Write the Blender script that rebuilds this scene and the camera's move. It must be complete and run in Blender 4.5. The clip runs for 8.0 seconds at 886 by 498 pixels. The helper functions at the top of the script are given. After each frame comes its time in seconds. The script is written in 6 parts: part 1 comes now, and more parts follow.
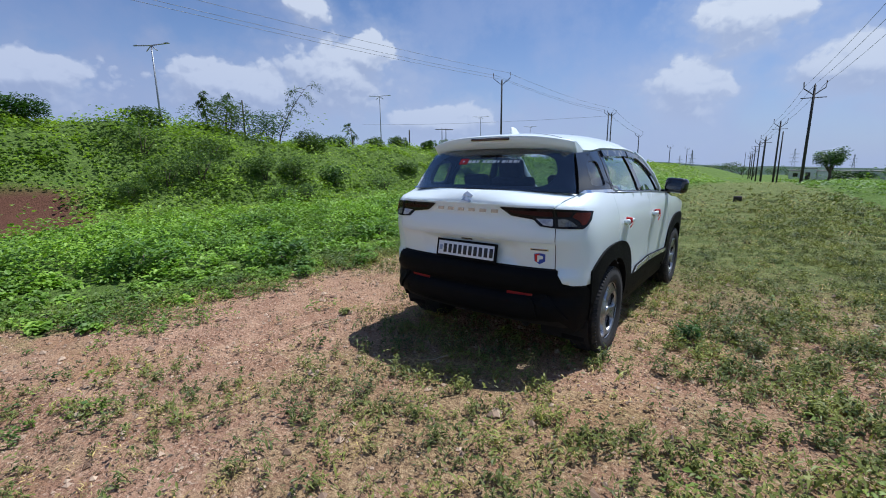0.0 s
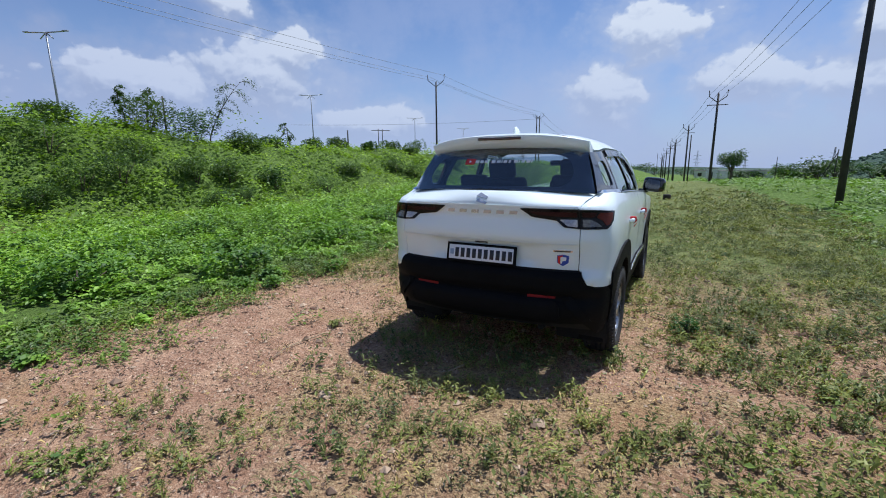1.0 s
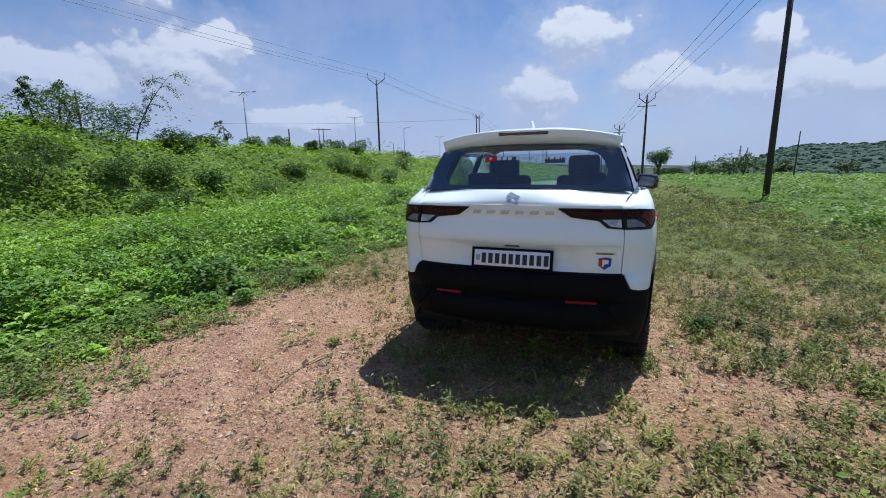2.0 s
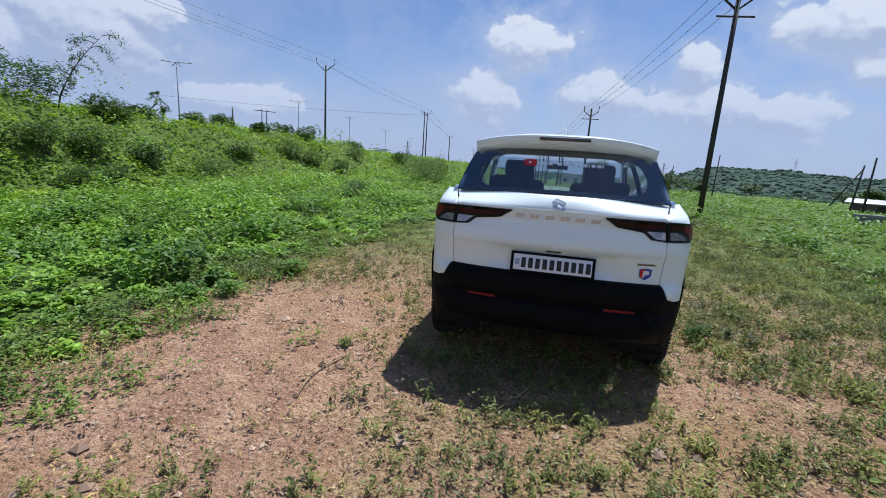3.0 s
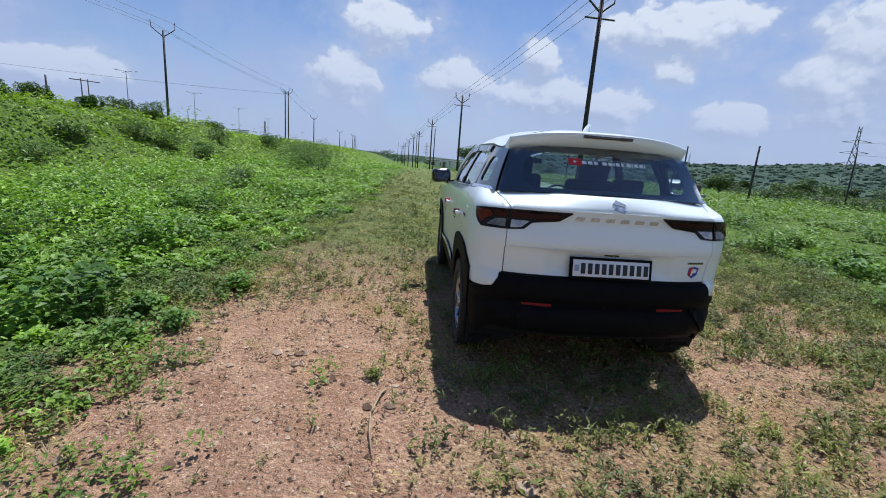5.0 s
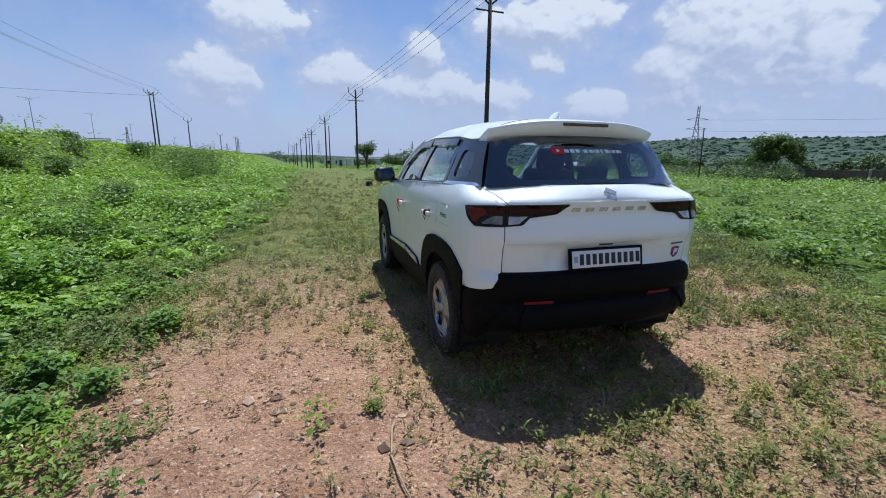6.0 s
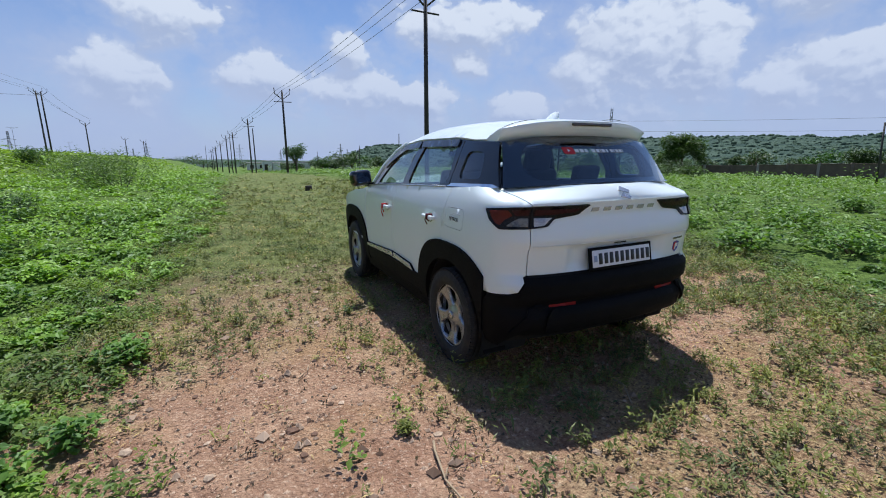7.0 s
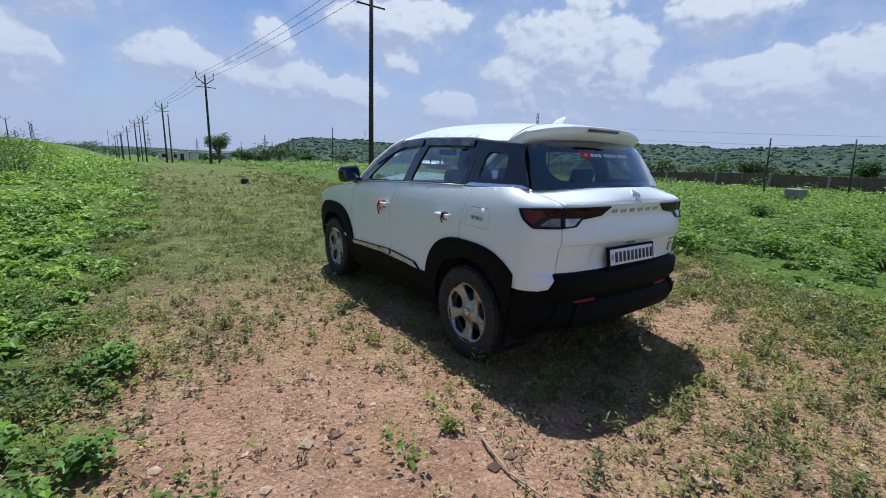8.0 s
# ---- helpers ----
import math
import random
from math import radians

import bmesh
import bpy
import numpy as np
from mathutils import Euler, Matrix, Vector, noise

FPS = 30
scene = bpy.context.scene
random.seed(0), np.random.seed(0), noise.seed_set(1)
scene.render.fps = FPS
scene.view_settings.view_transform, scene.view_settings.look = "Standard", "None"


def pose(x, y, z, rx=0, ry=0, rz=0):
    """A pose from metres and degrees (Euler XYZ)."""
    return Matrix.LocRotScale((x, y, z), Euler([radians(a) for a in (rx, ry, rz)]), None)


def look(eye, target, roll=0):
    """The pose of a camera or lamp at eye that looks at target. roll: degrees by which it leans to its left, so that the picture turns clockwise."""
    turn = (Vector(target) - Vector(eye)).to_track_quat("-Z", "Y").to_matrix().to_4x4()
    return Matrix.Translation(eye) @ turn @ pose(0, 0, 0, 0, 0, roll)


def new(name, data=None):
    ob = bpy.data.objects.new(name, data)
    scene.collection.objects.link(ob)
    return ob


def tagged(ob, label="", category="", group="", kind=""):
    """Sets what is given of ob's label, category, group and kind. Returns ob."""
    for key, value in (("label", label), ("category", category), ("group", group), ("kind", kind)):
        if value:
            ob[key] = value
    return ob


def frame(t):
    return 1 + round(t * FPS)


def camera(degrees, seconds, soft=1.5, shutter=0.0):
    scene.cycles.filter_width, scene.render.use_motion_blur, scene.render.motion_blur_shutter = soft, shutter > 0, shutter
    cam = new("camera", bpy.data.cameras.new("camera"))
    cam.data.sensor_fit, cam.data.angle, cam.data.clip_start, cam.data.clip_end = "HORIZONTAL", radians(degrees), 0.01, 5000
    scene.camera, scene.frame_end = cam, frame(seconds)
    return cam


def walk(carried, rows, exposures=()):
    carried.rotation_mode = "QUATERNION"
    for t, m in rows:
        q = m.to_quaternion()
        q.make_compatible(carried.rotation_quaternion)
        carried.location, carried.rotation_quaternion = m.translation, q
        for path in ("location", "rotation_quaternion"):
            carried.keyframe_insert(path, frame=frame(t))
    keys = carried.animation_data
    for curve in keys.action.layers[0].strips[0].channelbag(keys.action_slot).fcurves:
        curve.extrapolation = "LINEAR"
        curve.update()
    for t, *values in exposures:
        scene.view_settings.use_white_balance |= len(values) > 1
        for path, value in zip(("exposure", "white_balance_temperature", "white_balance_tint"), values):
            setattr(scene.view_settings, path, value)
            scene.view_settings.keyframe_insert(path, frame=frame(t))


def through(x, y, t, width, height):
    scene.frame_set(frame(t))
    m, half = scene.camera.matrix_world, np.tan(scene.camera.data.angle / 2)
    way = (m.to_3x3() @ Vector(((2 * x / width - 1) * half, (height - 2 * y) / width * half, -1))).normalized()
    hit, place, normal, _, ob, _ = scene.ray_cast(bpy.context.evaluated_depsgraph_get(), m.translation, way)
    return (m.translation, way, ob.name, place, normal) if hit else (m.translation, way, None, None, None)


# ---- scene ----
cam = camera(91.1, 8.0, 1.0)
PATH = [
    (0, (1.83, -2.671, 1.474), (0.638, -1.114, 1.084), -0.5),
    (0.5, (1.547, -2.75, 1.464), (0.495, -1.092, 1.083), 0.1),
    (1, (1.254, -2.841, 1.47), (0.308, -1.122, 1.083), -0.6),
    (1.5, (0.941, -2.795, 1.445), (0.15, -1.003, 1.042), 0.2),
    (1.7, (0.803, -2.765, 1.463), (0.042, -0.959, 1.065), -0.9),
    (2.8, (0.056, -2.92, 1.461), (-0.44, -1.024, 1.063), 3.4),
    (3, (-0.081, -2.893, 1.46), (-0.519, -0.984, 1.057), 3.7),
    (3.5, (-0.406, -2.771, 1.47), (-0.738, -0.838, 1.077), 2.3),
    (4, (-0.725, -2.74, 1.469), (-0.738, -0.777, 1.086), 3.4),
    (4.5, (-1.043, -2.748, 1.486), (-0.946, -0.793, 1.076), 3.3),
    (4.7, (-1.147, -2.712, 1.488), (-1.031, -0.762, 1.059), 3.7),
    (5.8, (-1.68, -2.309, 1.434), (-1.223, -0.41, 1.001), 2.0),
    (6, (-1.78, -2.244, 1.469), (-1.202, -0.381, 1.029), 0.7),
    (6.5, (-2.016, -2.155, 1.479), (-1.364, -0.317, 1.039), 0.7),
    (7, (-2.222, -1.932, 1.465), (-1.362, -0.178, 1.034), -0.1),
    (7.5, (-2.486, -1.745, 1.453), (-1.551, -0.032, 1.015), 2.9),
    (8, (-2.768, -1.632, 1.464), (-1.634, -0.043, 1.028), 2.2),
]
walk(cam, [(t, look(eye, target, roll)) for t, eye, target, roll in PATH], [(0, -0.07, 5920, 9), (1.5, 0.0, 5980, 9), (3, 0.01, 6030, 9), (6, 0.02, 6050, 9), (8, -0.02, 6050, 9)])

# ---- daylight: high sun ahead and slightly to the right, broken cumulus ----
SUN_EL, SUN_AZ = 66.5, 24.0          # degrees above the ground; from +y towards +x
sun_way = Vector((math.sin(radians(SUN_AZ)) * math.cos(radians(SUN_EL)), math.cos(radians(SUN_AZ)) * math.cos(radians(SUN_EL)), math.sin(radians(SUN_EL))))
sun_data = bpy.data.lights.new("sun", "SUN")
sun_data.energy, sun_data.angle, sun_data.color = 5.4, radians(0.55), (1.0, 0.975, 0.94)
sun = new("sun", sun_data)
sun.matrix_world = look(sun_way * 50, (0, 0, 0))

world = bpy.data.worlds.new("sky")
scene.world = world
world.use_nodes = True
wt = world.node_tree
wt.nodes.clear()


class Nodes:
    """Short-hand for building a node tree."""

    def __init__(self, tree):
        self.tree = tree

    def add(self, kind, inputs=(), **settings):
        node = self.tree.nodes.new(kind)
        for key, value in settings.items():
            setattr(node, key, value)
        for key, value in dict(inputs).items():
            if isinstance(value, bpy.types.NodeSocket):
                self.tree.links.new(value, node.inputs[key])
            else:
                node.inputs[key].default_value = value
        return node

    def math(self, op, a, b=0.0, c=0.0, clamp=False):
        return self.add("ShaderNodeMath", {0: a, 1: b, 2: c}, operation=op, use_clamp=clamp).outputs[0]

    def vec(self, op, a, b=(0, 0, 0)):
        return self.add("ShaderNodeVectorMath", {0: a, 1: b}, operation=op)

    def noise(self, vector, scale, detail=4.0, rough=0.55, lac=2.0, distortion=0.0):
        return self.add("ShaderNodeTexNoise", {"Vector": vector, "Scale": scale, "Detail": detail, "Roughness": rough, "Lacunarity": lac, "Distortion": distortion}).outputs["Fac"]

    def span(self, value, lo, hi, to0=0.0, to1=1.0, smooth=True):
        return self.add("ShaderNodeMapRange", {"Value": value, "From Min": lo, "From Max": hi, "To Min": to0, "To Max": to1}, interpolation_type="SMOOTHSTEP" if smooth else "LINEAR").outputs["Result"]

    def mix(self, fac, a, b, blend="MIX"):
        return self.add("ShaderNodeMix", {0: fac, 6: a, 7: b}, data_type="RGBA", blend_type=blend).outputs[2]

    def xyz(self, vector):
        return self.add("ShaderNodeSeparateXYZ", {0: vector}).outputs


W = Nodes(wt)
sky = W.add("ShaderNodeTexSky", sky_type="NISHITA", sun_disc=False, sun_elevation=radians(SUN_EL), sun_rotation=radians(SUN_AZ), altitude=200.0, air_density=1.0, dust_density=0.6, ozone_density=2.5)
way = W.add("ShaderNodeTexCoord").outputs["Generated"]
wx, wy, wz = W.xyz(way)
azimuth = W.math("MULTIPLY", W.math("ARCTAN2", wx, wy), 180 / math.pi)
height = W.math("MULTIPLY", W.math("ARCSINE", wz), 180 / math.pi)
dome = W.add("ShaderNodeCombineXYZ", {0: azimuth, 1: height, 2: 0.0}).outputs[0]

# cumulus heaps: azimuth, height, half width, half height (degrees)
HEAPS = [
    (-50.5, 10.5, 8.0, 5.2), (-46.5, 12.5, 4.0, 3.0), (-62, 8.5, 9, 3.6), (-80, 8.0, 10, 3.0), (-53, 17.3, 3.2, 1.6), (-38, 5, 8, 2.2),
    (-4.5, 14.3, 6.2, 3.2), (-9.0, 8.0, 4.5, 4.0), (5.5, 8.6, 6.0, 3.2), (15.0, 11.6, 3.0, 2.6), (16.5, 7.2, 8.0, 2.8), (23.5, 6.4, 5.0, 3.0),
    (29.0, 14.6, 9.0, 3.0), (29.5, 10.8, 2.4, 2.0), (35.6, 5.6, 3.4, 3.0), (49.0, 11.6, 8.6, 7.6), (44.5, 9.0, 5.5, 4.8), (55.5, 10.6, 4.4, 6.0),
    (70.5, 7.6, 10.0, 5.0), (63.0, 6.6, 5.0, 3.4), (77.5, 8.5, 7.0, 4.4), (66.0, 15.2, 7.0, 2.6),
    (-110, 14, 14, 6), (105, 13, 13, 6), (150, 20, 20, 9), (-160, 16, 18, 8),
]


def heap_field(at):
    field = None
    for a, e, w, h in HEAPS:
        off = W.vec("MULTIPLY", W.vec("SUBTRACT", at, (a, e, 0)).outputs[0], (1 / w, 1 / h, 0)).outputs[0]
        # undersides reach further down
        off = W.vec("MAXIMUM", off, W.vec("MULTIPLY", off, (1, 0.80, 0)).outputs[0]).outputs[0]
        near = W.math("SUBTRACT", 1.0, W.vec("LENGTH", off).outputs["Value"])
        field = near if field is None else W.math("MAXIMUM", field, near)
    return field


warp = W.add("ShaderNodeTexNoise", {"Vector": dome, "Scale": 0.20, "Detail": 4.0}).outputs["Color"]
bent = W.vec("ADD", dome, W.vec("MULTIPLY", W.vec("SUBTRACT", warp, (0.5, 0.5, 0.5)).outputs[0], (4.5, 2.6, 0)).outputs[0]).outputs[0]
squash = W.vec("MULTIPLY", dome, (1.0, 1.3, 1.0)).outputs[0]


def billow(at):
    """Cauliflower relief of the heaps: rounded cells at three sizes over finer noise."""
    total = W.math("MULTIPLY", W.noise(at, 0.26, 8.0, 0.54), 0.9)
    for scale, weight in ((0.22, 0.42), (0.55, 0.26), (1.3, 0.15)):
        cell = W.add("ShaderNodeTexVoronoi", {"Vector": at, "Scale": scale, "Smoothness": 0.35}, feature="SMOOTH_F1").outputs["Distance"]
        total = W.math("ADD", total, W.math("MULTIPLY", W.math("SUBTRACT", 0.5, cell), weight))
    return total


wobbled = W.vec("ADD", squash, W.vec("MULTIPLY", W.vec("SUBTRACT", W.add("ShaderNodeTexNoise", {"Vector": dome, "Scale": 0.9, "Detail": 5.0}).outputs["Color"], (0.5, 0.5, 0.5)).outputs[0], (1.6, 1.2, 0)).outputs[0]).outputs[0]
puff = billow(wobbled)
puff_above = billow(W.vec("ADD", wobbled, (0.35, 0.85, 0)).outputs[0])
heap = heap_field(bent)
heap_above = heap_field(W.vec("ADD", bent, (0.5, 1.5, 0)).outputs[0])
body = W.math("ADD", W.math("MULTIPLY", heap, 1.22), W.math("MULTIPLY", W.math("SUBTRACT", puff, 0.51), 1.25))
upper = W.span(W.math("SUBTRACT", heap, heap_above), -0.14, 0.20)
edge_width = W.math("MULTIPLY_ADD", upper, -0.40, 0.60)
cover = W.math("DIVIDE", W.math("SUBTRACT", body, W.math("MULTIPLY_ADD", upper, 0.10, -0.08)), edge_width, clamp=True)
lit = W.span(W.math("ADD", W.math("SUBTRACT", puff, puff_above), W.math("MULTIPLY", W.math("SUBTRACT", heap, heap_above), 0.55)), -0.17, 0.19)
lit = W.math("ADD", W.math("MULTIPLY", lit, 0.62), W.math("MULTIPLY", upper, 0.38))
away = W.math("MULTIPLY", W.span(azimuth, -28.0, -78.0), W.span(azimuth, -140.0, -95.0))
cloud_colour = W.mix(lit, W.mix(away, (0.47, 0.54, 0.71, 1), (0.35, 0.41, 0.59, 1)), W.mix(away, (0.87, 0.91, 0.98, 1), (0.74, 0.78, 0.90, 1)))
thin = W.math("SUBTRACT", 1.0, W.span(wz, 0.30, 0.62))
veil = W.math("MULTIPLY", thin, W.math("MULTIPLY", W.span(W.noise(dome, 0.085, 8.0, 0.62), 0.38, 0.62), W.math("MULTIPLY_ADD", W.span(height, 13.0, 5.0), 0.34, 0.40)))
low = W.math("POWER", W.math("SUBTRACT", 1.0, W.math("MINIMUM", W.math("MULTIPLY", W.math("ABSOLUTE", wz), 2.6), 1.0)), 1.6)
clear = W.mix(1.0, sky.outputs[0], (0.090, 0.100, 0.120, 1), "MULTIPLY")
veiled = W.mix(veil, clear, W.mix(away, (0.44, 0.52, 0.76, 1), (0.31, 0.37, 0.60, 1)))
skirt = W.math("MULTIPLY", W.span(W.math("ADD", heap, W.math("MULTIPLY", W.math("SUBTRACT", puff, 0.49), 1.5)), -0.80, 0.35), 0.62)
veiled = W.mix(skirt, veiled, W.mix(away, (0.56, 0.63, 0.80, 1), (0.36, 0.42, 0.62, 1)))
clouded = W.mix(W.math("MULTIPLY", cover, 0.92), veiled, cloud_colour)
clouded = W.mix(W.math("MULTIPLY", low, 0.88), clouded, (0.475, 0.56, 0.79, 1))
background = W.add("ShaderNodeBackground", {0: clouded, 1: 0.88})
W.add("ShaderNodeOutputWorld", {0: background.outputs[0]})

# ---- materials ----
def material(name):
    m = bpy.data.materials.new(name)
    m.use_nodes = True
    m.node_tree.nodes.clear()
    n = Nodes(m.node_tree)
    return m, n


def finish(n, shader, bump=None):
    n.add("ShaderNodeOutputMaterial", {0: shader})


def principled(n, **inputs):
    return n.add("ShaderNodeBsdfPrincipled", {k.replace("_", " "): v for k, v in inputs.items()}).outputs[0]


def bump(n, value, strength=0.3, distance=0.01):
    return n.add("ShaderNodeBump", {"Height": value, "Strength": strength, "Distance": distance}).outputs[0]


def surface(name, colour, rough=0.5, metal=0.0, vary=0.12, scale=8.0, coat=0.0, relief=0.0, relief_scale=60.0, spec=0.5, dust=0.0):
    """A worn surface: base colour varied at two scales, fine relief, optional film of pale dust."""
    m, n = material(name)
    at = n.add("ShaderNodeTexCoord").outputs["Object"]
    big, fine = n.noise(at, scale, 5.0), n.noise(at, scale * 9, 4.0)
    shade = n.math("ADD", n.math("MULTIPLY", big, 0.65), n.math("MULTIPLY", fine, 0.35))
    dark = tuple(c * (1 - vary) for c in colour) + (1,)
    light = tuple(min(1, c * (1 + vary)) for c in colour) + (1,)
    base = n.mix(n.span(shade, 0.3, 0.7), dark, light)
    if dust:
        base = n.mix(n.math("MULTIPLY", n.span(n.noise(at, scale * 1.7, 6.0, 0.65), 0.42, 0.75), dust), base, (0.40, 0.31, 0.22, 1))
    inputs = {"Base Color": base, "Roughness": n.span(fine, 0.2, 0.8, max(0.02, rough - 0.06), min(1, rough + 0.08)), "Metallic": metal, "Coat Weight": coat, "Coat Roughness": 0.04, "Specular IOR Level": spec}
    if relief:
        inputs["Normal"] = bump(n, n.noise(at, relief_scale, 5.0), relief, 0.004)
    finish(n, n.add("ShaderNodeBsdfPrincipled", inputs).outputs[0])
    return m


def leaf_material(name, a, b, c, through=0.35):
    """Leaves: three greens varied leaf by leaf and patch by patch, partly letting light through."""
    m, n = material(name)
    geo = n.add("ShaderNodeNewGeometry")
    one = geo.outputs["Random Per Island"]
    patch = n.noise(geo.outputs["Position"], 0.45, 4.0, 0.6)
    col = n.mix(one, (*a, 1), (*b, 1))
    col = n.mix(n.math("MULTIPLY", n.span(patch, 0.35, 0.7), 0.75), col, (*c, 1))
    plant = n.noise(geo.outputs["Position"], 1.5, 4.0, 0.65)
    col = n.mix(1.0, col, n.mix(n.span(plant, 0.33, 0.67), (0.56, 0.62, 0.64, 1), (1.40, 1.34, 0.98, 1)), "MULTIPLY")
    front = n.add("ShaderNodeBsdfPrincipled", {"Base Color": col, "Roughness": 0.50, "Specular IOR Level": 0.30}).outputs[0]
    lucent = n.add("ShaderNodeBsdfTranslucent", {0: n.mix(1.0, col, (1.25, 1.3, 0.5, 1), "MULTIPLY")}).outputs[0]
    finish(n, n.add("ShaderNodeMixShader", {0: through, 1: front, 2: lucent}).outputs[0])
    return m


LEAF_LUSH = leaf_material("lush_leaf", (0.120, 0.232, 0.035), (0.262, 0.415, 0.076), (0.200, 0.350, 0.052), 0.27)
LEAF_MOUND = leaf_material("mound_leaf", (0.132, 0.230, 0.034), (0.258, 0.388, 0.062), (0.236, 0.358, 0.048), 0.30)
LEAF_WEED = leaf_material("weed_leaf", (0.042, 0.070, 0.021), (0.245, 0.275, 0.088), (0.165, 0.182, 0.058), 0.22)
LEAF_DRY = leaf_material("dry_leaf", (0.16, 0.112, 0.050), (0.70, 0.540, 0.290), (0.34, 0.270, 0.115), 0.2)
LEAF_DARK = leaf_material("bush_leaf", (0.030, 0.078, 0.023), (0.070, 0.150, 0.038), (0.045, 0.108, 0.030), 0.28)
LEAF_TURF = leaf_material("turf_blade", (0.088, 0.120, 0.034), (0.295, 0.315, 0.105), (0.225, 0.235, 0.078), 0.24)
LEAF_FIELD = leaf_material("field_leaf", (0.086, 0.165, 0.034), (0.205, 0.330, 0.076), (0.145, 0.255, 0.050), 0.27)
LEAF_SEEDLING = leaf_material("seedling_leaf", (0.050, 0.105, 0.034), (0.120, 0.200, 0.060), (0.090, 0.160, 0.050), 0.25)
LEAF_MAT = leaf_material("mat_leaf", (0.085, 0.150, 0.034), (0.215, 0.300, 0.074), (0.170, 0.245, 0.058), 0.30)
LITTER = leaf_material("leaf_litter", (0.030, 0.021, 0.013), (0.13, 0.088, 0.050), (0.060, 0.048, 0.026), 0.05)
LEAF_SHRUB = leaf_material("shrub_leaf", (0.040, 0.085, 0.030), (0.095, 0.165, 0.050), (0.075, 0.130, 0.042), 0.3)
LEAF_BROAD = leaf_material("broad_leaf", (0.070, 0.160, 0.034), (0.170, 0.295, 0.062), (0.118, 0.225, 0.046), 0.3)
# duller, bluer green: some distance haze is put into this leaf colour
LEAF_FAR = leaf_material("far_leaf", (0.045, 0.085, 0.040), (0.085, 0.135, 0.060), (0.060, 0.105, 0.055), 0.2)


def ground_material():
    m, n = material("earth_and_turf")
    pos = n.add("ShaderNodeNewGeometry").outputs["Position"]
    x, y, z = n.xyz(pos)
    big, mid, fine = n.noise(pos, 0.55, 6.0, 0.6), n.noise(pos, 3.2, 6.0, 0.62), n.noise(pos, 46.0, 8.0, 0.72)
    clod = n.add("ShaderNodeTexVoronoi", {"Vector": pos, "Scale": 34.0, "Randomness": 1.0}).outputs["Distance"]
    grit = n.add("ShaderNodeTexVoronoi", {"Vector": pos, "Scale": 95.0, "Randomness": 1.0}).outputs["Distance"]
    # reddish dry earth with pale and dark crumbs
    earth = n.mix(n.span(mid, 0.3, 0.7), (0.345, 0.190, 0.118, 1), (0.555, 0.338, 0.220, 1))
    earth = n.mix(n.math("MULTIPLY", n.span(fine, 0.52, 0.68), 0.85), earth, (0.80, 0.600, 0.440, 1))
    earth = n.mix(n.math("MULTIPLY", n.span(fine, 0.46, 0.30), 0.8), earth, (0.095, 0.055, 0.036, 1))
    ochre = n.span(n.noise(pos, 1.3, 4.0, 0.6), 0.52, 0.68)
    earth = n.mix(n.math("MULTIPLY", ochre, 0.5), earth, (0.43, 0.250, 0.122, 1))
    earth = n.mix(n.math("MULTIPLY", n.span(n.noise(pos, 9.0, 5.0, 0.6), 0.60, 0.72), 0.6), earth, (0.12, 0.068, 0.046, 1))
    clump = n.add("ShaderNodeTexVoronoi", {"Vector": pos, "Scale": 15.0, "Randomness": 1.0}).outputs["Distance"]
    straw = n.mix(n.span(fine, 0.35, 0.65), (0.115, 0.080, 0.038, 1), (0.525, 0.390, 0.182, 1))
    litter = n.span(n.math("ADD", n.math("MULTIPLY", big, 0.6), n.math("MULTIPLY", mid, 0.5)), 0.48, 0.62)
    bare = n.math("MULTIPLY", n.span(n.math("ABSOLUTE", n.math("ADD", x, n.math("ADD", 2.05, n.math("MULTIPLY", y, 0.10)))), 1.3, 0.5), n.span(y, 2.6, 0.6))
    dry = n.mix(n.math("MULTIPLY", litter, n.math("SUBTRACT", 0.62, n.math("MULTIPLY", bare, 0.5))), earth, straw)
    # turf under the plants, further ahead on the track and on both sides
    turf = n.mix(n.span(n.noise(pos, 7.0, 6.0, 0.6), 0.3, 0.7), (0.075, 0.122, 0.026, 1), (0.150, 0.222, 0.050, 1))
    worn = n.mix(n.span(mid, 0.35, 0.65), (0.080, 0.128, 0.032, 1), (0.180, 0.214, 0.070, 1))
    wob = n.math("MULTIPLY", n.math("SUBTRACT", mid, 0.5), 2.6)
    left_edge = n.math("ADD", n.math("SUBTRACT", n.math("MULTIPLY", y, 0.055), 3.35), wob)
    left = n.span(n.math("SUBTRACT", left_edge, x), -0.3, 0.5)
    right = n.span(n.math("SUBTRACT", x, n.math("ADD", 3.6, wob)), -0.3, 0.7)
    ahead = n.math("MULTIPLY", n.span(n.math("ADD", y, n.math("MULTIPLY", wob, 1.4)), 0.8, 5.0), 0.92)
    near_bank = n.span(n.math("ADD", y, n.math("MULTIPLY", wob, 0.5)), -3.2, -2.0)
    col = n.mix(ahead, dry, worn)
    col = n.mix(right, col, turf)
    col = n.mix(n.math("MULTIPLY", left, near_bank), col, turf)
    # bare red cutting in the bank
    cut = n.math("MULTIPLY", n.span(n.math("ABSOLUTE", n.math("ADD", y, n.math("ADD", 1.6, wob))), 2.8, 1.9), n.math("MULTIPLY", n.span(x, -10.2, -11.0), n.span(x, -14.2, -13.4)))
    col = n.mix(cut, col, n.mix(n.span(fine, 0.3, 0.7), (0.085, 0.038, 0.025, 1), (0.165, 0.080, 0.052, 1)))
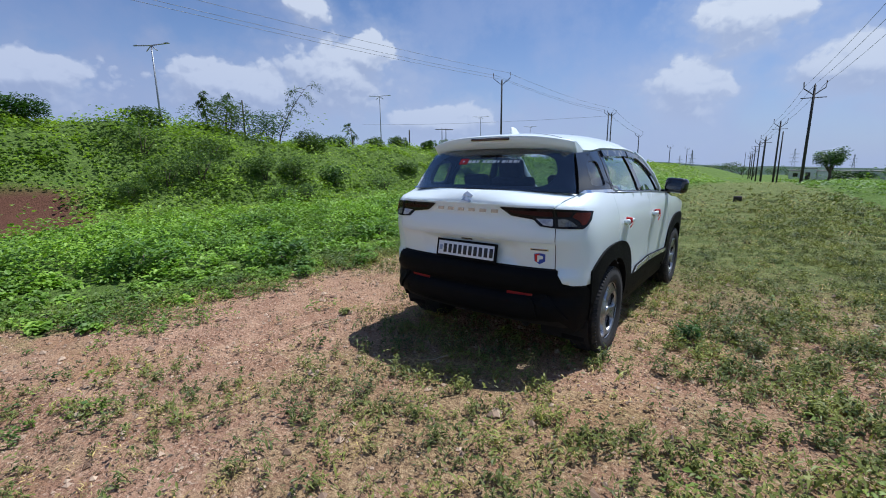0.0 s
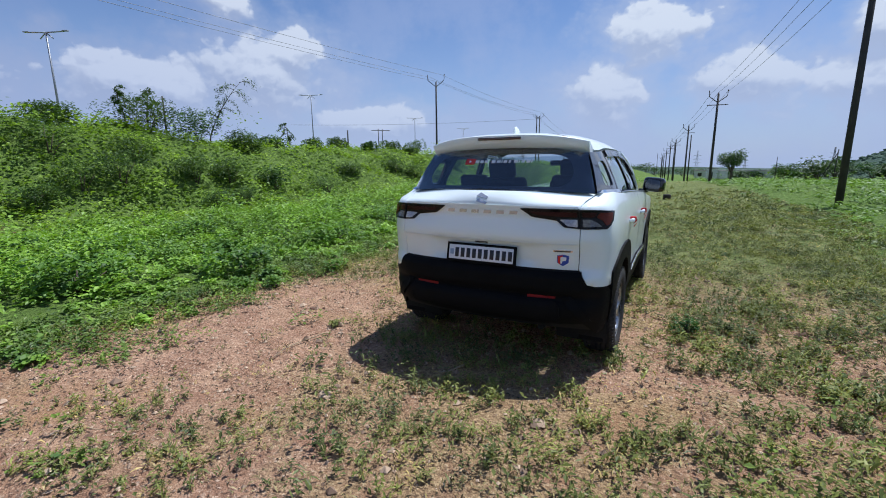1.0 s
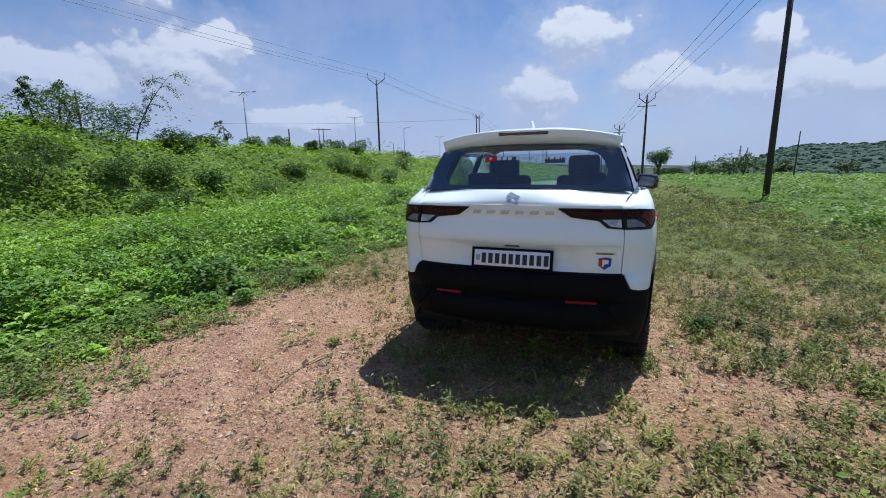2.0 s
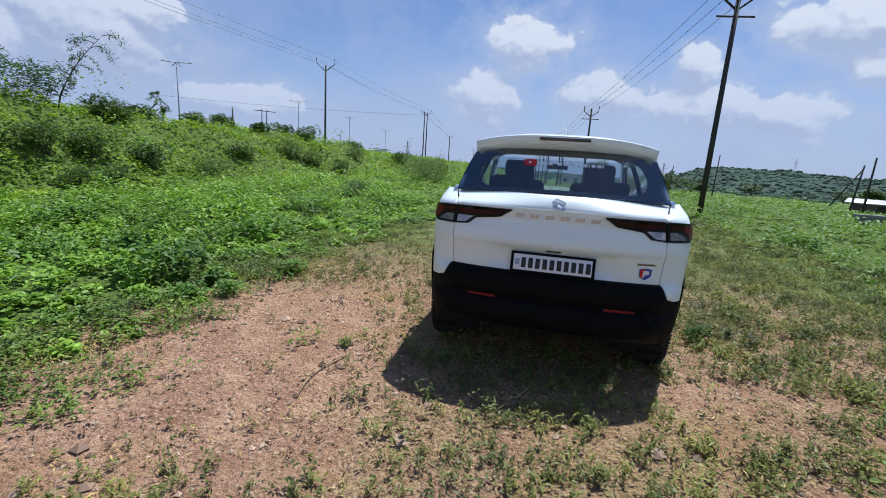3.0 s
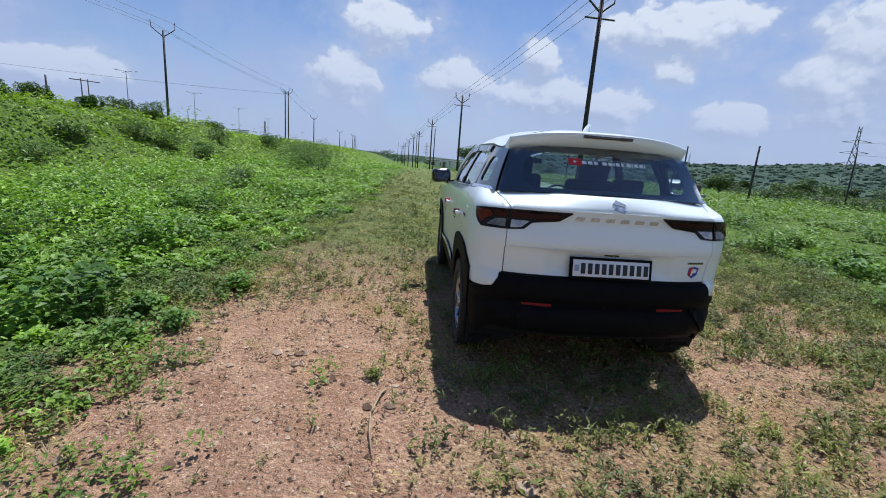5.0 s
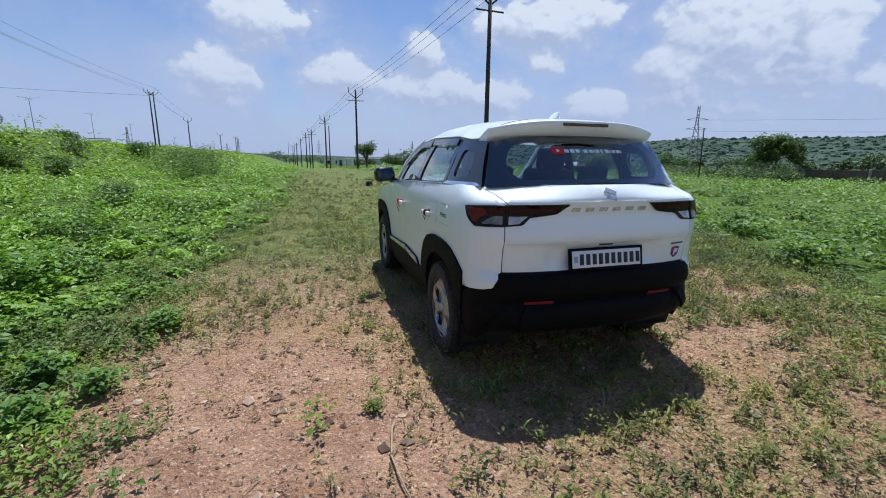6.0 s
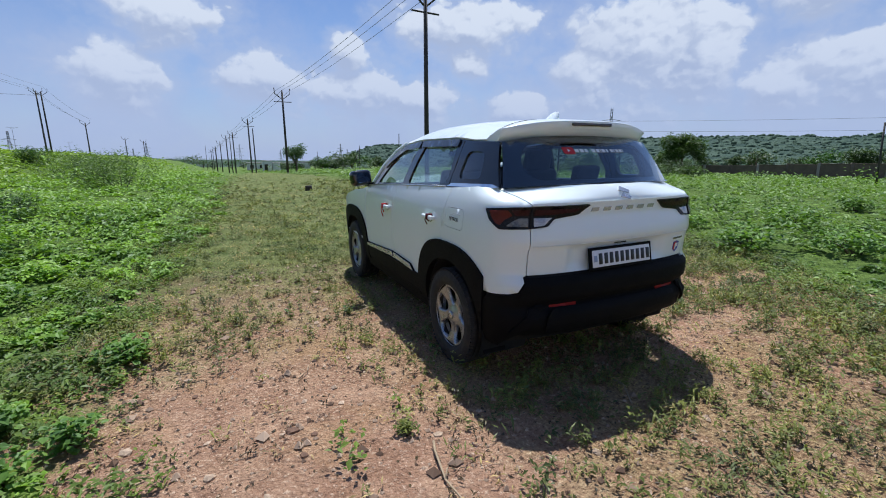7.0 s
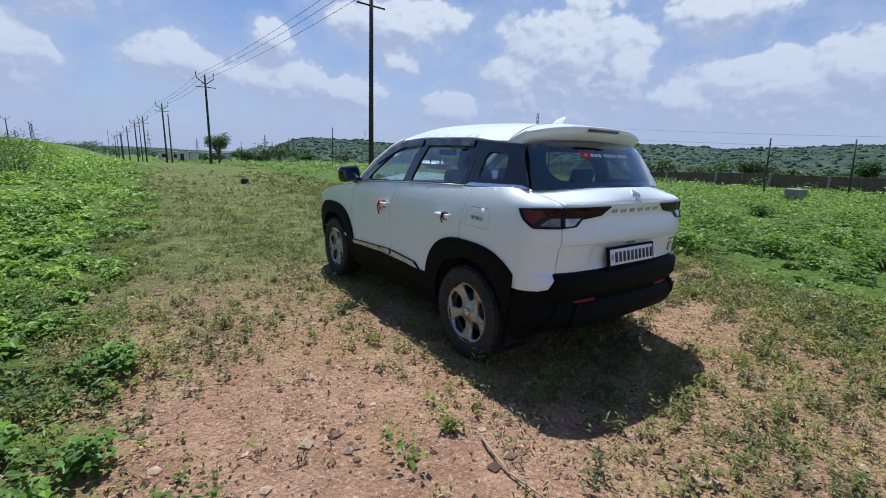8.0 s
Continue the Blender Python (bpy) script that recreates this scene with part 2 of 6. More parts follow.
    relief = n.math("ADD", n.math("MULTIPLY", fine, 0.5), n.math("ADD", n.math("MULTIPLY", mid, 0.9), n.math("ADD", n.math("ADD", n.math("MULTIPLY", clod, -0.30), n.math("MULTIPLY", clump, -0.35)), n.math("MULTIPLY", grit, -0.16))))
    finish(n, n.add("ShaderNodeBsdfPrincipled", {"Base Color": col, "Roughness": 0.95, "Specular IOR Level": 0.12, "Normal": bump(n, relief, 1.0, 0.055)}).outputs[0])
    return m


EARTH = ground_material()

# ---- mesh helpers ----
rng = np.random.default_rng(11)


def mesh_from(name, verts, faces, mat, smooth=False):
    """A mesh object from arrays; faces all of one corner count."""
    verts, faces = np.asarray(verts, np.float32), np.asarray(faces, np.int32)
    k = faces.shape[1]
    me = bpy.data.meshes.new(name)
    me.vertices.add(len(verts))
    me.vertices.foreach_set("co", verts.ravel())
    me.loops.add(faces.size)
    me.loops.foreach_set("vertex_index", faces.ravel())
    me.polygons.add(len(faces))
    me.polygons.foreach_set("loop_start", np.arange(0, faces.size, k, dtype=np.int32))
    me.polygons.foreach_set("use_smooth", np.full(len(faces), smooth))
    me.update(calc_edges=True)
    me.materials.append(mat)
    return me


def thing(name, label, category, group="", kind="", at=(0, 0, 0)):
    ob = new(name)
    ob.empty_display_size = 0.1
    ob.location = at
    return tagged(ob, label, category, group, kind)


def part(name, data, mat, parent, label=""):
    """Links a bmesh or a mesh as one mesh object under a thing or a part."""
    if isinstance(data, bmesh.types.BMesh):
        me = bpy.data.meshes.new(name)
        data.to_mesh(me)
        data.free()
        me.materials.append(mat)
    else:
        me = data
        if mat and not me.materials:
            me.materials.append(mat)
    ob = new(name, me)
    ob.parent = parent
    return tagged(ob, label)


def lattice(ix, iy, seed):
    h = (ix.astype(np.int64) * 374761393 + iy.astype(np.int64) * 668265263 + seed * 974711) & 0x7FFFFFFF
    h = ((h ^ (h >> 13)) * 1274126177) & 0x7FFFFFFF
    return ((h ^ (h >> 16)) & 0xFFFF) / 65535.0


def vnoise(x, y, size, seed=0):
    """Smooth value noise, 0 to 1, with cells of the given size."""
    u, v = np.asarray(x) / size, np.asarray(y) / size
    i, j = np.floor(u), np.floor(v)
    a, b = u - i, v - j
    a, b = a * a * (3 - 2 * a), b * b * (3 - 2 * b)
    p, q = lattice(i, j, seed), lattice(i + 1, j, seed)
    r, s = lattice(i, j + 1, seed), lattice(i + 1, j + 1, seed)
    return (p * (1 - a) + q * a) * (1 - b) + (r * (1 - a) + s * a) * b


def fnoise(x, y, size, seed=0):
    return 0.55 * vnoise(x, y, size, seed) + 0.3 * vnoise(x, y, size * 0.47, seed + 1) + 0.15 * vnoise(x, y, size * 0.21, seed + 2)


def sstep(lo, hi, v):
    t = np.clip((np.asarray(v, float) - lo) / (hi - lo), 0, 1)
    return t * t * (3 - 2 * t)


# ---- the lie of the land ----
def ridge_height(y):
    return np.interp(y, [-30, -4, 3, 10, 28, 42, 65, 110, 200], [3.4, 3.3, 3.0, 2.35, 2.15, 1.7, 1.5, 1.2, 0.6])


def bank_foot(y):
    return np.interp(y, [-30, 0, 15, 40, 70, 120], [10.5, 11.0, 11.5, 10.0, 9.0, 9.0])


def land(x, y):
    """Height of the ground."""
    x, y = np.asarray(x, float), np.asarray(y, float)
    r = np.hypot(x, y)
    side = np.degrees(np.arctan2(x, np.maximum(y, 1e-6)))
    start = 30 - 14 * sstep(20, 55, side)
    fall = np.clip(r - start, 0, 70) * (0.036 - 0.006 * sstep(20, 55, side)) + np.clip(r - start - 70, 0, 1e9) * 0.0235
    out = -fall - 0.015
    u = -x - bank_foot(y) + 1.2 * (vnoise(x, y, 5.0, 3) - 0.5)
    bank = sstep(0, 6.5, u) * ridge_height(y) * (1 - 0.45 * sstep(14, 60, u))
    out = out + bank * (1 - sstep(150, 320, r)) + fall * 0.7 * sstep(0, 10, u) * (1 - sstep(150, 320, r))
    lumps = sstep(-0.5, 2.0, u) * 1.0 * (fnoise(x, y, 3.2, 5) - 0.5)
    field = sstep(3.5, 6, np.abs(x)) * 0.18 * (vnoise(x, y, 2.0, 9) - 0.5)
    ruts = 0.045 * (vnoise(x, y, 0.5, 21) - 0.5) + 0.02 * (vnoise(x, y, 0.24, 22) - 0.5) + 0.05 * (vnoise(x, y, 2.2, 23) - 0.5)
    under = sstep(0.2, 1.6, np.hypot(np.maximum(np.abs(x) - 0.9, 0), np.maximum(np.abs(y - 2.0) - 1.6, 0)))
    return out + (lumps + field) * (1 - sstep(60, 200, r)) + ruts * (0.25 + 0.75 * under) * (1 - sstep(20, 60, r))


def build_ground():
    rings = np.concatenate([[0.0], np.arange(0.3, 8.0, 0.06), np.geomspace(8.1, 60, 70), np.geomspace(63, 4200, 42)])
    steps = 520
    ang = np.linspace(0, 2 * np.pi, steps, endpoint=False)
    cx, cy = 0.0, 2.0
    gx = cx + rings[1:, None] * np.sin(ang)[None]
    gy = cy + rings[1:, None] * np.cos(ang)[None]
    verts = np.concatenate([[[cx, cy, 0]], np.stack([gx, gy, np.zeros_like(gx)], -1).reshape(-1, 3)])
    verts[:, 2] = land(verts[:, 0], verts[:, 1])
    n = len(rings) - 1
    i, j = np.meshgrid(np.arange(n - 1), np.arange(steps), indexing="ij")
    a, b = 1 + i * steps + j, 1 + i * steps + (j + 1) % steps
    quads = np.stack([a, b, b + steps, a + steps], -1).reshape(-1, 4)
    k = np.arange(steps)
    cap = np.stack([np.zeros(steps, int), 1 + (k + 1) % steps, 1 + k], -1)
    me = bpy.data.meshes.new("ground")
    me.from_pydata(verts.tolist(), [], quads[:, ::-1].tolist() + cap.tolist())
    me.polygons.foreach_set("use_smooth", np.ones(len(me.polygons), bool))
    me.materials.append(EARTH)
    tagged(new("ground", me), "dry reddish earth with patchy turf, rising into a bank", "ground", kind="structure")


build_ground()


# ---- leaves ----
def leaf_mesh(name, at, length, mat, width=0.55, rise=(0.05, 0.9), fine=False):
    """One folded blade or leaf at every point, turned at random. rise: range of the sine of its slope."""
    n = len(at)
    turn = rng.uniform(0, 2 * np.pi, n)
    up = rng.uniform(*rise, n)
    flat = np.sqrt(1 - np.clip(up, -0.99, 0.99) ** 2)
    d = np.stack([np.cos(turn) * flat, np.sin(turn) * flat, up], -1)
    s = np.stack([-np.sin(turn), np.cos(turn), rng.uniform(-0.35, 0.35, n)], -1)
    L = np.asarray(length)[:, None] * np.ones((n, 1))
    wd = L * width * rng.uniform(0.75, 1.2, (n, 1)) * 0.5
    lift = np.zeros((n, 3))
    lift[:, 2] = L[:, 0] * 0.10
    base = at - d * L * 0.5
    if fine:
        # rounder outline: two quads folded along the rib
        v = np.stack([base, base + d * L * 0.22 + s * wd * 0.82 + lift * 0.7, base + d * L * 0.62 + s * wd * 0.92 + lift, base + d * L - lift * 0.8, base + d * L * 0.62 - s * wd * 0.92 + lift, base + d * L * 0.22 - s * wd * 0.82 + lift * 0.7], 1).reshape(-1, 3)
        k = 6 * np.arange(n)[:, None]
        f = np.concatenate([k + np.array([[0, 1, 2, 3]]), k + np.array([[0, 3, 4, 5]])])
        return mesh_from(name, v, f, mat)
    v = np.stack([base, base + d * L * 0.45 + s * wd + lift, base + d * L - lift * 0.8, base + d * L * 0.45 - s * wd + lift], 1).reshape(-1, 3)
    f = np.arange(4 * n).reshape(-1, 4)
    return mesh_from(name, v, f, mat)


def left_edge(y):
    return np.interp(y, [-6, -2.2, -1.4, 0.3, 1.3, 4.2, 8.7, 15, 40, 90], [-4.4, -3.9, -3.3, -3.05, -3.25, -3.2, -2.6, -2.3, -3.0, -5.0])


def right_edge(y):
    return np.interp(y, [-8, -1.1, 0.6, 1.5, 3.5, 5.5, 10, 20, 40, 90], [3.0, 3.2, 3.6, 4.2, 5.0, 5.2, 4.7, 3.7, 2.6, 1.5])


def in_cut(x, y):
    """The bare red cutting in the bank."""
    return (np.abs(y + 1.6 + 1.6 * (vnoise(x, y, 1.2, 41) - 0.5)) < 2.1) & (x < -10.6) & (x > -13.6)


def scatter(count, r0, r1, a0, a1):
    """Points round the middle of the walk, evenly many for every doubling of the distance past seven metres."""
    t = rng.uniform(0, 1, count)
    e = 7.0
    near, far = max(0.0, (min(e, r1) ** 2 - min(r0, e) ** 2) / (2 * e * e)), math.log(max(e, r1) / max(e, r0))
    cutoff = near / (near + far) if near + far else 0
    r = np.where(t < cutoff, np.sqrt(min(r0, e) ** 2 + (t / max(cutoff, 1e-9)) * (min(e, r1) ** 2 - min(r0, e) ** 2)), max(e, r0) * np.exp((t - cutoff) / max(1e-9, 1 - cutoff) * far))
    a = np.radians(rng.uniform(a0, a1, count))
    return -0.5 + r * np.sin(a), -2.2 + r * np.cos(a), r


def lush_cover(name, label, count, mat, inside, r0, r1, a0, a1, seed, leaf=0.075, width=0.62, tall=0.30, wide=0.24, each=46, fill=0.25, edge=None, lift=0.4):
    """Plants of many leaves each: low domes of uneven size, larger and fewer with the distance, with low leaves between them."""
    plants = int(count * (1 - fill) / each)
    x, y, r = scatter(plants, r0, r1, a0, a1)
    keep = inside(x, y)
    x, y, r = x[keep], y[keep], r[keep]
    grow = np.maximum(1.0, r / 7.0) ** 0.85
    big = np.clip(0.10 + 3.2 * fnoise(x, y, 1.5, seed) ** 2.5, 0.15, 2.0) * rng.lognormal(0, 0.38, len(x))
    if edge:
        big = big * (0.22 + 0.78 * sstep(-0.3, 2.4, edge(x, y)))
    R, H = wide * np.sqrt(big) * grow, tall * big * np.maximum(1, grow ** lift)
    px, py, pr, ph, pg = (np.repeat(v, each) for v in (x, y, R, H, grow))
    n = len(px)
    a, up = rng.uniform(0, 2 * np.pi, n), rng.uniform(0, 1, n) ** 0.8
    out = np.sqrt(1 - up ** 2) * rng.uniform(0.55, 1.08, n)
    lx, ly = px + pr * out * np.cos(a), py + pr * out * np.sin(a)
    lz = land(lx, ly) + ph * up * rng.uniform(0.6, 1.12, n) + 0.015
    size = leaf * pg ** 0.72 * rng.uniform(0.55, 1.4, n)
    fx, fy, fr = scatter(int(count * fill), r0, r1, a0, a1)
    keep = inside(fx, fy)
    fx, fy, fr = fx[keep], fy[keep], fr[keep]
    fg = np.maximum(1.0, fr / 7.0)
    fz = land(fx, fy) + rng.uniform(0.01, 0.10, len(fx)) * fg ** 0.6
    at = np.concatenate([np.stack([lx, ly, lz], -1), np.stack([fx, fy, fz], -1)])
    size = np.concatenate([size, leaf * 0.9 * fg ** 0.75 * rng.uniform(0.5, 1.2, len(fx))])
    near = np.hypot(at[:, 0] + 0.5, at[:, 1] + 2.2) < 6.5
    for pick, fine in ((near, True), (~near, False)):
        if pick.any():
            tagged(new(name, leaf_mesh(name, at[pick], size[pick] * (0.86 if fine else 1.0), mat, width * (1.15 if fine else 1.0), (-0.3, 0.7), fine)), label, "plants", kind="stuff")


def on_left(x, y):
    return (x < left_edge(y) + 1.9 * (fnoise(x, y, 0.9, 31) - 0.5)) & ~in_cut(x, y) & (x > -bank_foot(y) - 0.3)


def on_bank(x, y):
    return (x < -bank_foot(y) + 0.5) & (x > -70) & ~in_cut(x, y)


def on_right(x, y):
    return x > right_edge(y) + 2.2 * (fnoise(x, y, 1.1, 33) - 0.5)


lush_cover("weeds_at_bank_foot", "lush knee-high green weeds along the track", 235000, LEAF_LUSH, on_left, 1.5, 60, -120, -2, 51, 0.072, each=62, fill=0.14, edge=lambda x, y: left_edge(y) - x)
lush_cover("bank_scrub", "thick yellow-green scrub covering the earth bank", 200000, LEAF_MOUND, on_bank, 8, 120, -120, -4, 57, 0.084, 0.6, 0.30, 0.42, 80, 0.55, lift=0.2)
lush_cover("field_weeds", "broad-leaved green weeds covering the open field", 158000, LEAF_FIELD, on_right, 2.0, 150, -8, 125, 61, 0.070, 0.6, 0.34, 0.27, 66, 0.14, edge=lambda x, y: x - right_edge(y), lift=0.1)


# low weeds, dry stalks and turf on the track itself
def on_track(x, y):
    return (x > left_edge(y) - 0.4) & (x < right_edge(y) + 0.5)


def bare(x, y):
    """How bare the earth is, 0 to 1: the worn reddish strip beside the car, and scattered patches."""
    strip = np.exp(-(((x + 2.02 + 0.16 * y * (y > 0) - 0.22 * y * (y < 0) + 0.35 * sstep(-1.0, -1.9, y)) / 0.66) ** 2)) * sstep(2.1, 0.7, y)
    strip = np.maximum(strip, 0.9 * np.exp(-(((x + 3.0) / 0.60) ** 2)) * sstep(-1.2, -1.8, y))
    strip = np.maximum(strip, 0.50 * np.exp(-(((y + 0.66 - 0.10 * x) / 0.24) ** 2)) * sstep(-1.7, -1.1, x) * sstep(1.1, 0.5, x))
    return np.clip(strip * 1.25 + 0.8 * (fnoise(x, y, 0.8, 71) - 0.45), 0, 1)


def tufts(name, label, x, y, r, mat, leaf, tall, width, count, spread, rise=(-0.2, 0.85)):
    """A handful of leaves round a short stem at every point."""
    grow = np.maximum(1, r / 8)
    size = rng.lognormal(-0.08, 0.38, len(x)).clip(0.4, 2.2) * (0.7 + 0.6 * vnoise(x, y, 1.7, 83)) * (1 + 0.22 * sstep(0.6, 2.2, x))
    px, py, ps, pg = (np.repeat(v, count) for v in (x, y, size, grow))
    out = np.abs(rng.normal(0, spread, len(px))) * ps * pg
    ang = rng.uniform(0, 2 * np.pi, len(px))
    lx, ly = px + out * np.cos(ang), py + out * np.sin(ang)
    lz = land(lx, ly) + rng.uniform(0.05, 1, len(px)) * tall * ps * np.clip(1.1 - out * 4, 0.3, 1) + 0.006
    me = leaf_mesh(name, np.stack([lx, ly, lz], -1), leaf * ps ** 0.5 * pg * rng.uniform(0.6, 1.3, len(px)), mat, width, rise)
    tagged(new(name, me), label, "plants", kind="stuff")


def thick(x, y):
    """How thickly low weeds stand on the track, 0 to 1."""
    return (1 - bare(x, y)) * sstep(0.37, 0.56, 0.56 * fnoise(x, y, 0.22, 81) + 0.44 * fnoise(x, y, 1.1, 82))


def pick(density, *arrays):
    keep = rng.uniform(0, 1, len(density)) < density
    return [v[keep] for v in arrays]


def track_weeds():
    x, y, r = scatter(132000, 0.0, 30, -180, 180)
    keep = on_track(x, y) & (rng.uniform(0, 1, len(x)) < sstep(31, 9, r))
    x, y, r = x[keep], y[keep], r[keep]
    side = 0.42 + 0.55 * sstep(1.2, 0.8, np.abs(x)) * sstep(-1.3, -0.9, y) * sstep(0.7, 0.2, y) + 0.40 * sstep(0.5, 1.5, y) * sstep(-0.8, -1.2, x) + 0.58 * np.maximum(sstep(-0.2, 1.8, x), 0.7 * sstep(-0.7, -1.6, y)) + 0.7 * sstep(1.2, 2.2, x)
    tufts("track_weeds", "small grey-green weeds dotted over the dry track", *pick(0.78 * thick(x, y) * side * (1 - 0.45 * sstep(-0.5, -1.0, y) * sstep(1.2, 0.6, np.abs(x))) + 0.003, x, y, r), LEAF_WEED, 0.030, 0.074, 0.42, 14, 0.029)
    tufts("wiry_track_grass", "wiry olive grass tufts on the dry track", *pick(0.62 * thick(x, y) * side + 0.010, x, y, r), LEAF_TURF, 0.056, 0.050, 0.14, 12, 0.030, (0.1, 0.9))
    tufts("dry_track_weeds", "dry straw-coloured weeds on the track", *pick(0.32 * (1.06 - bare(x, y)) * sstep(0.30, 0.55, fnoise(x, y, 0.35, 84)), x, y, r), LEAF_DRY, 0.036, 0.040, 0.18, 9, 0.035)
    tufts("withered_weeds", "dark withered sprigs lying on the earth", *pick(0.20 * (1.15 - 0.75 * bare(x, y)) * sstep(0.30, 0.55, fnoise(x, y, 0.45, 87)), x, y, r), LITTER, 0.026, 0.050, 0.26, 7, 0.014, (0.0, 0.95))
    # mats that creep out over the earth from the weeds beside the track
    x, y, r = scatter(44000, 0.0, 14, -170, 20)
    gap = x - left_edge(y)
    near = (gap > -0.8) & (gap < 2.6)
    x, y, r, gap = x[near], y[near], r[near], gap[near]
    patch = sum(np.exp(-((x - px) ** 2 + (y - py) ** 2) / (2 * s * s)) for px, py, s in ((-2.75, -1.20, 0.24), (-1.35, -2.45, 0.25), (-2.80, 0.20, 0.10), (-2.95, -0.10, 0.12)))
    x, y, r = pick(0.8 * patch + sstep(0.40, 0.60, fnoise(x, y, 0.55, 91) + 0.12 * (0.6 - gap)) * (0.02 + 0.98 * sstep(0.6, -0.1, gap)), x, y, r)
    tufts("creeping_weeds", "low creeping green weeds spreading over earth", x, y, r, LEAF_MAT, 0.036, 0.075, 0.5, 15, 0.045, (-0.2, 0.7))
    x, y, r = scatter(24000, 0.0, 14, -20, 170)
    gap = right_edge(y) - x
    near = (gap > -0.8) & (gap < 1.8)
    x, y, r, gap = x[near], y[near], r[near], gap[near]
    x, y, r = pick(sstep(0.38, 0.60, fnoise(x, y, 0.55, 95) + 0.10 * (0.7 - gap)) * (0.15 + 0.85 * sstep(1.6, 0.0, gap)), x, y, r)
    tufts("verge_weeds", "low green weeds at the edge of the field", x, y, r, LEAF_MAT, 0.034, 0.080, 0.62, 12, 0.042, (-0.2, 0.6))
    # short turf blades and litter
    x, y, r = scatter(165000, 0.0, 70, -180, 180)
    keep = on_track(x, y) & (rng.uniform(0, 1, len(x)) < sstep(70, 25, r)) & (rng.uniform(0, 1, len(x)) < (1.0 - 0.92 * bare(x, y)) * (0.15 + 0.85 * sstep(0.34, 0.58, fnoise(x, y, 0.30, 85))))
    x, y, r = x[keep], y[keep], r[keep]
    green = rng.uniform(0, 1, len(x)) < 0.30 + 0.60 * sstep(0.5, 6, y)
    for sel, name, label, mat in ((green, "short_grass", "short thin green grass on the track", LEAF_TURF), (~green, "dry_grass", "dry grass and straw litter on the track", LEAF_DRY)):
        at = np.stack([x[sel], y[sel], land(x[sel], y[sel]) + 0.010 * np.maximum(1, r[sel] / 8)], -1)
        me = leaf_mesh(name, at, rng.uniform(0.02, 0.055, sel.sum()) * np.maximum(1, r[sel] / 7), mat, 0.16, (-0.1, 0.8))
        tagged(new(name, me), label, "grass", kind="stuff")


track_weeds()


def litter_and_crumbs():
    # dead leaves lying on the bare earth
    x, y, r = scatter(30000, 0.0, 8, -180, 180)
    keep = on_track(x, y)
    x, y = x[keep], y[keep]
    at = np.stack([x, y, land(x, y) + 0.004], -1)
    tagged(new("leaf_litter", leaf_mesh("leaf_litter", at, rng.uniform(0.007, 0.030, len(x)), LITTER, 0.5, (-0.15, 0.25))), "brown dead leaves scattered over bare earth", "leaf litter", kind="stuff")
    # crumbs of earth and small stones
    x, y, r = scatter(25000, 0.0, 6.5, -180, 180)
    keep = on_track(x, y)
    x, y = x[keep], y[keep]
    n = len(x)
    size = np.exp(rng.normal(math.log(0.0074), 0.62, n)).clip(0.003, 0.045)
    base = np.array([(1, 0, 0), (0, 1, 0), (-1, 0, 0), (0, -1, 0), (0, 0, 0.8), (0, 0, -0.6)])
    v = base[None] * size[:, None, None] * rng.uniform(0.6, 1.3, (n, 6, 1))
    t = rng.uniform(0, 6.28, n)
    c, q = np.cos(t)[:, None], np.sin(t)[:, None]
    v = np.stack([v[..., 0] * c - v[..., 1] * q + x[:, None], v[..., 0] * q + v[..., 1] * c + y[:, None], v[..., 2] + (land(x, y) + size * 0.25)[:, None]], -1)
    f = np.array([(0, 1, 4), (1, 2, 4), (2, 3, 4), (3, 0, 4), (1, 0, 5), (2, 1, 5), (3, 2, 5), (0, 3, 5)])
    faces = (f[None] + 6 * np.arange(n)[:, None, None]).reshape(-1, 3)
    m, nn = material("earth_crumb")
    one = nn.add("ShaderNodeNewGeometry").outputs["Random Per Island"]
    finish(nn, nn.add("ShaderNodeBsdfPrincipled", {"Base Color": nn.mix(one, (0.12, 0.066, 0.040, 1), (0.62, 0.455, 0.32, 1)), "Roughness": 0.95}).outputs[0])
    tagged(new("earth_crumbs", mesh_from("earth_crumbs", v.reshape(-1, 3), faces, m)), "small stones and crumbs of reddish earth", "gravel", kind="stuff")
    # broad-leaved seedlings
    x, y, r = scatter(900, 0.0, 12, -180, 180)
    keep = on_track(x, y) & (rng.uniform(0, 1, len(x)) < 0.60 * np.clip(1.0 - 1.6 * bare(x, y), 0, 1))
    x, y = x[keep], y[keep]
    px, py = np.repeat(x, 9), np.repeat(y, 9)
    s = np.repeat(rng.uniform(0.6, 1.5, len(x)), 9)
    a = rng.uniform(0, 6.28, len(px))
    d = rng.uniform(0.0, 0.040, len(px)) * s
    lx, ly = px + d * np.cos(a), py + d * np.sin(a)
    at = np.stack([lx, ly, land(lx, ly) + rng.uniform(0.008, 0.050, len(px)) * s], -1)
    tagged(new("seedlings", leaf_mesh("seedlings", at, 0.029 * s * rng.uniform(0.7, 1.3, len(px)), LEAF_SEEDLING, 0.85, (-0.2, 0.5))), "dark broad-leaved seedlings on the dry track", "plants", kind="stuff")


litter_and_crumbs()

# ---- the car ----
from mathutils.geometry import delaunay_2d_cdt

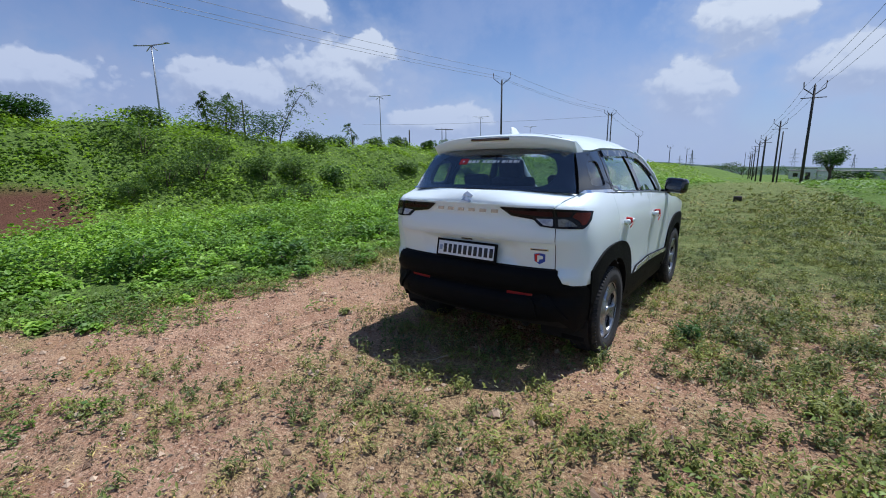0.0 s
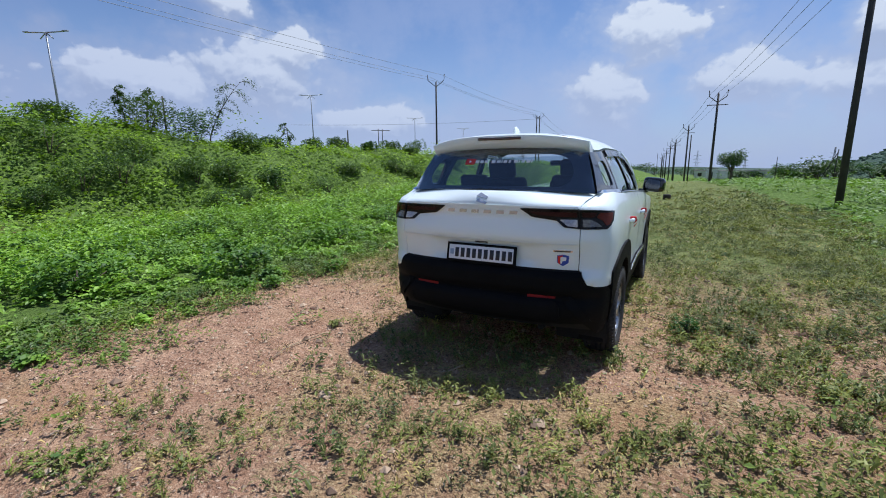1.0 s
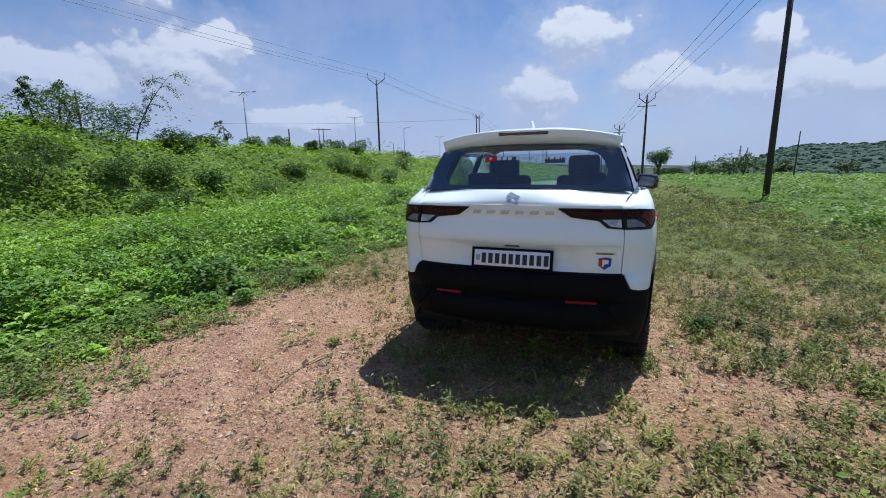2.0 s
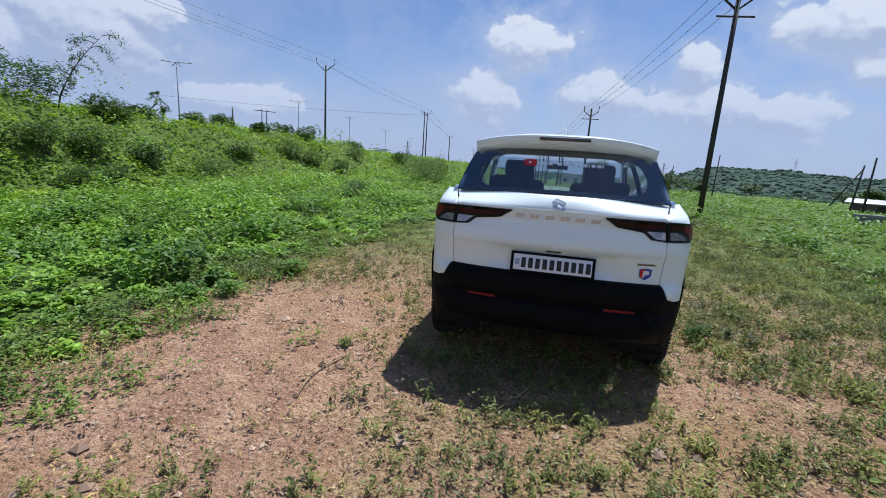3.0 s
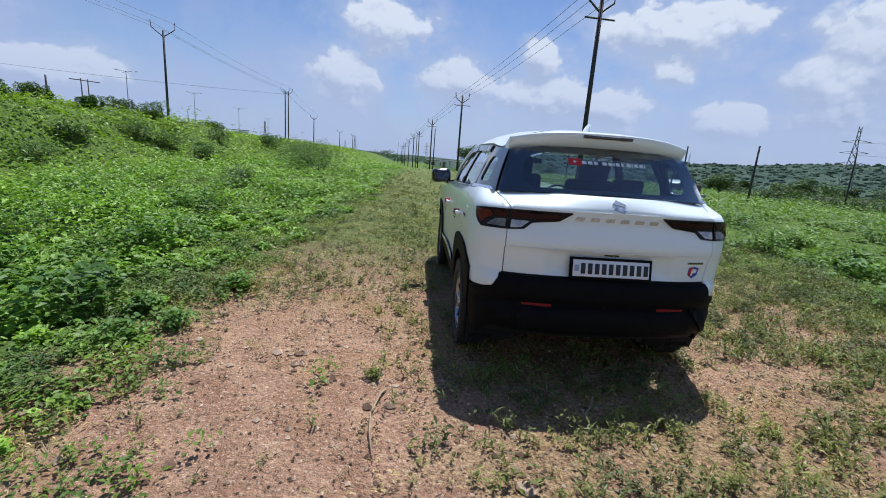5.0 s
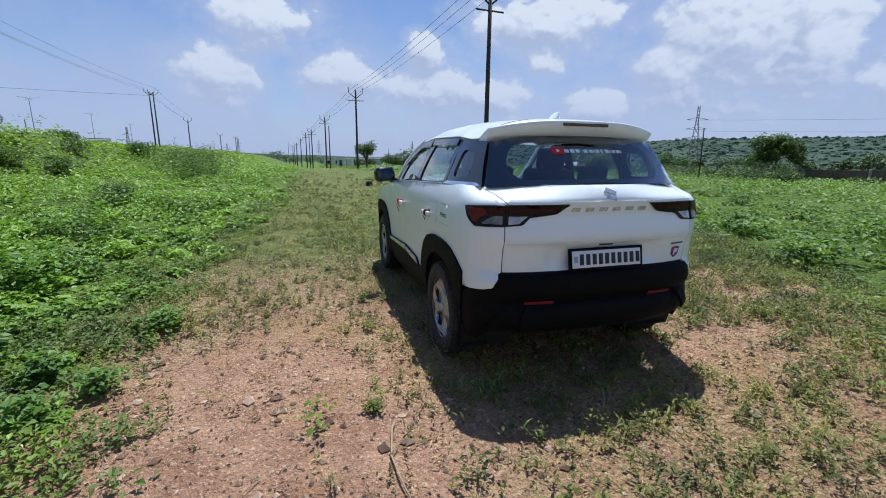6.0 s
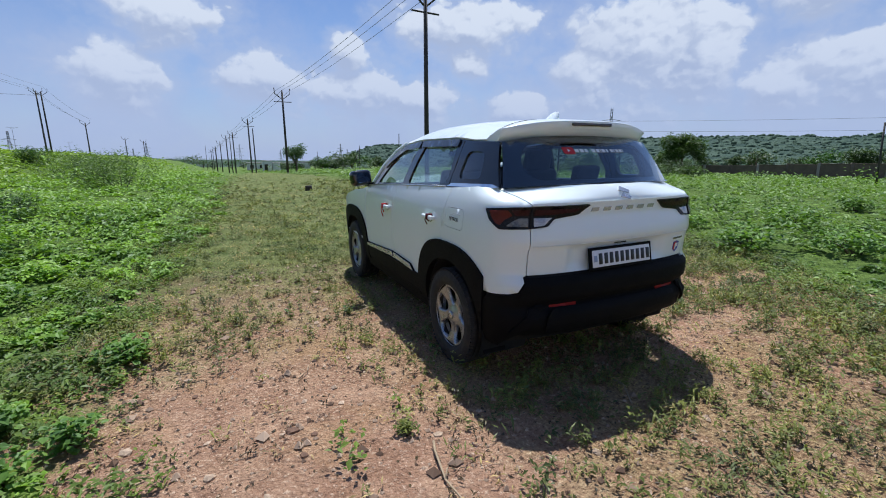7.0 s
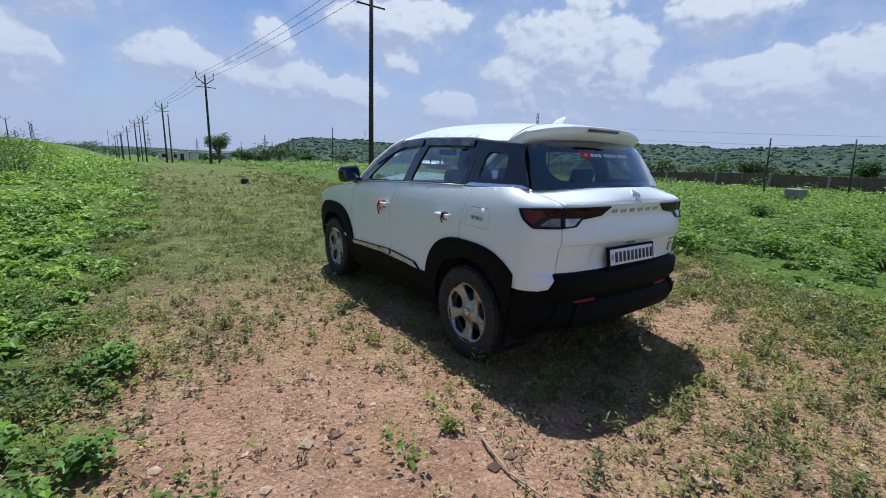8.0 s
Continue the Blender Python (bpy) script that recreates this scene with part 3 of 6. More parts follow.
# pearl white; the blue tint in its colour also stands in for reflected sky
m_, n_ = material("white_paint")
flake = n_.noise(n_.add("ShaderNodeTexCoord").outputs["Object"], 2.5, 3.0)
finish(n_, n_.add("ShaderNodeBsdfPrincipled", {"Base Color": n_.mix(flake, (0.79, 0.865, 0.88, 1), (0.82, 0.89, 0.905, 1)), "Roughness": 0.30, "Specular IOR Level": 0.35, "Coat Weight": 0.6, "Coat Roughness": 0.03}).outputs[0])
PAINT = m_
PLASTIC = surface("black_plastic", (0.0058, 0.0062, 0.0072), 0.60, 0.0, 0.2, 6.0, relief=0.12, relief_scale=420.0, spec=0.07, dust=0.004)
GLOSS_BLACK = surface("gloss_black", (0.008, 0.008, 0.010), 0.12, 0.0, 0.1, 5.0, coat=0.6)
VISOR = surface("smoked_visor", (0.020, 0.021, 0.025), 0.18, 0.0, 0.1, 5.0, coat=0.5)
CHROME = surface("chrome", (0.78, 0.80, 0.84), 0.10, 1.0, 0.03, 9.0)
BRIGHT = surface("bright_silver", (0.56, 0.59, 0.64), 0.22, 0.6, 0.04, 9.0, coat=0.5)
SATIN = surface("satin_silver", (0.52, 0.53, 0.56), 0.30, 1.0, 0.05, 9.0)
ALLOY = surface("alloy", (0.40, 0.41, 0.43), 0.30, 0.75, 0.08, 12.0, dust=0.06)
RUBBER = surface("tyre_rubber", (0.014, 0.014, 0.015), 0.78, 0.0, 0.25, 14.0, relief=0.2, relief_scale=120.0, dust=0.07)
DARK = surface("underbody", (0.005, 0.005, 0.005), 0.85, 0.0, 0.3, 6.0)
CLOTH = surface("seat_cloth", (0.050, 0.052, 0.060), 0.9, 0.0, 0.2, 20.0, relief=0.2, relief_scale=300.0)
TRIM = surface("cabin_plastic", (0.040, 0.040, 0.044), 0.7, 0.0, 0.15, 10.0)
PALE_TRIM = surface("pale_headlining", (0.42, 0.41, 0.39), 0.9, 0.0, 0.06, 10.0)
WHITE_FILM = surface("white_film", (0.78, 0.79, 0.80), 0.45, 0.0, 0.02, 9.0)
PLATE_WHITE = surface("plate_white", (0.72, 0.74, 0.79), 0.35, 0.0, 0.03, 9.0)
INK = surface("dark_ink", (0.012, 0.014, 0.022), 0.4, 0.0, 0.1, 9.0)
RED_FILM = surface("red_film", (0.55, 0.015, 0.015), 0.4, 0.0, 0.05, 9.0)
BLUE_FILM = surface("blue_film", (0.02, 0.06, 0.38), 0.4, 0.0, 0.05, 9.0)
RIBBON = surface("red_cloth", (0.50, 0.012, 0.016), 0.75, 0.0, 0.25, 30.0, relief=0.3, relief_scale=260.0)
RED_LENS = surface("red_lens", (0.10, 0.008, 0.009), 0.14, 0.0, 0.15, 30.0, coat=0.2)
DEEP_LENS = surface("smoked_red_lens", (0.034, 0.007, 0.010), 0.25, 0.0, 0.15, 30.0, coat=0.0, spec=0.2)
AMBER_LENS = surface("amber_red_lens", (0.115, 0.019, 0.010), 0.25, 0.0, 0.25, 30.0, coat=0.0, spec=0.2)
CLEAR_LENS = surface("clear_lens", (0.50, 0.48, 0.47), 0.2, 0.2, 0.35, 60.0, coat=0.1)
REFLEX = surface("reflector_red", (0.26, 0.012, 0.013), 0.35, 0.0, 0.15, 80.0, spec=0.2)
LAMP_BLACK = surface("lamp_black", (0.006, 0.006, 0.008), 0.25, 0.0, 0.1, 9.0, spec=0.22)
SMOKED_CLEAR = surface("smoked_clear_lens", (0.17, 0.165, 0.15), 0.25, 0.1, 0.45, 70.0)


def glass(name, tint, gloss=0.06):
    m, n = material(name)
    clear = n.add("ShaderNodeBsdfTransparent", {0: (*tint, 1)}).outputs[0]
    shine = n.add("ShaderNodeBsdfGlossy", {0: (0.95, 0.97, 1.0, 1), 1: 0.02}).outputs[0]
    edge = n.math("POWER", n.add("ShaderNodeLayerWeight", {0: 0.5}).outputs["Facing"], 4.0)
    finish(n, n.add("ShaderNodeMixShader", {0: n.math("MULTIPLY_ADD", edge, 0.85, gloss, clamp=True), 1: clear, 2: shine}).outputs[0])
    return m


GLASS = glass("tinted_glass", (0.70, 0.80, 0.83), 0.13)
REAR_GLASS = glass("rear_glass", (0.66, 0.74, 0.79), 0.11)
m_, n_ = material("mirror_glass")
finish(n_, n_.add("ShaderNodeBsdfGlossy", {0: (0.42, 0.46, 0.52, 1), 1: 0.03}).outputs[0])
MIRROR = m_


def curve1(xs, ys):
    """A smooth curve through the points."""
    xs, ys = np.asarray(xs, float), np.asarray(ys, float)
    d = np.diff(ys) / np.diff(xs)
    tan = np.concatenate([[d[0]], np.where(d[:-1] * d[1:] <= 0, 0, 2 * d[:-1] * d[1:] / (d[:-1] + d[1:] + 1e-12)), [d[-1]]])

    def at(x):
        x = min(max(x, xs[0]), xs[-1])
        i = min(int(np.searchsorted(xs, x, "right")) - 1, len(xs) - 2)
        h = xs[i + 1] - xs[i]
        t = (x - xs[i]) / h
        return ys[i] * (1 + 2 * t) * (1 - t) ** 2 + tan[i] * h * t * (1 - t) ** 2 + ys[i + 1] * t * t * (3 - 2 * t) + tan[i + 1] * h * t * t * (t - 1)

    return at


def ss(lo, hi, v):
    t = min(max((v - lo) / (hi - lo), 0), 1)
    return t * t * (3 - 2 * t)


# plan of the lower body: s runs from the middle of the tail round the right side to the nose
S_AT = [0, 0.30, 0.50, 0.66, 0.78, 0.89, 1.05, 1.33, 1.83, 2.63, 3.43, 3.93, 4.28, 4.48, 4.72, 5.0, 5.32]
plan_x = curve1(S_AT, [0, 0.30, 0.50, 0.660, 0.778, 0.858, 0.890, 0.896, 0.896, 0.896, 0.897, 0.896, 0.876, 0.805, 0.61, 0.32, 0])
plan_y = curve1(S_AT, [0, 0.008, 0.024, 0.056, 0.114, 0.200, 0.375, 0.67, 1.2, 2.0, 2.8, 3.3, 3.62, 3.80, 3.93, 3.985, 4.0])
half_width = curve1([0.15, 0.30, 0.40, 0.55, 0.75, 0.95, 1.02, 1.10, 1.18, 1.24, 1.29], [0.80, 0.845, 0.870, 0.884, 0.891, 0.897, 0.894, 0.882, 0.864, 0.842, 0.815])
tail = curve1(
    [0.30, 0.36, 0.40, 0.45, 0.52, 0.54, 0.57, 0.585, 0.62, 0.70, 0.733, 0.748, 0.915, 0.938, 1.00, 1.06, 1.10, 1.14, 1.165, 1.176, 1.19, 1.22, 1.25, 1.28],
    [0.08, 0.03, -0.005, -0.03, -0.03, 0.002, 0.004, -0.012, -0.034, -0.034, -0.022, 0.020, 0.000, -0.017, -0.012, 0.004, 0.014, 0.010, 0.003, -0.002, 0.004, 0.018, 0.045, 0.085])


def lower(s, z):
    a = abs(s)
    x, y = plan_x(a) * half_width(z) / 0.893, plan_y(a)
    y += tail(z) * (1 - ss(0.62, 1.0, a))
    y += ss(1.17, 1.265, z) * 0.20 * min(1, (a / 0.72) ** 2) * (1 - ss(0.80, 1.35, a))
    if z < 0.94:
        y += 0.030 * (1 - ss(0.36, 0.45, a)) * ss(0.75, 0.80, z) * (1 - ss(0.905, 0.930, z))
    y -= max(0, z - 0.85) * 0.35 * ss(4.2, 4.7, a) + 0.06 * ss(4.2, 4.7, a) * (1 - ss(0.3, 0.5, z))
    return Vector((math.copysign(x, s) if s else 0.0, y, z))


glass_width = curve1([1.10, 1.25, 1.40, 1.50, 1.56, 1.60], [0.845, 0.805, 0.745, 0.695, 0.662, 0.635])
glass_taper = curve1([0.25, 0.46, 0.75, 1.2, 2.0, 2.75], [0.905, 0.945, 0.985, 1.0, 0.985, 0.94])


def cabin_side(sign):
    def at(y, z):
        return Vector((sign * glass_width(z) * glass_taper(y), y, z))
    return at


def rear_pane(x, z):
    y = 0.068 + (z - 1.254) * 1.02 + (0.205 - 0.30 * (z - 1.254)) * (x / 0.70) ** 2
    return Vector((x, y, z))


roof_mid = curve1([0.30, 0.45, 0.8, 1.25, 1.7, 2.0, 2.1], [1.668, 1.686, 1.704, 1.714, 1.704, 1.664, 1.632])


def roof_at(x, y):
    edge = 0.668 * glass_taper(y)
    rim = 1.556 + 0.024 * ss(0.7, 1.0, y) - 0.03 * ss(1.6, 2.1, y)
    mid = roof_mid(y)
    return Vector((x, y, mid - (mid - rim) * min(1.15, abs(x) / edge) ** 3.6))


def screen_at(x, y):
    return Vector((x, y - 0.0 - 0.16 * (x / 0.75) ** 2, 1.125 + (2.78 - y) * 0.60))


hood_mid = curve1([2.6, 3.0, 3.4, 3.7, 3.9], [1.135, 1.10, 1.045, 0.985, 0.91])


def hood_at(x, y):
    return Vector((x, y, hood_mid(y) - 0.055 * (abs(x) / 0.82) ** 4 + 0.012 * (1 - ss(0.45, 0.6, abs(x)))))


def densify(poly, res):
    out = []
    for (a, b), (c, d) in zip(poly, poly[1:] + poly[:1]):
        k = max(1, int(math.hypot(c - a, d - b) / res + 0.5))
        out += [(a + (c - a) * i / k, b + (d - b) * i / k) for i in range(k)]
    return out


def inside(poly, pts):
    p = np.asarray(poly)
    q = np.roll(p, -1, 0)
    x, y = pts[:, 0][:, None], pts[:, 1][:, None]
    cross = ((p[:, 1] > y) != (q[:, 1] > y)) & (x < (q[:, 0] - p[:, 0]) * (y - p[:, 1]) / (q[:, 1] - p[:, 1] + 1e-15) + p[:, 0])
    return cross.sum(1) % 2 == 1


def gap_to(poly, pts):
    p = np.asarray(poly)
    d = np.roll(p, -1, 0) - p
    best = np.full(len(pts), 1e9)
    for a, e in zip(p, d):
        t = np.clip(((pts - a) @ e) / (e @ e + 1e-15), 0, 1)
        best = np.minimum(best, np.hypot(*(pts - a - t[:, None] * e).T))
    return best


def inset(poly, d):
    """The polygon drawn in by d."""
    p = np.asarray(poly, float)
    area = 0.5 * np.sum(p[:, 0] * np.roll(p[:, 1], -1) - np.roll(p[:, 0], -1) * p[:, 1])
    e = np.roll(p, -1, 0) - p
    n = np.stack([-e[:, 1], e[:, 0]], -1) / (np.hypot(e[:, 0], e[:, 1])[:, None] + 1e-12) * np.sign(area)
    m = n + np.roll(n, 1, 0)
    m /= np.maximum(0.35, (m * m).sum(1, keepdims=True) / 2)
    return [tuple(v) for v in p + m * d]


def rounded(poly, r, k=5):
    """The polygon with rounded corners."""
    out = []
    n = len(poly)
    for i in range(n):
        a, b, c = (Vector(poly[(i + j) % n]) for j in (-1, 0, 1))
        u, v = a - b, c - b
        q = min(r, u.length * 0.45, v.length * 0.45)
        s, e = b + u.normalized() * q, b + v.normalized() * q
        out += [tuple(s * (1 - t) ** 2 + b * 2 * t * (1 - t) + e * t * t) for t in (j / k for j in range(k + 1))]
    return out


def sheet(poly, place, holes=(), off=0.0, depth=0.014, res=0.045, gap=0.0):
    """A curved panel as a bmesh: the flat outline laid onto the surface that place(u, v) gives, with its edges turned in by depth."""
    poly = densify(inset(poly, gap) if gap else list(poly), res)
    holes = [densify(list(h), res) for h in holes]
    allp = np.asarray(poly)
    lo, hi = allp.min(0), allp.max(0)
    gu, gv = np.meshgrid(np.arange(lo[0], hi[0], res), np.arange(lo[1], hi[1], res))
    pts = np.stack([gu.ravel(), gv.ravel()], -1) + res * 0.37
    ok = inside(poly, pts) & (gap_to(poly, pts) > res * 0.45)
    for h in holes:
        ok &= ~inside(h, pts) & (gap_to(h, pts) > res * 0.45)
    pts = pts[ok]
    coords, edges = [], []
    for loop in [poly] + holes:
        k = len(coords)
        coords += [Vector(p) for p in loop]
        edges += [(k + i, k + (i + 1) % len(loop)) for i in range(len(loop))]
    coords += [Vector(p) for p in pts]
    vs, _, fs, *_ = delaunay_2d_cdt(coords, edges, [], 0, 1e-6)
    v2 = np.array([tuple(v) for v in vs])
    mid = np.array([v2[list(f)].mean(0) for f in fs])
    good = inside(poly, mid)
    for h in holes:
        good &= ~inside(h, mid)

    def spot(u, v, lift):
        p = place(u, v)
        e = 0.004
        n = (place(u + e, v) - place(u - e, v)).cross(place(u, v + e) - place(u, v - e))
        n = n.normalized() if n.length > 1e-12 else Vector((0, 0, 1))
        return p, n

    bm = bmesh.new()
    got = {}
    flip = None

    def vert(i):
        if i not in got:
            p, n = spot(v2[i][0], v2[i][1], off)
            got[i] = (bm.verts.new(p), n)
        return got[i]

    centre = Vector((0, 1.9, 0.75))
    use = [f for f, g in zip(fs, good) if g]
    for f in use:
        vert(f[0]), vert(f[1]), vert(f[2])
    total = sum((v.co - centre).normalized().dot(n) for v, n in got.values())
    turn = 1 if total >= 0 else -1
    for i, (v, n) in got.items():
        v.co += n * turn * off
    count = {}
    for f in use:
        a, b, c = (got[i] for i in f)
        face = bm.faces.new((a[0], b[0], c[0]))
        face.normal_update()
        if face.normal.dot((a[1] + b[1] + c[1]) * turn) < 0:
            face.normal_flip()
        face.smooth = True
        for p, q in ((f[0], f[1]), (f[1], f[2]), (f[2], f[0])):
            key = (min(p, q), max(p, q))
            count[key] = count.get(key, 0) + 1
    for (p, q), k in count.items():
        if k == 1 and depth:
            (va, na), (vb, nb) = got[p], got[q]
            quad = [bm.verts.new(c) for c in (va.co, vb.co, vb.co - nb * turn * depth, va.co - na * turn * depth)]
            bm.faces.new(quad)
    return bm


def mirrored(poly):
    return [(-u, v) for u, v in poly]


def box_bm(size, at=(0, 0, 0), round_by=0.0, segs=3, turn=None):
    bm = bmesh.new()
    bmesh.ops.create_cube(bm, size=1.0)
    bmesh.ops.scale(bm, vec=size, verts=bm.verts)
    if round_by:
        bmesh.ops.bevel(bm, geom=bm.edges[:] + bm.verts[:], offset=round_by, segments=segs, affect="EDGES", profile=0.6)
        for f in bm.faces:
            f.smooth = True
    if turn is not None:
        bmesh.ops.transform(bm, matrix=turn, verts=bm.verts)
    bmesh.ops.translate(bm, vec=at, verts=bm.verts)
    return bm


def lathe(profile, steps=64, axis="x", smooth=True):
    """A ring from (along the axis, radius) pairs."""
    bm = bmesh.new()
    rows = []
    for k in range(steps):
        a = 2 * math.pi * k / steps
        rows.append([bm.verts.new((u, r * math.cos(a), r * math.sin(a)) if axis == "x" else (r * math.cos(a), r * math.sin(a), u)) for u, r in profile])
    for k in range(steps):
        p, q = rows[k], rows[(k + 1) % steps]
        for i in range(len(profile) - 1):
            f = bm.faces.new((p[i], q[i], q[i + 1], p[i + 1]))
            f.smooth = smooth
    bmesh.ops.remove_doubles(bm, verts=bm.verts, dist=1e-5)
    bmesh.ops.recalc_face_normals(bm, faces=bm.faces)
    return bm


def tube(points, radius, sides=8):
    """A round bar along the points; radius may be one number or one for each point."""
    bm = bmesh.new()
    pts = [Vector(p) for p in points]
    rad = list(radius) if isinstance(radius, (list, tuple)) else [radius] * len(pts)
    rings = []
    for i, p in enumerate(pts):
        d = (pts[min(i + 1, len(pts) - 1)] - pts[max(i - 1, 0)]).normalized()
        ref = Vector((0, 0, 1)) if abs(d.z) < 0.9 else Vector((1, 0, 0))
        a = d.cross(ref).normalized()
        b = d.cross(a)
        rings.append([bm.verts.new(p + (a * math.cos(t) + b * math.sin(t)) * rad[i]) for t in (2 * math.pi * j / sides for j in range(sides))])
    for p, q in zip(rings, rings[1:]):
        for j in range(sides):
            f = bm.faces.new((p[j], p[(j + 1) % sides], q[(j + 1) % sides], q[j]))
            f.smooth = True
    bm.faces.new(rings[0][::-1])
    bm.faces.new(rings[-1])
    return bm


AXLE_REAR, AXLE_FRONT, HUB = 0.70, 3.20, 0.326


def arch(cy, rx, rz, power=2.4, a0=0, a1=180, k=26):
    """Points of a wheel-arch line in (y, z), from the rear foot over the top to the front."""
    out = []
    for i in range(k + 1):
        a = math.radians(a1 + (a0 - a1) * i / k)
        c, s = math.cos(a), math.sin(a)
        out.append((cy + rx * math.copysign(abs(c) ** (2 / power), c), HUB + rz * math.copysign(abs(s) ** (2 / power), s)))
    return out


def as_s(poly):
    """Side outline in (y, z) to (s, z)."""
    table_s = np.linspace(0.3, 5.3, 600)
    table_y = np.array([plan_y(v) for v in table_s])
    return [(float(np.interp(y, table_y, table_s)), z) for y, z in poly]


def build_wheel(parent, y, sign, steer=0.0):
    wheel = part("wheel", lathe([(-0.06, 0.20), (-0.10, 0.215), (-0.10, 0.225), (0.085, 0.225), (0.09, 0.215), (0.05, 0.20)], 48), DARK, parent, "alloy wheel with a dusty black tyre")
    wheel.matrix_basis = pose(sign * 0.786, y, HUB, 0, 0, 0) @ Matrix.Diagonal((sign, 1, 1, 1))
    R = 0.347
    tyre = [(-0.095, 0.222), (-0.108, 0.245), (-0.112, 0.280), (-0.106, 0.322), (-0.092, R - 0.006)]
    for g in (-0.055, -0.018, 0.018, 0.055):
        tyre += [(g - 0.010, R), (g - 0.004, R), (g - 0.003, R - 0.009), (g + 0.003, R - 0.009), (g + 0.004, R)]
    tyre += [(0.092, R - 0.006), (0.106, 0.322), (0.112, 0.286), (0.1125, 0.282), (0.1115, 0.276), (0.111, 0.255), (0.107, 0.243), (0.099, 0.232), (0.095, 0.222)]
    t = part("tyre", lathe(tyre, 72), RUBBER, wheel, "dusty black tyre")
    bm = bmesh.new()
    for k in range(72):
        a = 2 * math.pi * k / 72
        for side in (-1, 1):
            c = Matrix.Rotation(a, 4, "X") @ Matrix.Translation((side * 0.094, 0, R - 0.010)) @ Matrix.Rotation(side * 0.45, 4, "Y")
            bmesh.ops.create_cube(bm, size=1.0, matrix=c @ Matrix.Diagonal((0.030, 0.017, 0.012, 1)))
    tagged(part("shoulder_tread", bm, RUBBER, wheel, "shoulder tread blocks"), kind="stuff")
    part("rim", lathe([(0.02, 0.205), (0.055, 0.216), (0.085, 0.222), (0.093, 0.226), (0.097, 0.233), (0.093, 0.236), (0.086, 0.232)], 64), ALLOY, wheel, "machined silver rim lip")
    # spoked face: five broad twin spokes with rounded windows between them
    holes = []
    for k in range(5):
        a = 2 * math.pi * k / 5 + 0.3
        win = [(0.088, -0.20), (0.125, -0.43), (0.203, -0.37), (0.213, 0.0), (0.203, 0.37), (0.125, 0.43), (0.088, 0.20)]
        holes.append(rounded([(r * math.cos(a + w), r * math.sin(a + w)) for r, w in win], 0.022, 3))

    def dish(u, v):
        r = math.hypot(u, v)
        a = math.atan2(v, u) - 0.3
        spoke = abs(math.cos(2.5 * a + math.pi / 2))
        return Vector((0.092 - 0.030 * ss(0.0, 0.17, 0.226 - r) + 0.018 * ss(0.085, 0.03, r) - 0.010 * spoke ** 3 * ss(0.05, 0.12, r), u, v))

    circle = [(0.226 * math.cos(t), 0.226 * math.sin(t)) for t in (2 * math.pi * i / 60 for i in range(60))]
    bm = sheet(circle, dish, holes, 0.0, 0.0, 0.016)
    for f in bm.faces:
        if f.normal.x < 0:
            f.normal_flip()
    edge = [e for e in bm.edges if len(e.link_faces) == 1]
    res = bmesh.ops.extrude_edge_only(bm, edges=edge)
    for v in res["geom"]:
        if isinstance(v, bmesh.types.BMVert):
            v.co.x -= 0.030
    part("spokes", bm, ALLOY, wheel, "five broad silver spokes")
    part("hub_cap", lathe([(0.094, 0.0), (0.094, 0.024), (0.090, 0.030), (0.080, 0.031)], 28), SATIN, wheel, "round hub cap")
    part("brake_disc", lathe([(0.030, 0.05), (0.030, 0.135), (0.018, 0.135), (0.018, 0.05)], 40), RUBBER, wheel, "grey brake disc")
    return wheel


def build_car():
    car = thing("car", "white compact SUV with black cladding, parked on dry weeds", "car")
    # dark shell that closes the gaps between the panels
    table = [(-1, "inner_shell"), (1, "inner_shell")]
    for sign, name in table:
        poly = [(0.0, 0.30), (0.62, 0.30)] + as_s([(AXLE_REAR - 0.40, 0.30)] + arch(AXLE_REAR, 0.40, 0.40) + [(AXLE_REAR + 0.40, 0.25), (AXLE_FRONT - 0.40, 0.25)] + arch(AXLE_FRONT, 0.40, 0.40) + [(AXLE_FRONT + 0.40, 0.30)]) + [(5.3, 0.30), (5.3, 0.85), (4.3, 0.95), (3.4, 1.09), (1.0, 1.20), (0.7, 1.12), (0.0, 1.16)]
        poly = [(sign * u, v) for u, v in poly]
        part(name, sheet(poly, lower, (), -0.022, 0.0, 0.07), DARK, car, "dark inner shell")
    for cy in (AXLE_REAR, AXLE_FRONT):
        for sign in (-1, 1):
            bm = bmesh.new()
            ring = [(cy + 0.415 * math.cos(t), HUB + 0.415 * math.sin(t)) for t in (math.pi * (-0.12 + 1.24 * i / 22) for i in range(23))]
            a = [bm.verts.new((sign * 0.86, y, z)) for y, z in ring]
            b = [bm.verts.new((sign * 0.50, y, z)) for y, z in ring]
            for i in range(22):
                f = bm.faces.new((a[i], a[i + 1], b[i + 1], b[i]))
                f.smooth = True
            bm.faces.new(b)
            part("wheel_well", bm, DARK, car, "dark wheel well liner")
    part("floor_pan", box_bm((1.16, 3.45, 0.10), (0, 2.02, 0.30), 0.03), DARK, car, "dark underbody")
    part("floor_side", box_bm((1.68, 1.66, 0.10), (0, 1.95, 0.305), 0.03), DARK, car, "dark underbody between the axles")
    part("rear_beam", box_bm((1.10, 0.30, 0.14), (0, 0.40, 0.36), 0.04), DARK, car, "dark rear beam under the floor")
    part("exhaust", tube([(0.42, 1.6, 0.26), (0.42, 0.55, 0.27), (0.40, 0.22, 0.26)], 0.026), DARK, car, "short exhaust pipe")
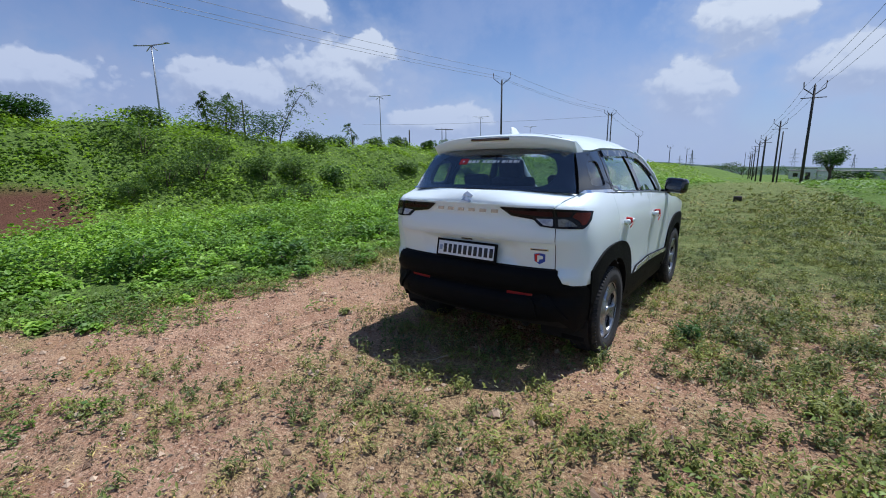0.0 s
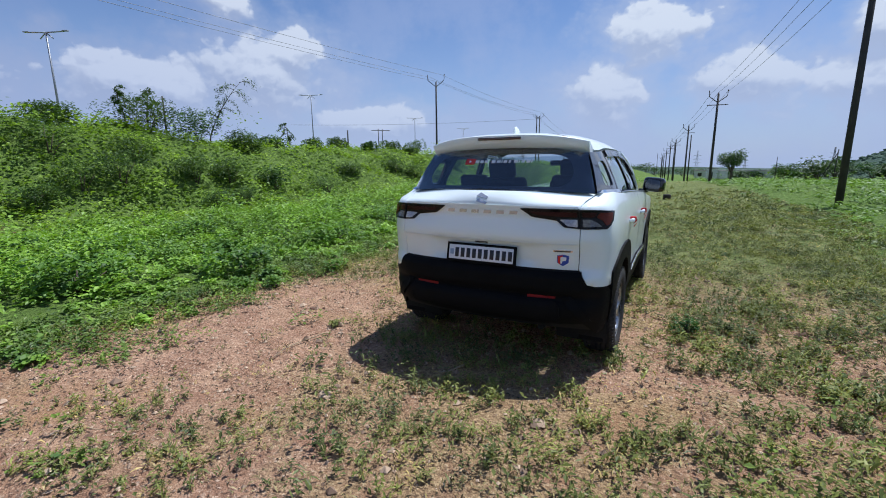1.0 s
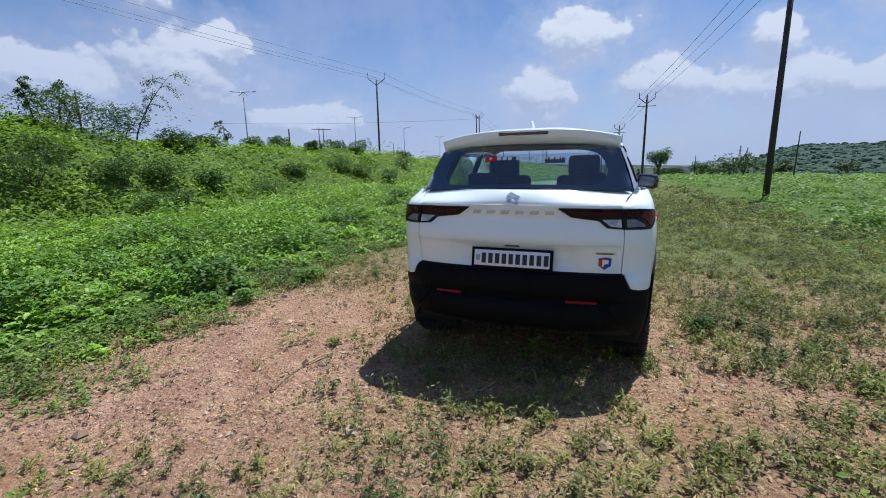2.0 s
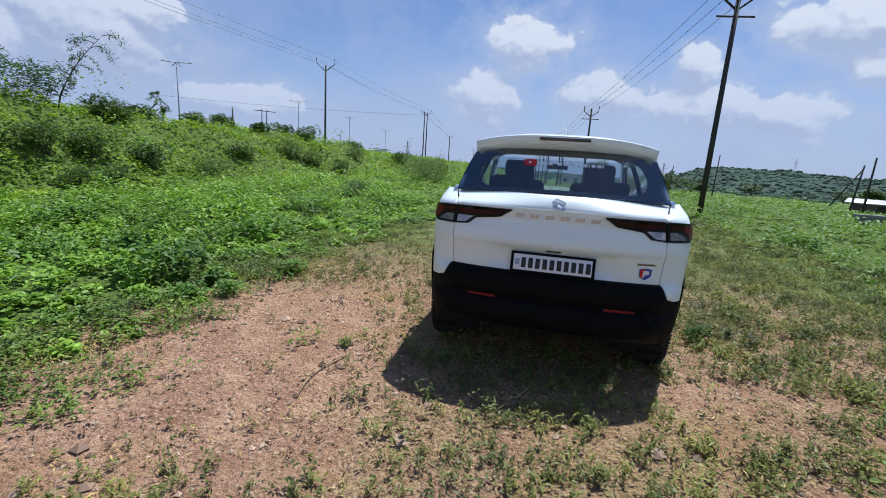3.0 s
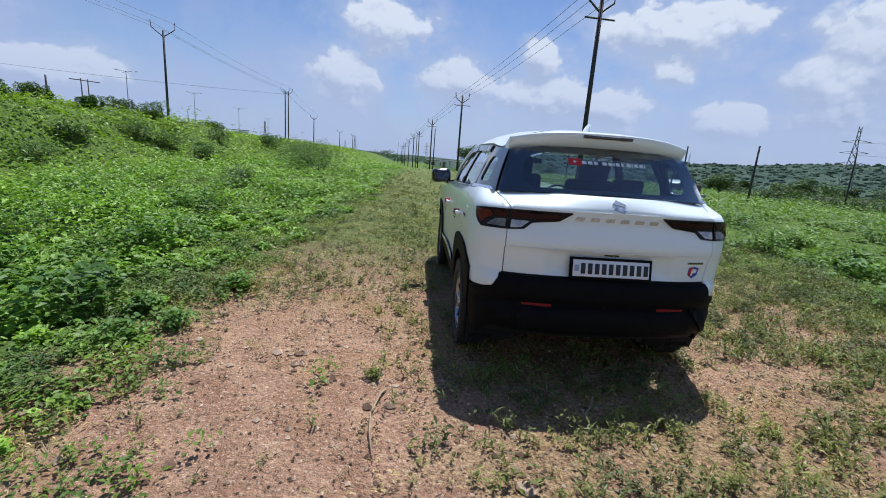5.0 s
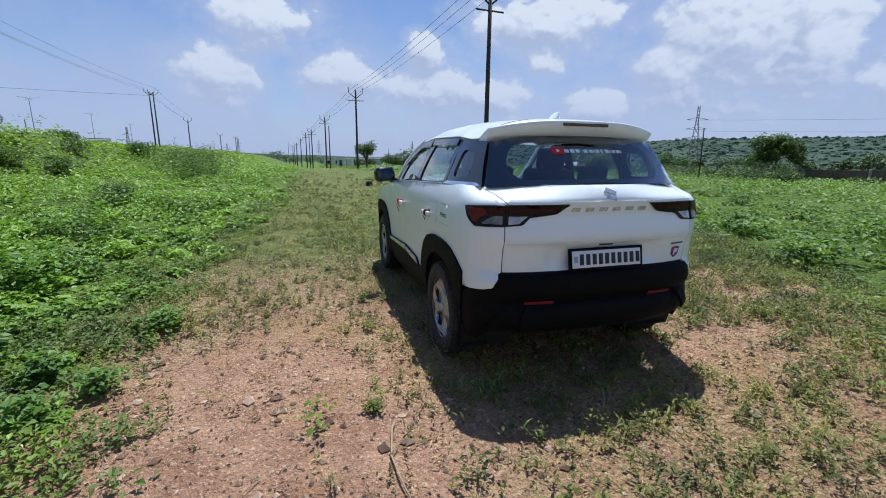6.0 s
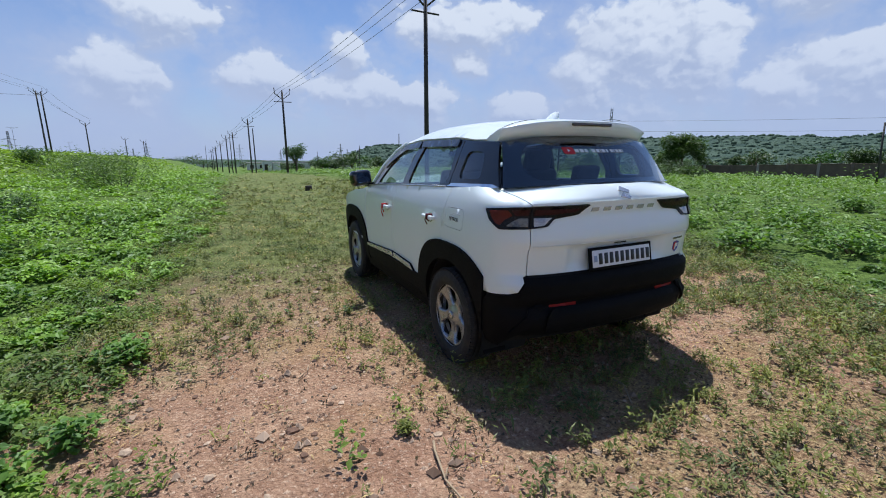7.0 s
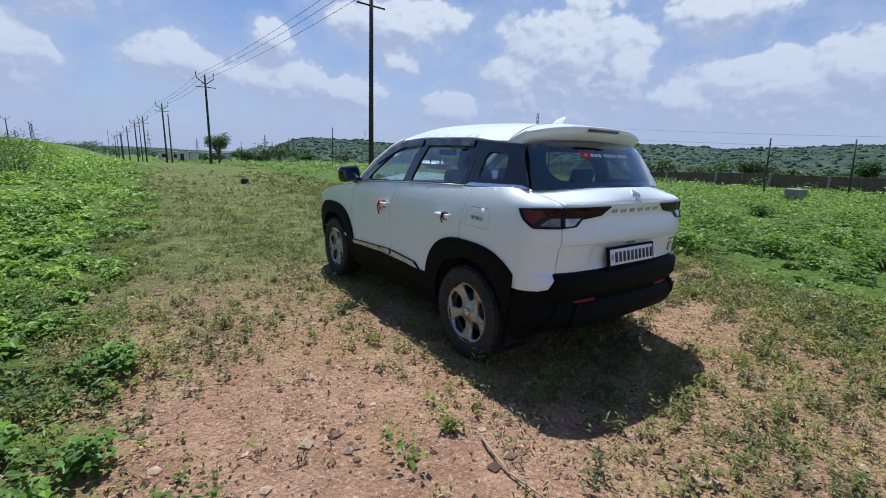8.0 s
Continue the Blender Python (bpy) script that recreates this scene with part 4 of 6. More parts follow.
    # unseen panels, added only to block sun leaking through the body gaps
    for sign in (-1, 1):
        part("light_stop", box_bm((0.02, 0.30, 0.60), (sign * 0.69, 0.34, 0.72), 0.0), DARK, car, "added dark panel that stops sun leaking through the body")
    part("rear_axle", tube([(-0.68, AXLE_REAR, 0.31), (0.68, AXLE_REAR, 0.31)], 0.045), DARK, car)

    # tail
    gate = [(-0.683, 0.752), (0.683, 0.752), (0.684, 1.00), (0.684, 1.165), (0.725, 1.215), (0.785, 1.252), (0.55, 1.266), (0.28, 1.275), (0, 1.277), (-0.28, 1.275), (-0.55, 1.266), (-0.785, 1.252), (-0.725, 1.215), (-0.684, 1.165), (-0.684, 1.00)]
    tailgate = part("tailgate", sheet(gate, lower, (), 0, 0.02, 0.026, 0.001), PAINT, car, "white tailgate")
    bump_poly = [(0, 0.742), (0.700, 0.742), (0.745, 0.655), (0.80, 0.640), (0.91, 0.632)] + as_s([(AXLE_REAR - 0.50 + 0.06, 0.60), (AXLE_REAR - 0.405, 0.44), (AXLE_REAR - 0.395, 0.30)]) + [(0.86, 0.285), (0.74, 0.375), (0.40, 0.352), (0, 0.348)]
    bump_poly = bump_poly + [(-u, v) for u, v in bump_poly[-2:0:-1]]
    bumper = part("rear_bumper", sheet(bump_poly, lower, (), 0.004, 0.05, 0.026, 0.002), PLASTIC, car, "black plastic rear bumper")
    part("bumper_lip", sheet(rounded([(-0.60, 0.405), (0.60, 0.405), (0.585, 0.520), (0.50, 0.532), (-0.50, 0.532), (-0.585, 0.520)], 0.03), lower, (), 0.022, 0.02, 0.026), PLASTIC, bumper, "raised lower band of the bumper")
    for sign in (-1, 1):
        rib = [(sign * 0.800, 0.400), (sign * 0.745, 0.400), (sign * 0.600, 0.545), (sign * 0.600, 0.580), (sign * 0.650, 0.580)]
        part("bumper_rib", sheet(rib, lower, (), 0.020, 0.02, 0.03), PLASTIC, bumper, "slanting rib of the bumper")
        ref = rounded([(sign * 0.360, 0.546), (sign * 0.360, 0.568), (sign * 0.552, 0.572), (sign * 0.552, 0.552)], 0.006)
        part("reflector", sheet(ref, lower, (), 0.010, 0.012, 0.03), REFLEX, bumper, "slim red reflector")
    # bright moulding across the tail
    band = [(-0.685, 1.168), (0.685, 1.168), (0.685, 1.180), (-0.685, 1.180)]
    part("moulding", sheet(band, lower, (), 0.002, 0.008, 0.04), PAINT, tailgate, "thin white moulding above the lamps")
    for sign in (-1, 1):
        lamp_poly = [(0.296, 1.166), (0.375, 1.108), (0.540, 1.086), (0.585, 1.044), (0.700, 1.034), (0.845, 1.032), (0.915, 1.085), (0.952, 1.146), (0.80, 1.160), (0.684, 1.164)]
        to = (lambda p: [(sign * u, v) for u, v in p])
        lamp = part("tail_lamp", sheet(rounded(to(lamp_poly), 0.010, 3), lower, (), 0.010, 0.025, 0.028), LAMP_BLACK, car, "black tail lamp with red and clear lenses")
        for name, poly, mat, lab in (
            ("red_lens", [(0.360, 1.148), (0.400, 1.127), (0.560, 1.116), (0.670, 1.114), (0.670, 1.148)], DEEP_LENS, "smoked red light bar"),
            ("clear_lens", [(0.556, 1.096), (0.606, 1.052), (0.668, 1.046), (0.668, 1.097)], CLEAR_LENS, "clear reversing lens"),
            ("smoked_lens", [(0.698, 1.047), (0.812, 1.050), (0.785, 1.074), (0.745, 1.097), (0.698, 1.097)], SMOKED_CLEAR, "smoked corner lens"),
            ("red_lens", [(0.698, 1.114), (0.765, 1.112), (0.795, 1.144), (0.698, 1.148)], DEEP_LENS, "smoked red lens"),
            ("amber_lens", [(0.782, 1.112), (0.822, 1.086), (0.840, 1.056), (0.862, 1.064), (0.895, 1.100), (0.918, 1.136), (0.812, 1.143)], AMBER_LENS, "red-amber corner lens"),
        ):
            part(name, sheet(rounded(to(poly), 0.006, 2), lower, (), 0.014, 0.008, 0.028), mat, lamp, lab)
        part("lamp_divider", sheet(to([(0.680, 1.036), (0.688, 1.036), (0.688, 1.162), (0.680, 1.162)]), lower, (), 0.017, 0.01, 0.03), DARK, lamp)

    # plain badges
    for k in range(6):
        u = -0.245 + k * 0.098
        glyph = [(u - 0.031, 1.120), (u + 0.025, 1.120), (u + 0.031, 1.144), (u - 0.025, 1.144)]
        part("badge_bar", sheet(glyph, lower, (), 0.006, 0.005, 0.012), BRIGHT, tailgate, "small chrome badge bar")
    for dz in (0.020, -0.016):
        glyph = [(-0.044, 1.216 + dz), (0.036, 1.199 + dz), (0.048, 1.212 + dz), (-0.018, 1.238 + dz)]
        part("emblem", sheet(glyph, lower, (), 0.006, 0.006, 0.02), BRIGHT, tailgate, "chrome emblem")
    part("badge", sheet(rounded([(0.520, 0.878), (0.642, 0.878), (0.642, 0.892), (0.520, 0.892)], 0.003), lower, (), 0.006, 0.006, 0.02), CHROME, tailgate, "small chrome badge")
    part("badge_inlay", sheet([(0.527, 0.881), (0.630, 0.881), (0.630, 0.888), (0.527, 0.888)], lower, (), 0.0075, 0.002, 0.02), INK, tailgate)
    shield = [(0.545, 0.853), (0.583, 0.860), (0.621, 0.853), (0.619, 0.803), (0.583, 0.779), (0.547, 0.803)]
    part("sticker", sheet(shield, lower, (), 0.004, 0.002, 0.02), BLUE_FILM, tailgate, "blue and red shield sticker")
    part("sticker_half", sheet([(0.549, 0.850), (0.583, 0.856), (0.567, 0.792), (0.551, 0.803)], lower, (), 0.0055, 0.001, 0.02), RED_FILM, tailgate)
    part("sticker_mark", sheet(rounded([(0.567, 0.798), (0.577, 0.798), (0.579, 0.815), (0.603, 0.818), (0.605, 0.843), (0.567, 0.845)], 0.006), lower, (), 0.007, 0.001, 0.02), WHITE_FILM, tailgate)

    # number plate: a frame, a white plate, dark bars for the characters
    plate = part("number_plate", box_bm((0.545, 0.016, 0.140), (0, 0, 0), 0.006), PLASTIC, car, "white number plate in a black frame")
    plate.matrix_basis = pose(0.0, 0.004, 0.822, -11, 0, 0)
    part("plate_face", box_bm((0.505, 0.004, 0.106), (0, -0.0085, 0), 0.0015, 2), PLATE_WHITE, plate, "white plate")
    part("plate_strip", box_bm((0.030, 0.003, 0.040), (-0.228, -0.0100, 0.0), 0.001, 1), surface("pale_blue_film", (0.30, 0.36, 0.50), 0.5), plate)
    for k in range(10):
        u = -0.186 + k * 0.0462
        part("plate_mark", box_bm((0.030, 0.003, 0.068), (u, -0.0112, -0.002), 0.001, 1), INK, plate)
    part("plate_lamp", box_bm((0.10, 0.02, 0.010), (0.0, 0.024, 0.908), 0.004), GLOSS_BLACK, car)
    part("gate_crease", sheet([(-0.672, 0.930), (0.672, 0.930), (0.672, 0.934), (-0.672, 0.934)], lower, (), 0.002, 0.004, 0.06), PAINT, tailgate)

    # rear window with a dark printed border, wiperless, under the spoiler
    pane = [(-0.728, 1.256), (-0.45, 1.272), (0, 1.283), (0.45, 1.272), (0.728, 1.256), (0.634, 1.536), (0.35, 1.580), (0, 1.590), (-0.35, 1.580), (-0.634, 1.536)]
    part("rear_window", sheet(pane, rear_pane, (), 0.006, 0.004, 0.05), REAR_GLASS, tailgate, "tinted rear window")
    clear = rounded([(-0.505, 1.302), (0, 1.310), (0.505, 1.302), (0.560, 1.335), (0.575, 1.400), (0.520, 1.505), (0.40, 1.535), (-0.40, 1.535), (-0.520, 1.505), (-0.575, 1.400), (-0.560, 1.335)], 0.07)
    part("window_border", sheet(pane, rear_pane, [clear], -0.003, 0.004, 0.045), GLOSS_BLACK, tailgate, "black printed border of the rear window")
    logo = rounded([(-0.262, 1.452), (-0.176, 1.452), (-0.176, 1.496), (-0.262, 1.496)], 0.012)
    part("window_sticker", sheet(logo, rear_pane, (), 0.0085, 0.001, 0.02), RED_FILM, tailgate, "red sticker with a white triangle")
    part("sticker_triangle", sheet([(-0.228, 1.464), (-0.206, 1.474), (-0.228, 1.484)], rear_pane, (), 0.0100, 0.001, 0.02), WHITE_FILM, tailgate)
    for u, w in ((-0.158, 0.030), (-0.118, 0.030), (-0.080, 0.026), (-0.020, 0.030), (0.020, 0.028), (0.046, 0.008), (0.072, 0.026), (0.106, 0.016), (0.152, 0.028), (0.178, 0.008), (0.206, 0.026), (0.244, 0.028), (0.270, 0.008)):
        part("sticker_bar", sheet([(u - w / 2, 1.463), (u + w / 2, 1.463), (u + w / 2, 1.483), (u - w / 2, 1.483)], rear_pane, (), 0.0085, 0.001, 0.02), WHITE_FILM, tailgate, "white lettering bar")

    # roof, spoiler, aerial
    rim_l = [(-0.668 * glass_taper(y), y) for y in np.linspace(2.06, 0.62, 16)]
    roof_poly = rim_l + [(-u, v) for u, v in rim_l[::-1]]
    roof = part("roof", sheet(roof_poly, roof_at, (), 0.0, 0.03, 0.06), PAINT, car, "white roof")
    bm = bmesh.new()
    cols = []
    for i in range(33):
        u = -1 + i / 16
        x = u * 0.640
        ytip = 0.318 + 0.130 * abs(u) ** 2.4
        ztop = 1.674 - 0.056 * abs(u) ** 3.0
        front = roof_at(x, 0.615)
        mid = roof_at(x, 0.48)
        drop = 0.094 + 0.010 * abs(u) ** 4
        mid.z = max(mid.z, ztop - 0.004)
        prof = [front, front.lerp(mid, 0.5) + Vector((0, 0, 0.004)), mid, Vector((x, ytip + 0.02, ztop + 0.001)), Vector((x, ytip, ztop - 0.008)), Vector((x, ytip + 0.040, ztop - drop * 0.6)), Vector((x, ytip + 0.072, ztop - drop)), Vector((x, ytip + 0.095, ztop - drop - 0.004)), Vector((x, ytip + 0.20, ztop - drop + 0.01))]
        cols.append([bm.verts.new(p) for p in prof])
    for p, q in zip(cols, cols[1:]):
        for j in range(len(p) - 1):
            f = bm.faces.new((p[j], q[j], q[j + 1], p[j + 1]))
            f.smooth = True
    for c in (cols[0], cols[-1]):
        bm.faces.new(c)
    bmesh.ops.recalc_face_normals(bm, faces=bm.faces)
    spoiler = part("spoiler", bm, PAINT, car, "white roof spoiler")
    stop = box_bm((0.345, 0.014, 0.020), (0.0, 0.331, 1.648), 0.006, turn=None)
    part("stop_lamp", stop, surface("dark_red_lens", (0.030, 0.006, 0.007), 0.15, coat=0.8), spoiler, "dark high stop lamp")
    for sign in (-1, 1):
        seam = [roof_at(sign * u, 0.618) + Vector((0, 0, 0.001)) for u in np.linspace(0.0, 0.625, 14)]
        part("roof_seam", tube(seam, 0.0016, 6), DARK, car)
    fin = bmesh.new()
    prof = [(0.0, 0.0, 0.024), (0.05, 0.030, 0.022), (0.10, 0.060, 0.018), (0.150, 0.073, 0.014), (0.185, 0.070, 0.012), (0.192, 0.0, 0.018)]
    ringsf = []
    for d, h, w in prof:
        ringsf.append([fin.verts.new((sx * (w if lev == 0 else 0.004), 0.86 - d, 1.688 + (h if lev else 0))) for sx, lev in ((-1, 0), (-1, 1), (1, 1), (1, 0))])
    for p, q in zip(ringsf, ringsf[1:]):
        for j in range(3):
            f = fin.faces.new((p[j], p[j + 1], q[j + 1], q[j]))
            f.smooth = True
    fin.faces.new(ringsf[-1])
    bmesh.ops.recalc_face_normals(fin, faces=fin.faces)
    part("aerial", fin, PAINT, car, "white shark-fin aerial")

    # windscreen, bonnet, nose
    part("windscreen", sheet([(-0.66, 2.10), (0.66, 2.10), (0.80, 2.80), (-0.80, 2.80)], screen_at, (), 0, 0.004, 0.09), GLASS, car, "clear windscreen")
    part("bonnet", sheet([(-0.815, 2.66), (0.815, 2.66), (0.80, 3.40), (0.72, 3.78), (0.3, 3.90), (-0.3, 3.90), (-0.72, 3.78), (-0.80, 3.40)], hood_at, (), 0, 0.03, 0.09), PAINT, car, "white bonnet")
    part("nose", sheet([(-4.42, 0.52), (-4.42, 0.90), (-5.3, 0.90), (-5.3, 0.52)], lower, (), 0, 0.02, 0.07), PAINT, car)
    part("nose", sheet([(4.42, 0.52), (4.42, 0.90), (5.3, 0.90), (5.3, 0.52)], lower, (), 0, 0.02, 0.07), PAINT, car)
    part("front_bumper", sheet([(-5.3, 0.24), (-5.3, 0.52), (-4.30, 0.52), (-4.30, 0.28)], lower, (), 0.004, 0.03, 0.07), PLASTIC, car)
    part("front_bumper", sheet([(5.3, 0.24), (5.3, 0.52), (4.30, 0.52), (4.30, 0.28)], lower, (), 0.004, 0.03, 0.07), PLASTIC, car)

    # sides
    c_line = [(0.800, 0.875), (0.800, 0.95), (0.785, 1.05), (0.745, 1.16), (0.722, 1.238)]
    b_line = [(1.815, 0.375), (1.838, 0.60), (1.842, 0.85), (1.815, 1.00), (1.770, 1.12), (1.730, 1.19)]
    f_line = [(2.690, 0.375), (2.690, 0.70), (2.668, 0.95), (2.640, 1.10), (2.640, 1.132)]
    for sign in (-1, 1):
        def S(poly):
            return [(sign * u, v) for u, v in as_s(poly)]

        def flat(p):
            return [(sign * u, v) for u, v in p]
        rear_arch = arch(AXLE_REAR, 0.50, 0.50)
        front_arch = arch(AXLE_FRONT, 0.50, 0.50)
        # quarter panel with the fuel flap let into the left one
        low = [p for p in rear_arch if p[0] <= 0.800 and p[1] > 0.62]
        quarter = flat([(0.6865, 0.752), (0.703, 0.746), (0.749, 0.659), (0.80, 0.644), (0.905, 0.636)]) + S(low) + S(c_line) + flat([(1.20, 1.250), (0.96, 1.262), (0.80, 1.256), (0.735, 1.215), (0.690, 1.168), (0.6865, 1.0)])
        flap = S(rounded([(0.486, 0.972), (0.742, 0.972), (0.736, 1.108), (0.492, 1.112)], 0.045))
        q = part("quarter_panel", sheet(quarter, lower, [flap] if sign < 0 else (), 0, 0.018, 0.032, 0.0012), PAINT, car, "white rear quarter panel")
        if sign < 0:
            fl = part("fuel_flap", sheet(flap, lower, (), 0.0, 0.015, 0.03, 0.0028), PAINT, q, "white fuel flap")
            txt = bpy.data.curves.new("fuel_word", "FONT")
            txt.body, txt.size, txt.shear, txt.extrude, txt.align_x, txt.align_y = "PETROL", 0.036, 0.25, 0.0006, "CENTER", "CENTER"
            tob = new("fuel_word", txt)
            word_mesh = bpy.data.meshes.new_from_object(tob.evaluated_get(bpy.context.evaluated_depsgraph_get()))
            bpy.data.objects.remove(tob)
            word_mesh.materials.clear()
            word = part("fuel_word", word_mesh, INK, q, "dark word PETROL on the flap")
            spot = lower(-float(as_s([(0.612, 1.03)])[0][0]), 1.035)
            word.matrix_basis = Matrix.Translation((spot.x - 0.0032, spot.y, 1.035)) @ pose(0, 0, 0, 90, 0, -90) @ pose(0, 0, 0, 0, 1.2, 0)
            part("fuel_mark", tube([lower(-float(as_s([(yy, 1.0)])[0][0]), zz) + Vector((-0.002, 0, 0)) for yy, zz in ((0.66, 1.062), (0.635, 1.066), (0.61, 1.074), (0.57, 1.076), (0.53, 1.066))], 0.0016, 5), SATIN, q)
        # doors: white skin, black lower cladding, bright strip
        r_low = [p for p in rear_arch if p[0] >= 0.800 and p[1] > 0.53][::-1]
        rear_door = S([(1.20, 0.50)] + [(1.815, 0.50)] + b_line[1:] + [(0.722, 1.238)] + c_line[::-1][1:]) + S(r_low[::-1])
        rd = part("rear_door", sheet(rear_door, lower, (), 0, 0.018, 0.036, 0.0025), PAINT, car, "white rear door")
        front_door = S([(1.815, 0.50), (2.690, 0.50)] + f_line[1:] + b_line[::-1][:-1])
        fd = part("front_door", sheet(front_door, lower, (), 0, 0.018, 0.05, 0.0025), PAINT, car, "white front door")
        part("door_cladding", sheet(S([(1.150, 0.36), (1.815, 0.36), (1.815, 0.505), (1.150, 0.505)]), lower, (), 0.012, 0.02, 0.06, 0.0025), PLASTIC, rd, "black lower cladding")
        part("door_cladding", sheet(S([(1.815, 0.36), (2.690, 0.36), (2.690, 0.505), (1.815, 0.505)]), lower, (), 0.012, 0.02, 0.06, 0.0025), PLASTIC, fd, "black lower cladding")
        part("door_strip", sheet(S([(1.330, 0.500), (1.800, 0.522), (1.800, 0.572), (1.40, 0.552)]), lower, (), 0.016, 0.016, 0.05), PLASTIC, rd, "black base of the bright strip")
        part("bright_strip", sheet(S([(1.345, 0.507), (1.798, 0.527), (1.798, 0.569), (1.405, 0.550)]), lower, (), 0.021, 0.006, 0.05), BRIGHT, rd, "chrome side strip")
        part("door_strip", sheet(S([(1.830, 0.522), (2.660, 0.478), (2.660, 0.518), (1.830, 0.574)]), lower, (), 0.016, 0.016, 0.05), PLASTIC, fd, "black base of the bright strip")
        part("bright_strip", sheet(S([(1.833, 0.527), (2.652, 0.483), (2.652, 0.515), (1.833, 0.571)]), lower, (), 0.021, 0.006, 0.05), BRIGHT, fd, "chrome side strip")
        part("sill", sheet(S([(1.10, 0.235), (2.80, 0.235), (2.80, 0.352), (1.10, 0.352)]), lower, (), 0.006, 0.04, 0.08), PLASTIC, car, "black sill")
        wing = S([(2.70, 0.50)] + [p for p in front_arch if p[1] > 0.5][::-1]) + flat([(4.35, 0.52), (4.42, 0.88), (4.10, 0.985), (3.70, 1.06), (3.40, 1.09)]) + S([(2.650, 1.120), (2.650, 1.10), (2.678, 0.95), (2.70, 0.70)])
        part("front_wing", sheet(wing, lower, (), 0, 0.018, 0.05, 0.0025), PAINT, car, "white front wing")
        # arch mouldings
        for cy, name in ((AXLE_REAR, "arch_moulding"), (AXLE_FRONT, "arch_moulding")):
            out = arch(cy, 0.545, 0.542, 2.7)
            inn = arch(cy, 0.405, 0.415, 2.2)
            if cy == AXLE_REAR:
                ring = S([(cy + 0.545, 0.36)] + [(cy + 0.405, 0.30)] + inn[::-1] + [(cy - 0.405, 0.30), (cy - 0.435, 0.60), (cy - 0.435, 0.63)] + [p for p in out if p[0] > cy - 0.44 or p[1] > 0.70])
            else:
                ring = S([(cy + 0.545, 0.33), (cy + 0.405, 0.30)] + inn[::-1] + [(cy - 0.405, 0.30), (cy - 0.52, 0.34)] + out)
            part(name, sheet(ring, lower, (), 0.014, 0.05, 0.03), PLASTIC, car, "black wheel-arch moulding")
        # cabin side: black band with window openings, panes, visors
        at = cabin_side(sign)
        band = [(2.665, 1.128), (1.73, 1.186), (0.72, 1.236), (0.315, 1.256), (0.470, 1.536), (0.72, 1.545), (1.05, 1.566), (1.55, 1.566), (1.95, 1.538), (2.14, 1.490), (2.42, 1.335)]
        fw = rounded([(2.520, 1.165), (1.760, 1.208), (1.665, 1.508), (1.93, 1.500), (2.10, 1.440)], 0.03)
        rw = rounded([(1.630, 1.214), (0.930, 1.246), (0.905, 1.330), (0.960, 1.512), (1.545, 1.514)], 0.025)
        qw = rounded([(0.770, 1.290), (0.520, 1.300), (0.560, 1.455), (0.610, 1.475), (0.770, 1.478)], 0.05)
        pillars = part("window_frame", sheet(band, at, [fw, rw, qw], 0, 0.02, 0.045), GLOSS_BLACK, car, "gloss black window surround and pillars")
        for name, win, lab in (("front_window", fw, "tinted front side window"), ("rear_side_window", rw, "tinted rear side window"), ("quarter_window", qw, "tinted quarter window")):
            part(name, sheet(inset(win, -0.012), at, (), -0.010, 0.004, 0.07), GLASS, pillars, lab)
        v1 = [(2.42, 1.345), (2.20, 1.465), (1.95, 1.535), (1.64, 1.560), (1.64, 1.508), (1.93, 1.490), (2.12, 1.424), (2.36, 1.320)]
        v2 = [(1.615, 1.562), (0.94, 1.558), (0.935, 1.510), (1.590, 1.511)]
        part("rain_visor", sheet(v1, at, (), 0.012, 0.010, 0.05), VISOR, pillars, "smoked rain visor")
        part("rain_visor", sheet(v2, at, (), 0.012, 0.010, 0.05), VISOR, pillars, "smoked rain visor")
        part("pillar_strip", tube([at(v, z) + Vector((sign * 0.001, 0, 0)) for v, z in ((0.868, 1.245), (0.862, 1.40), (0.885, 1.55))], 0.003, 6), DARK, pillars)
        part("belt_strip", sheet([(0.86, 1.230), (0.33, 1.249), (0.30, 1.256), (0.36, 1.270), (0.80, 1.254)], at, (), 0.024, 0.024, 0.05), CHROME, car, "chrome strip below the quarter window")
        part("belt_moulding", tube([lower(sign * float(as_s([(v, 1.2)])[0][0]), z) + Vector((-sign * 0.004, 0, 0.002)) for v, z in ((2.62, 1.134), (2.2, 1.164), (1.73, 1.192), (1.2, 1.217), (0.84, 1.234))], 0.008, 6), SATIN, car, "dull bright moulding under the windows")
        # white front pillar
        part("front_pillar", tube([at(v, z) + Vector((sign * o, 0, 0)) for v, z, o in ((2.02, 1.552, -0.004), (2.20, 1.482, -0.002), (2.45, 1.335, -0.006), (2.70, 1.165, -0.020), (2.84, 1.10, -0.03))], [0.020, 0.026, 0.030, 0.034, 0.034], 10), PAINT, car, "white windscreen pillar")
        # handles
        for hy, hz, door in ((0.985, 1.005, rd), (1.945, 0.980, fd)):
            sx = float(as_s([(hy, hz)])[0][0])
            base = lower(sign * sx, hz)
            hd = part("door_handle", box_bm((0.030, 0.165, 0.034), (base.x + sign * 0.026, hy, hz), 0.013, 4), PAINT, door, "white door handle")
            cup = [(hy + 0.05 * math.cos(t), hz - 0.004 + 0.036 * math.sin(t)) for t in (2 * math.pi * i / 20 for i in range(20))]
            part("handle_cup", sheet(S(cup), lower, (), 0.001, 0.001, 0.03), SATIN, door)
            part("handle_foot", box_bm((0.030, 0.022, 0.026), (base.x + sign * 0.010, hy + 0.068, hz), 0.006), PAINT, door)
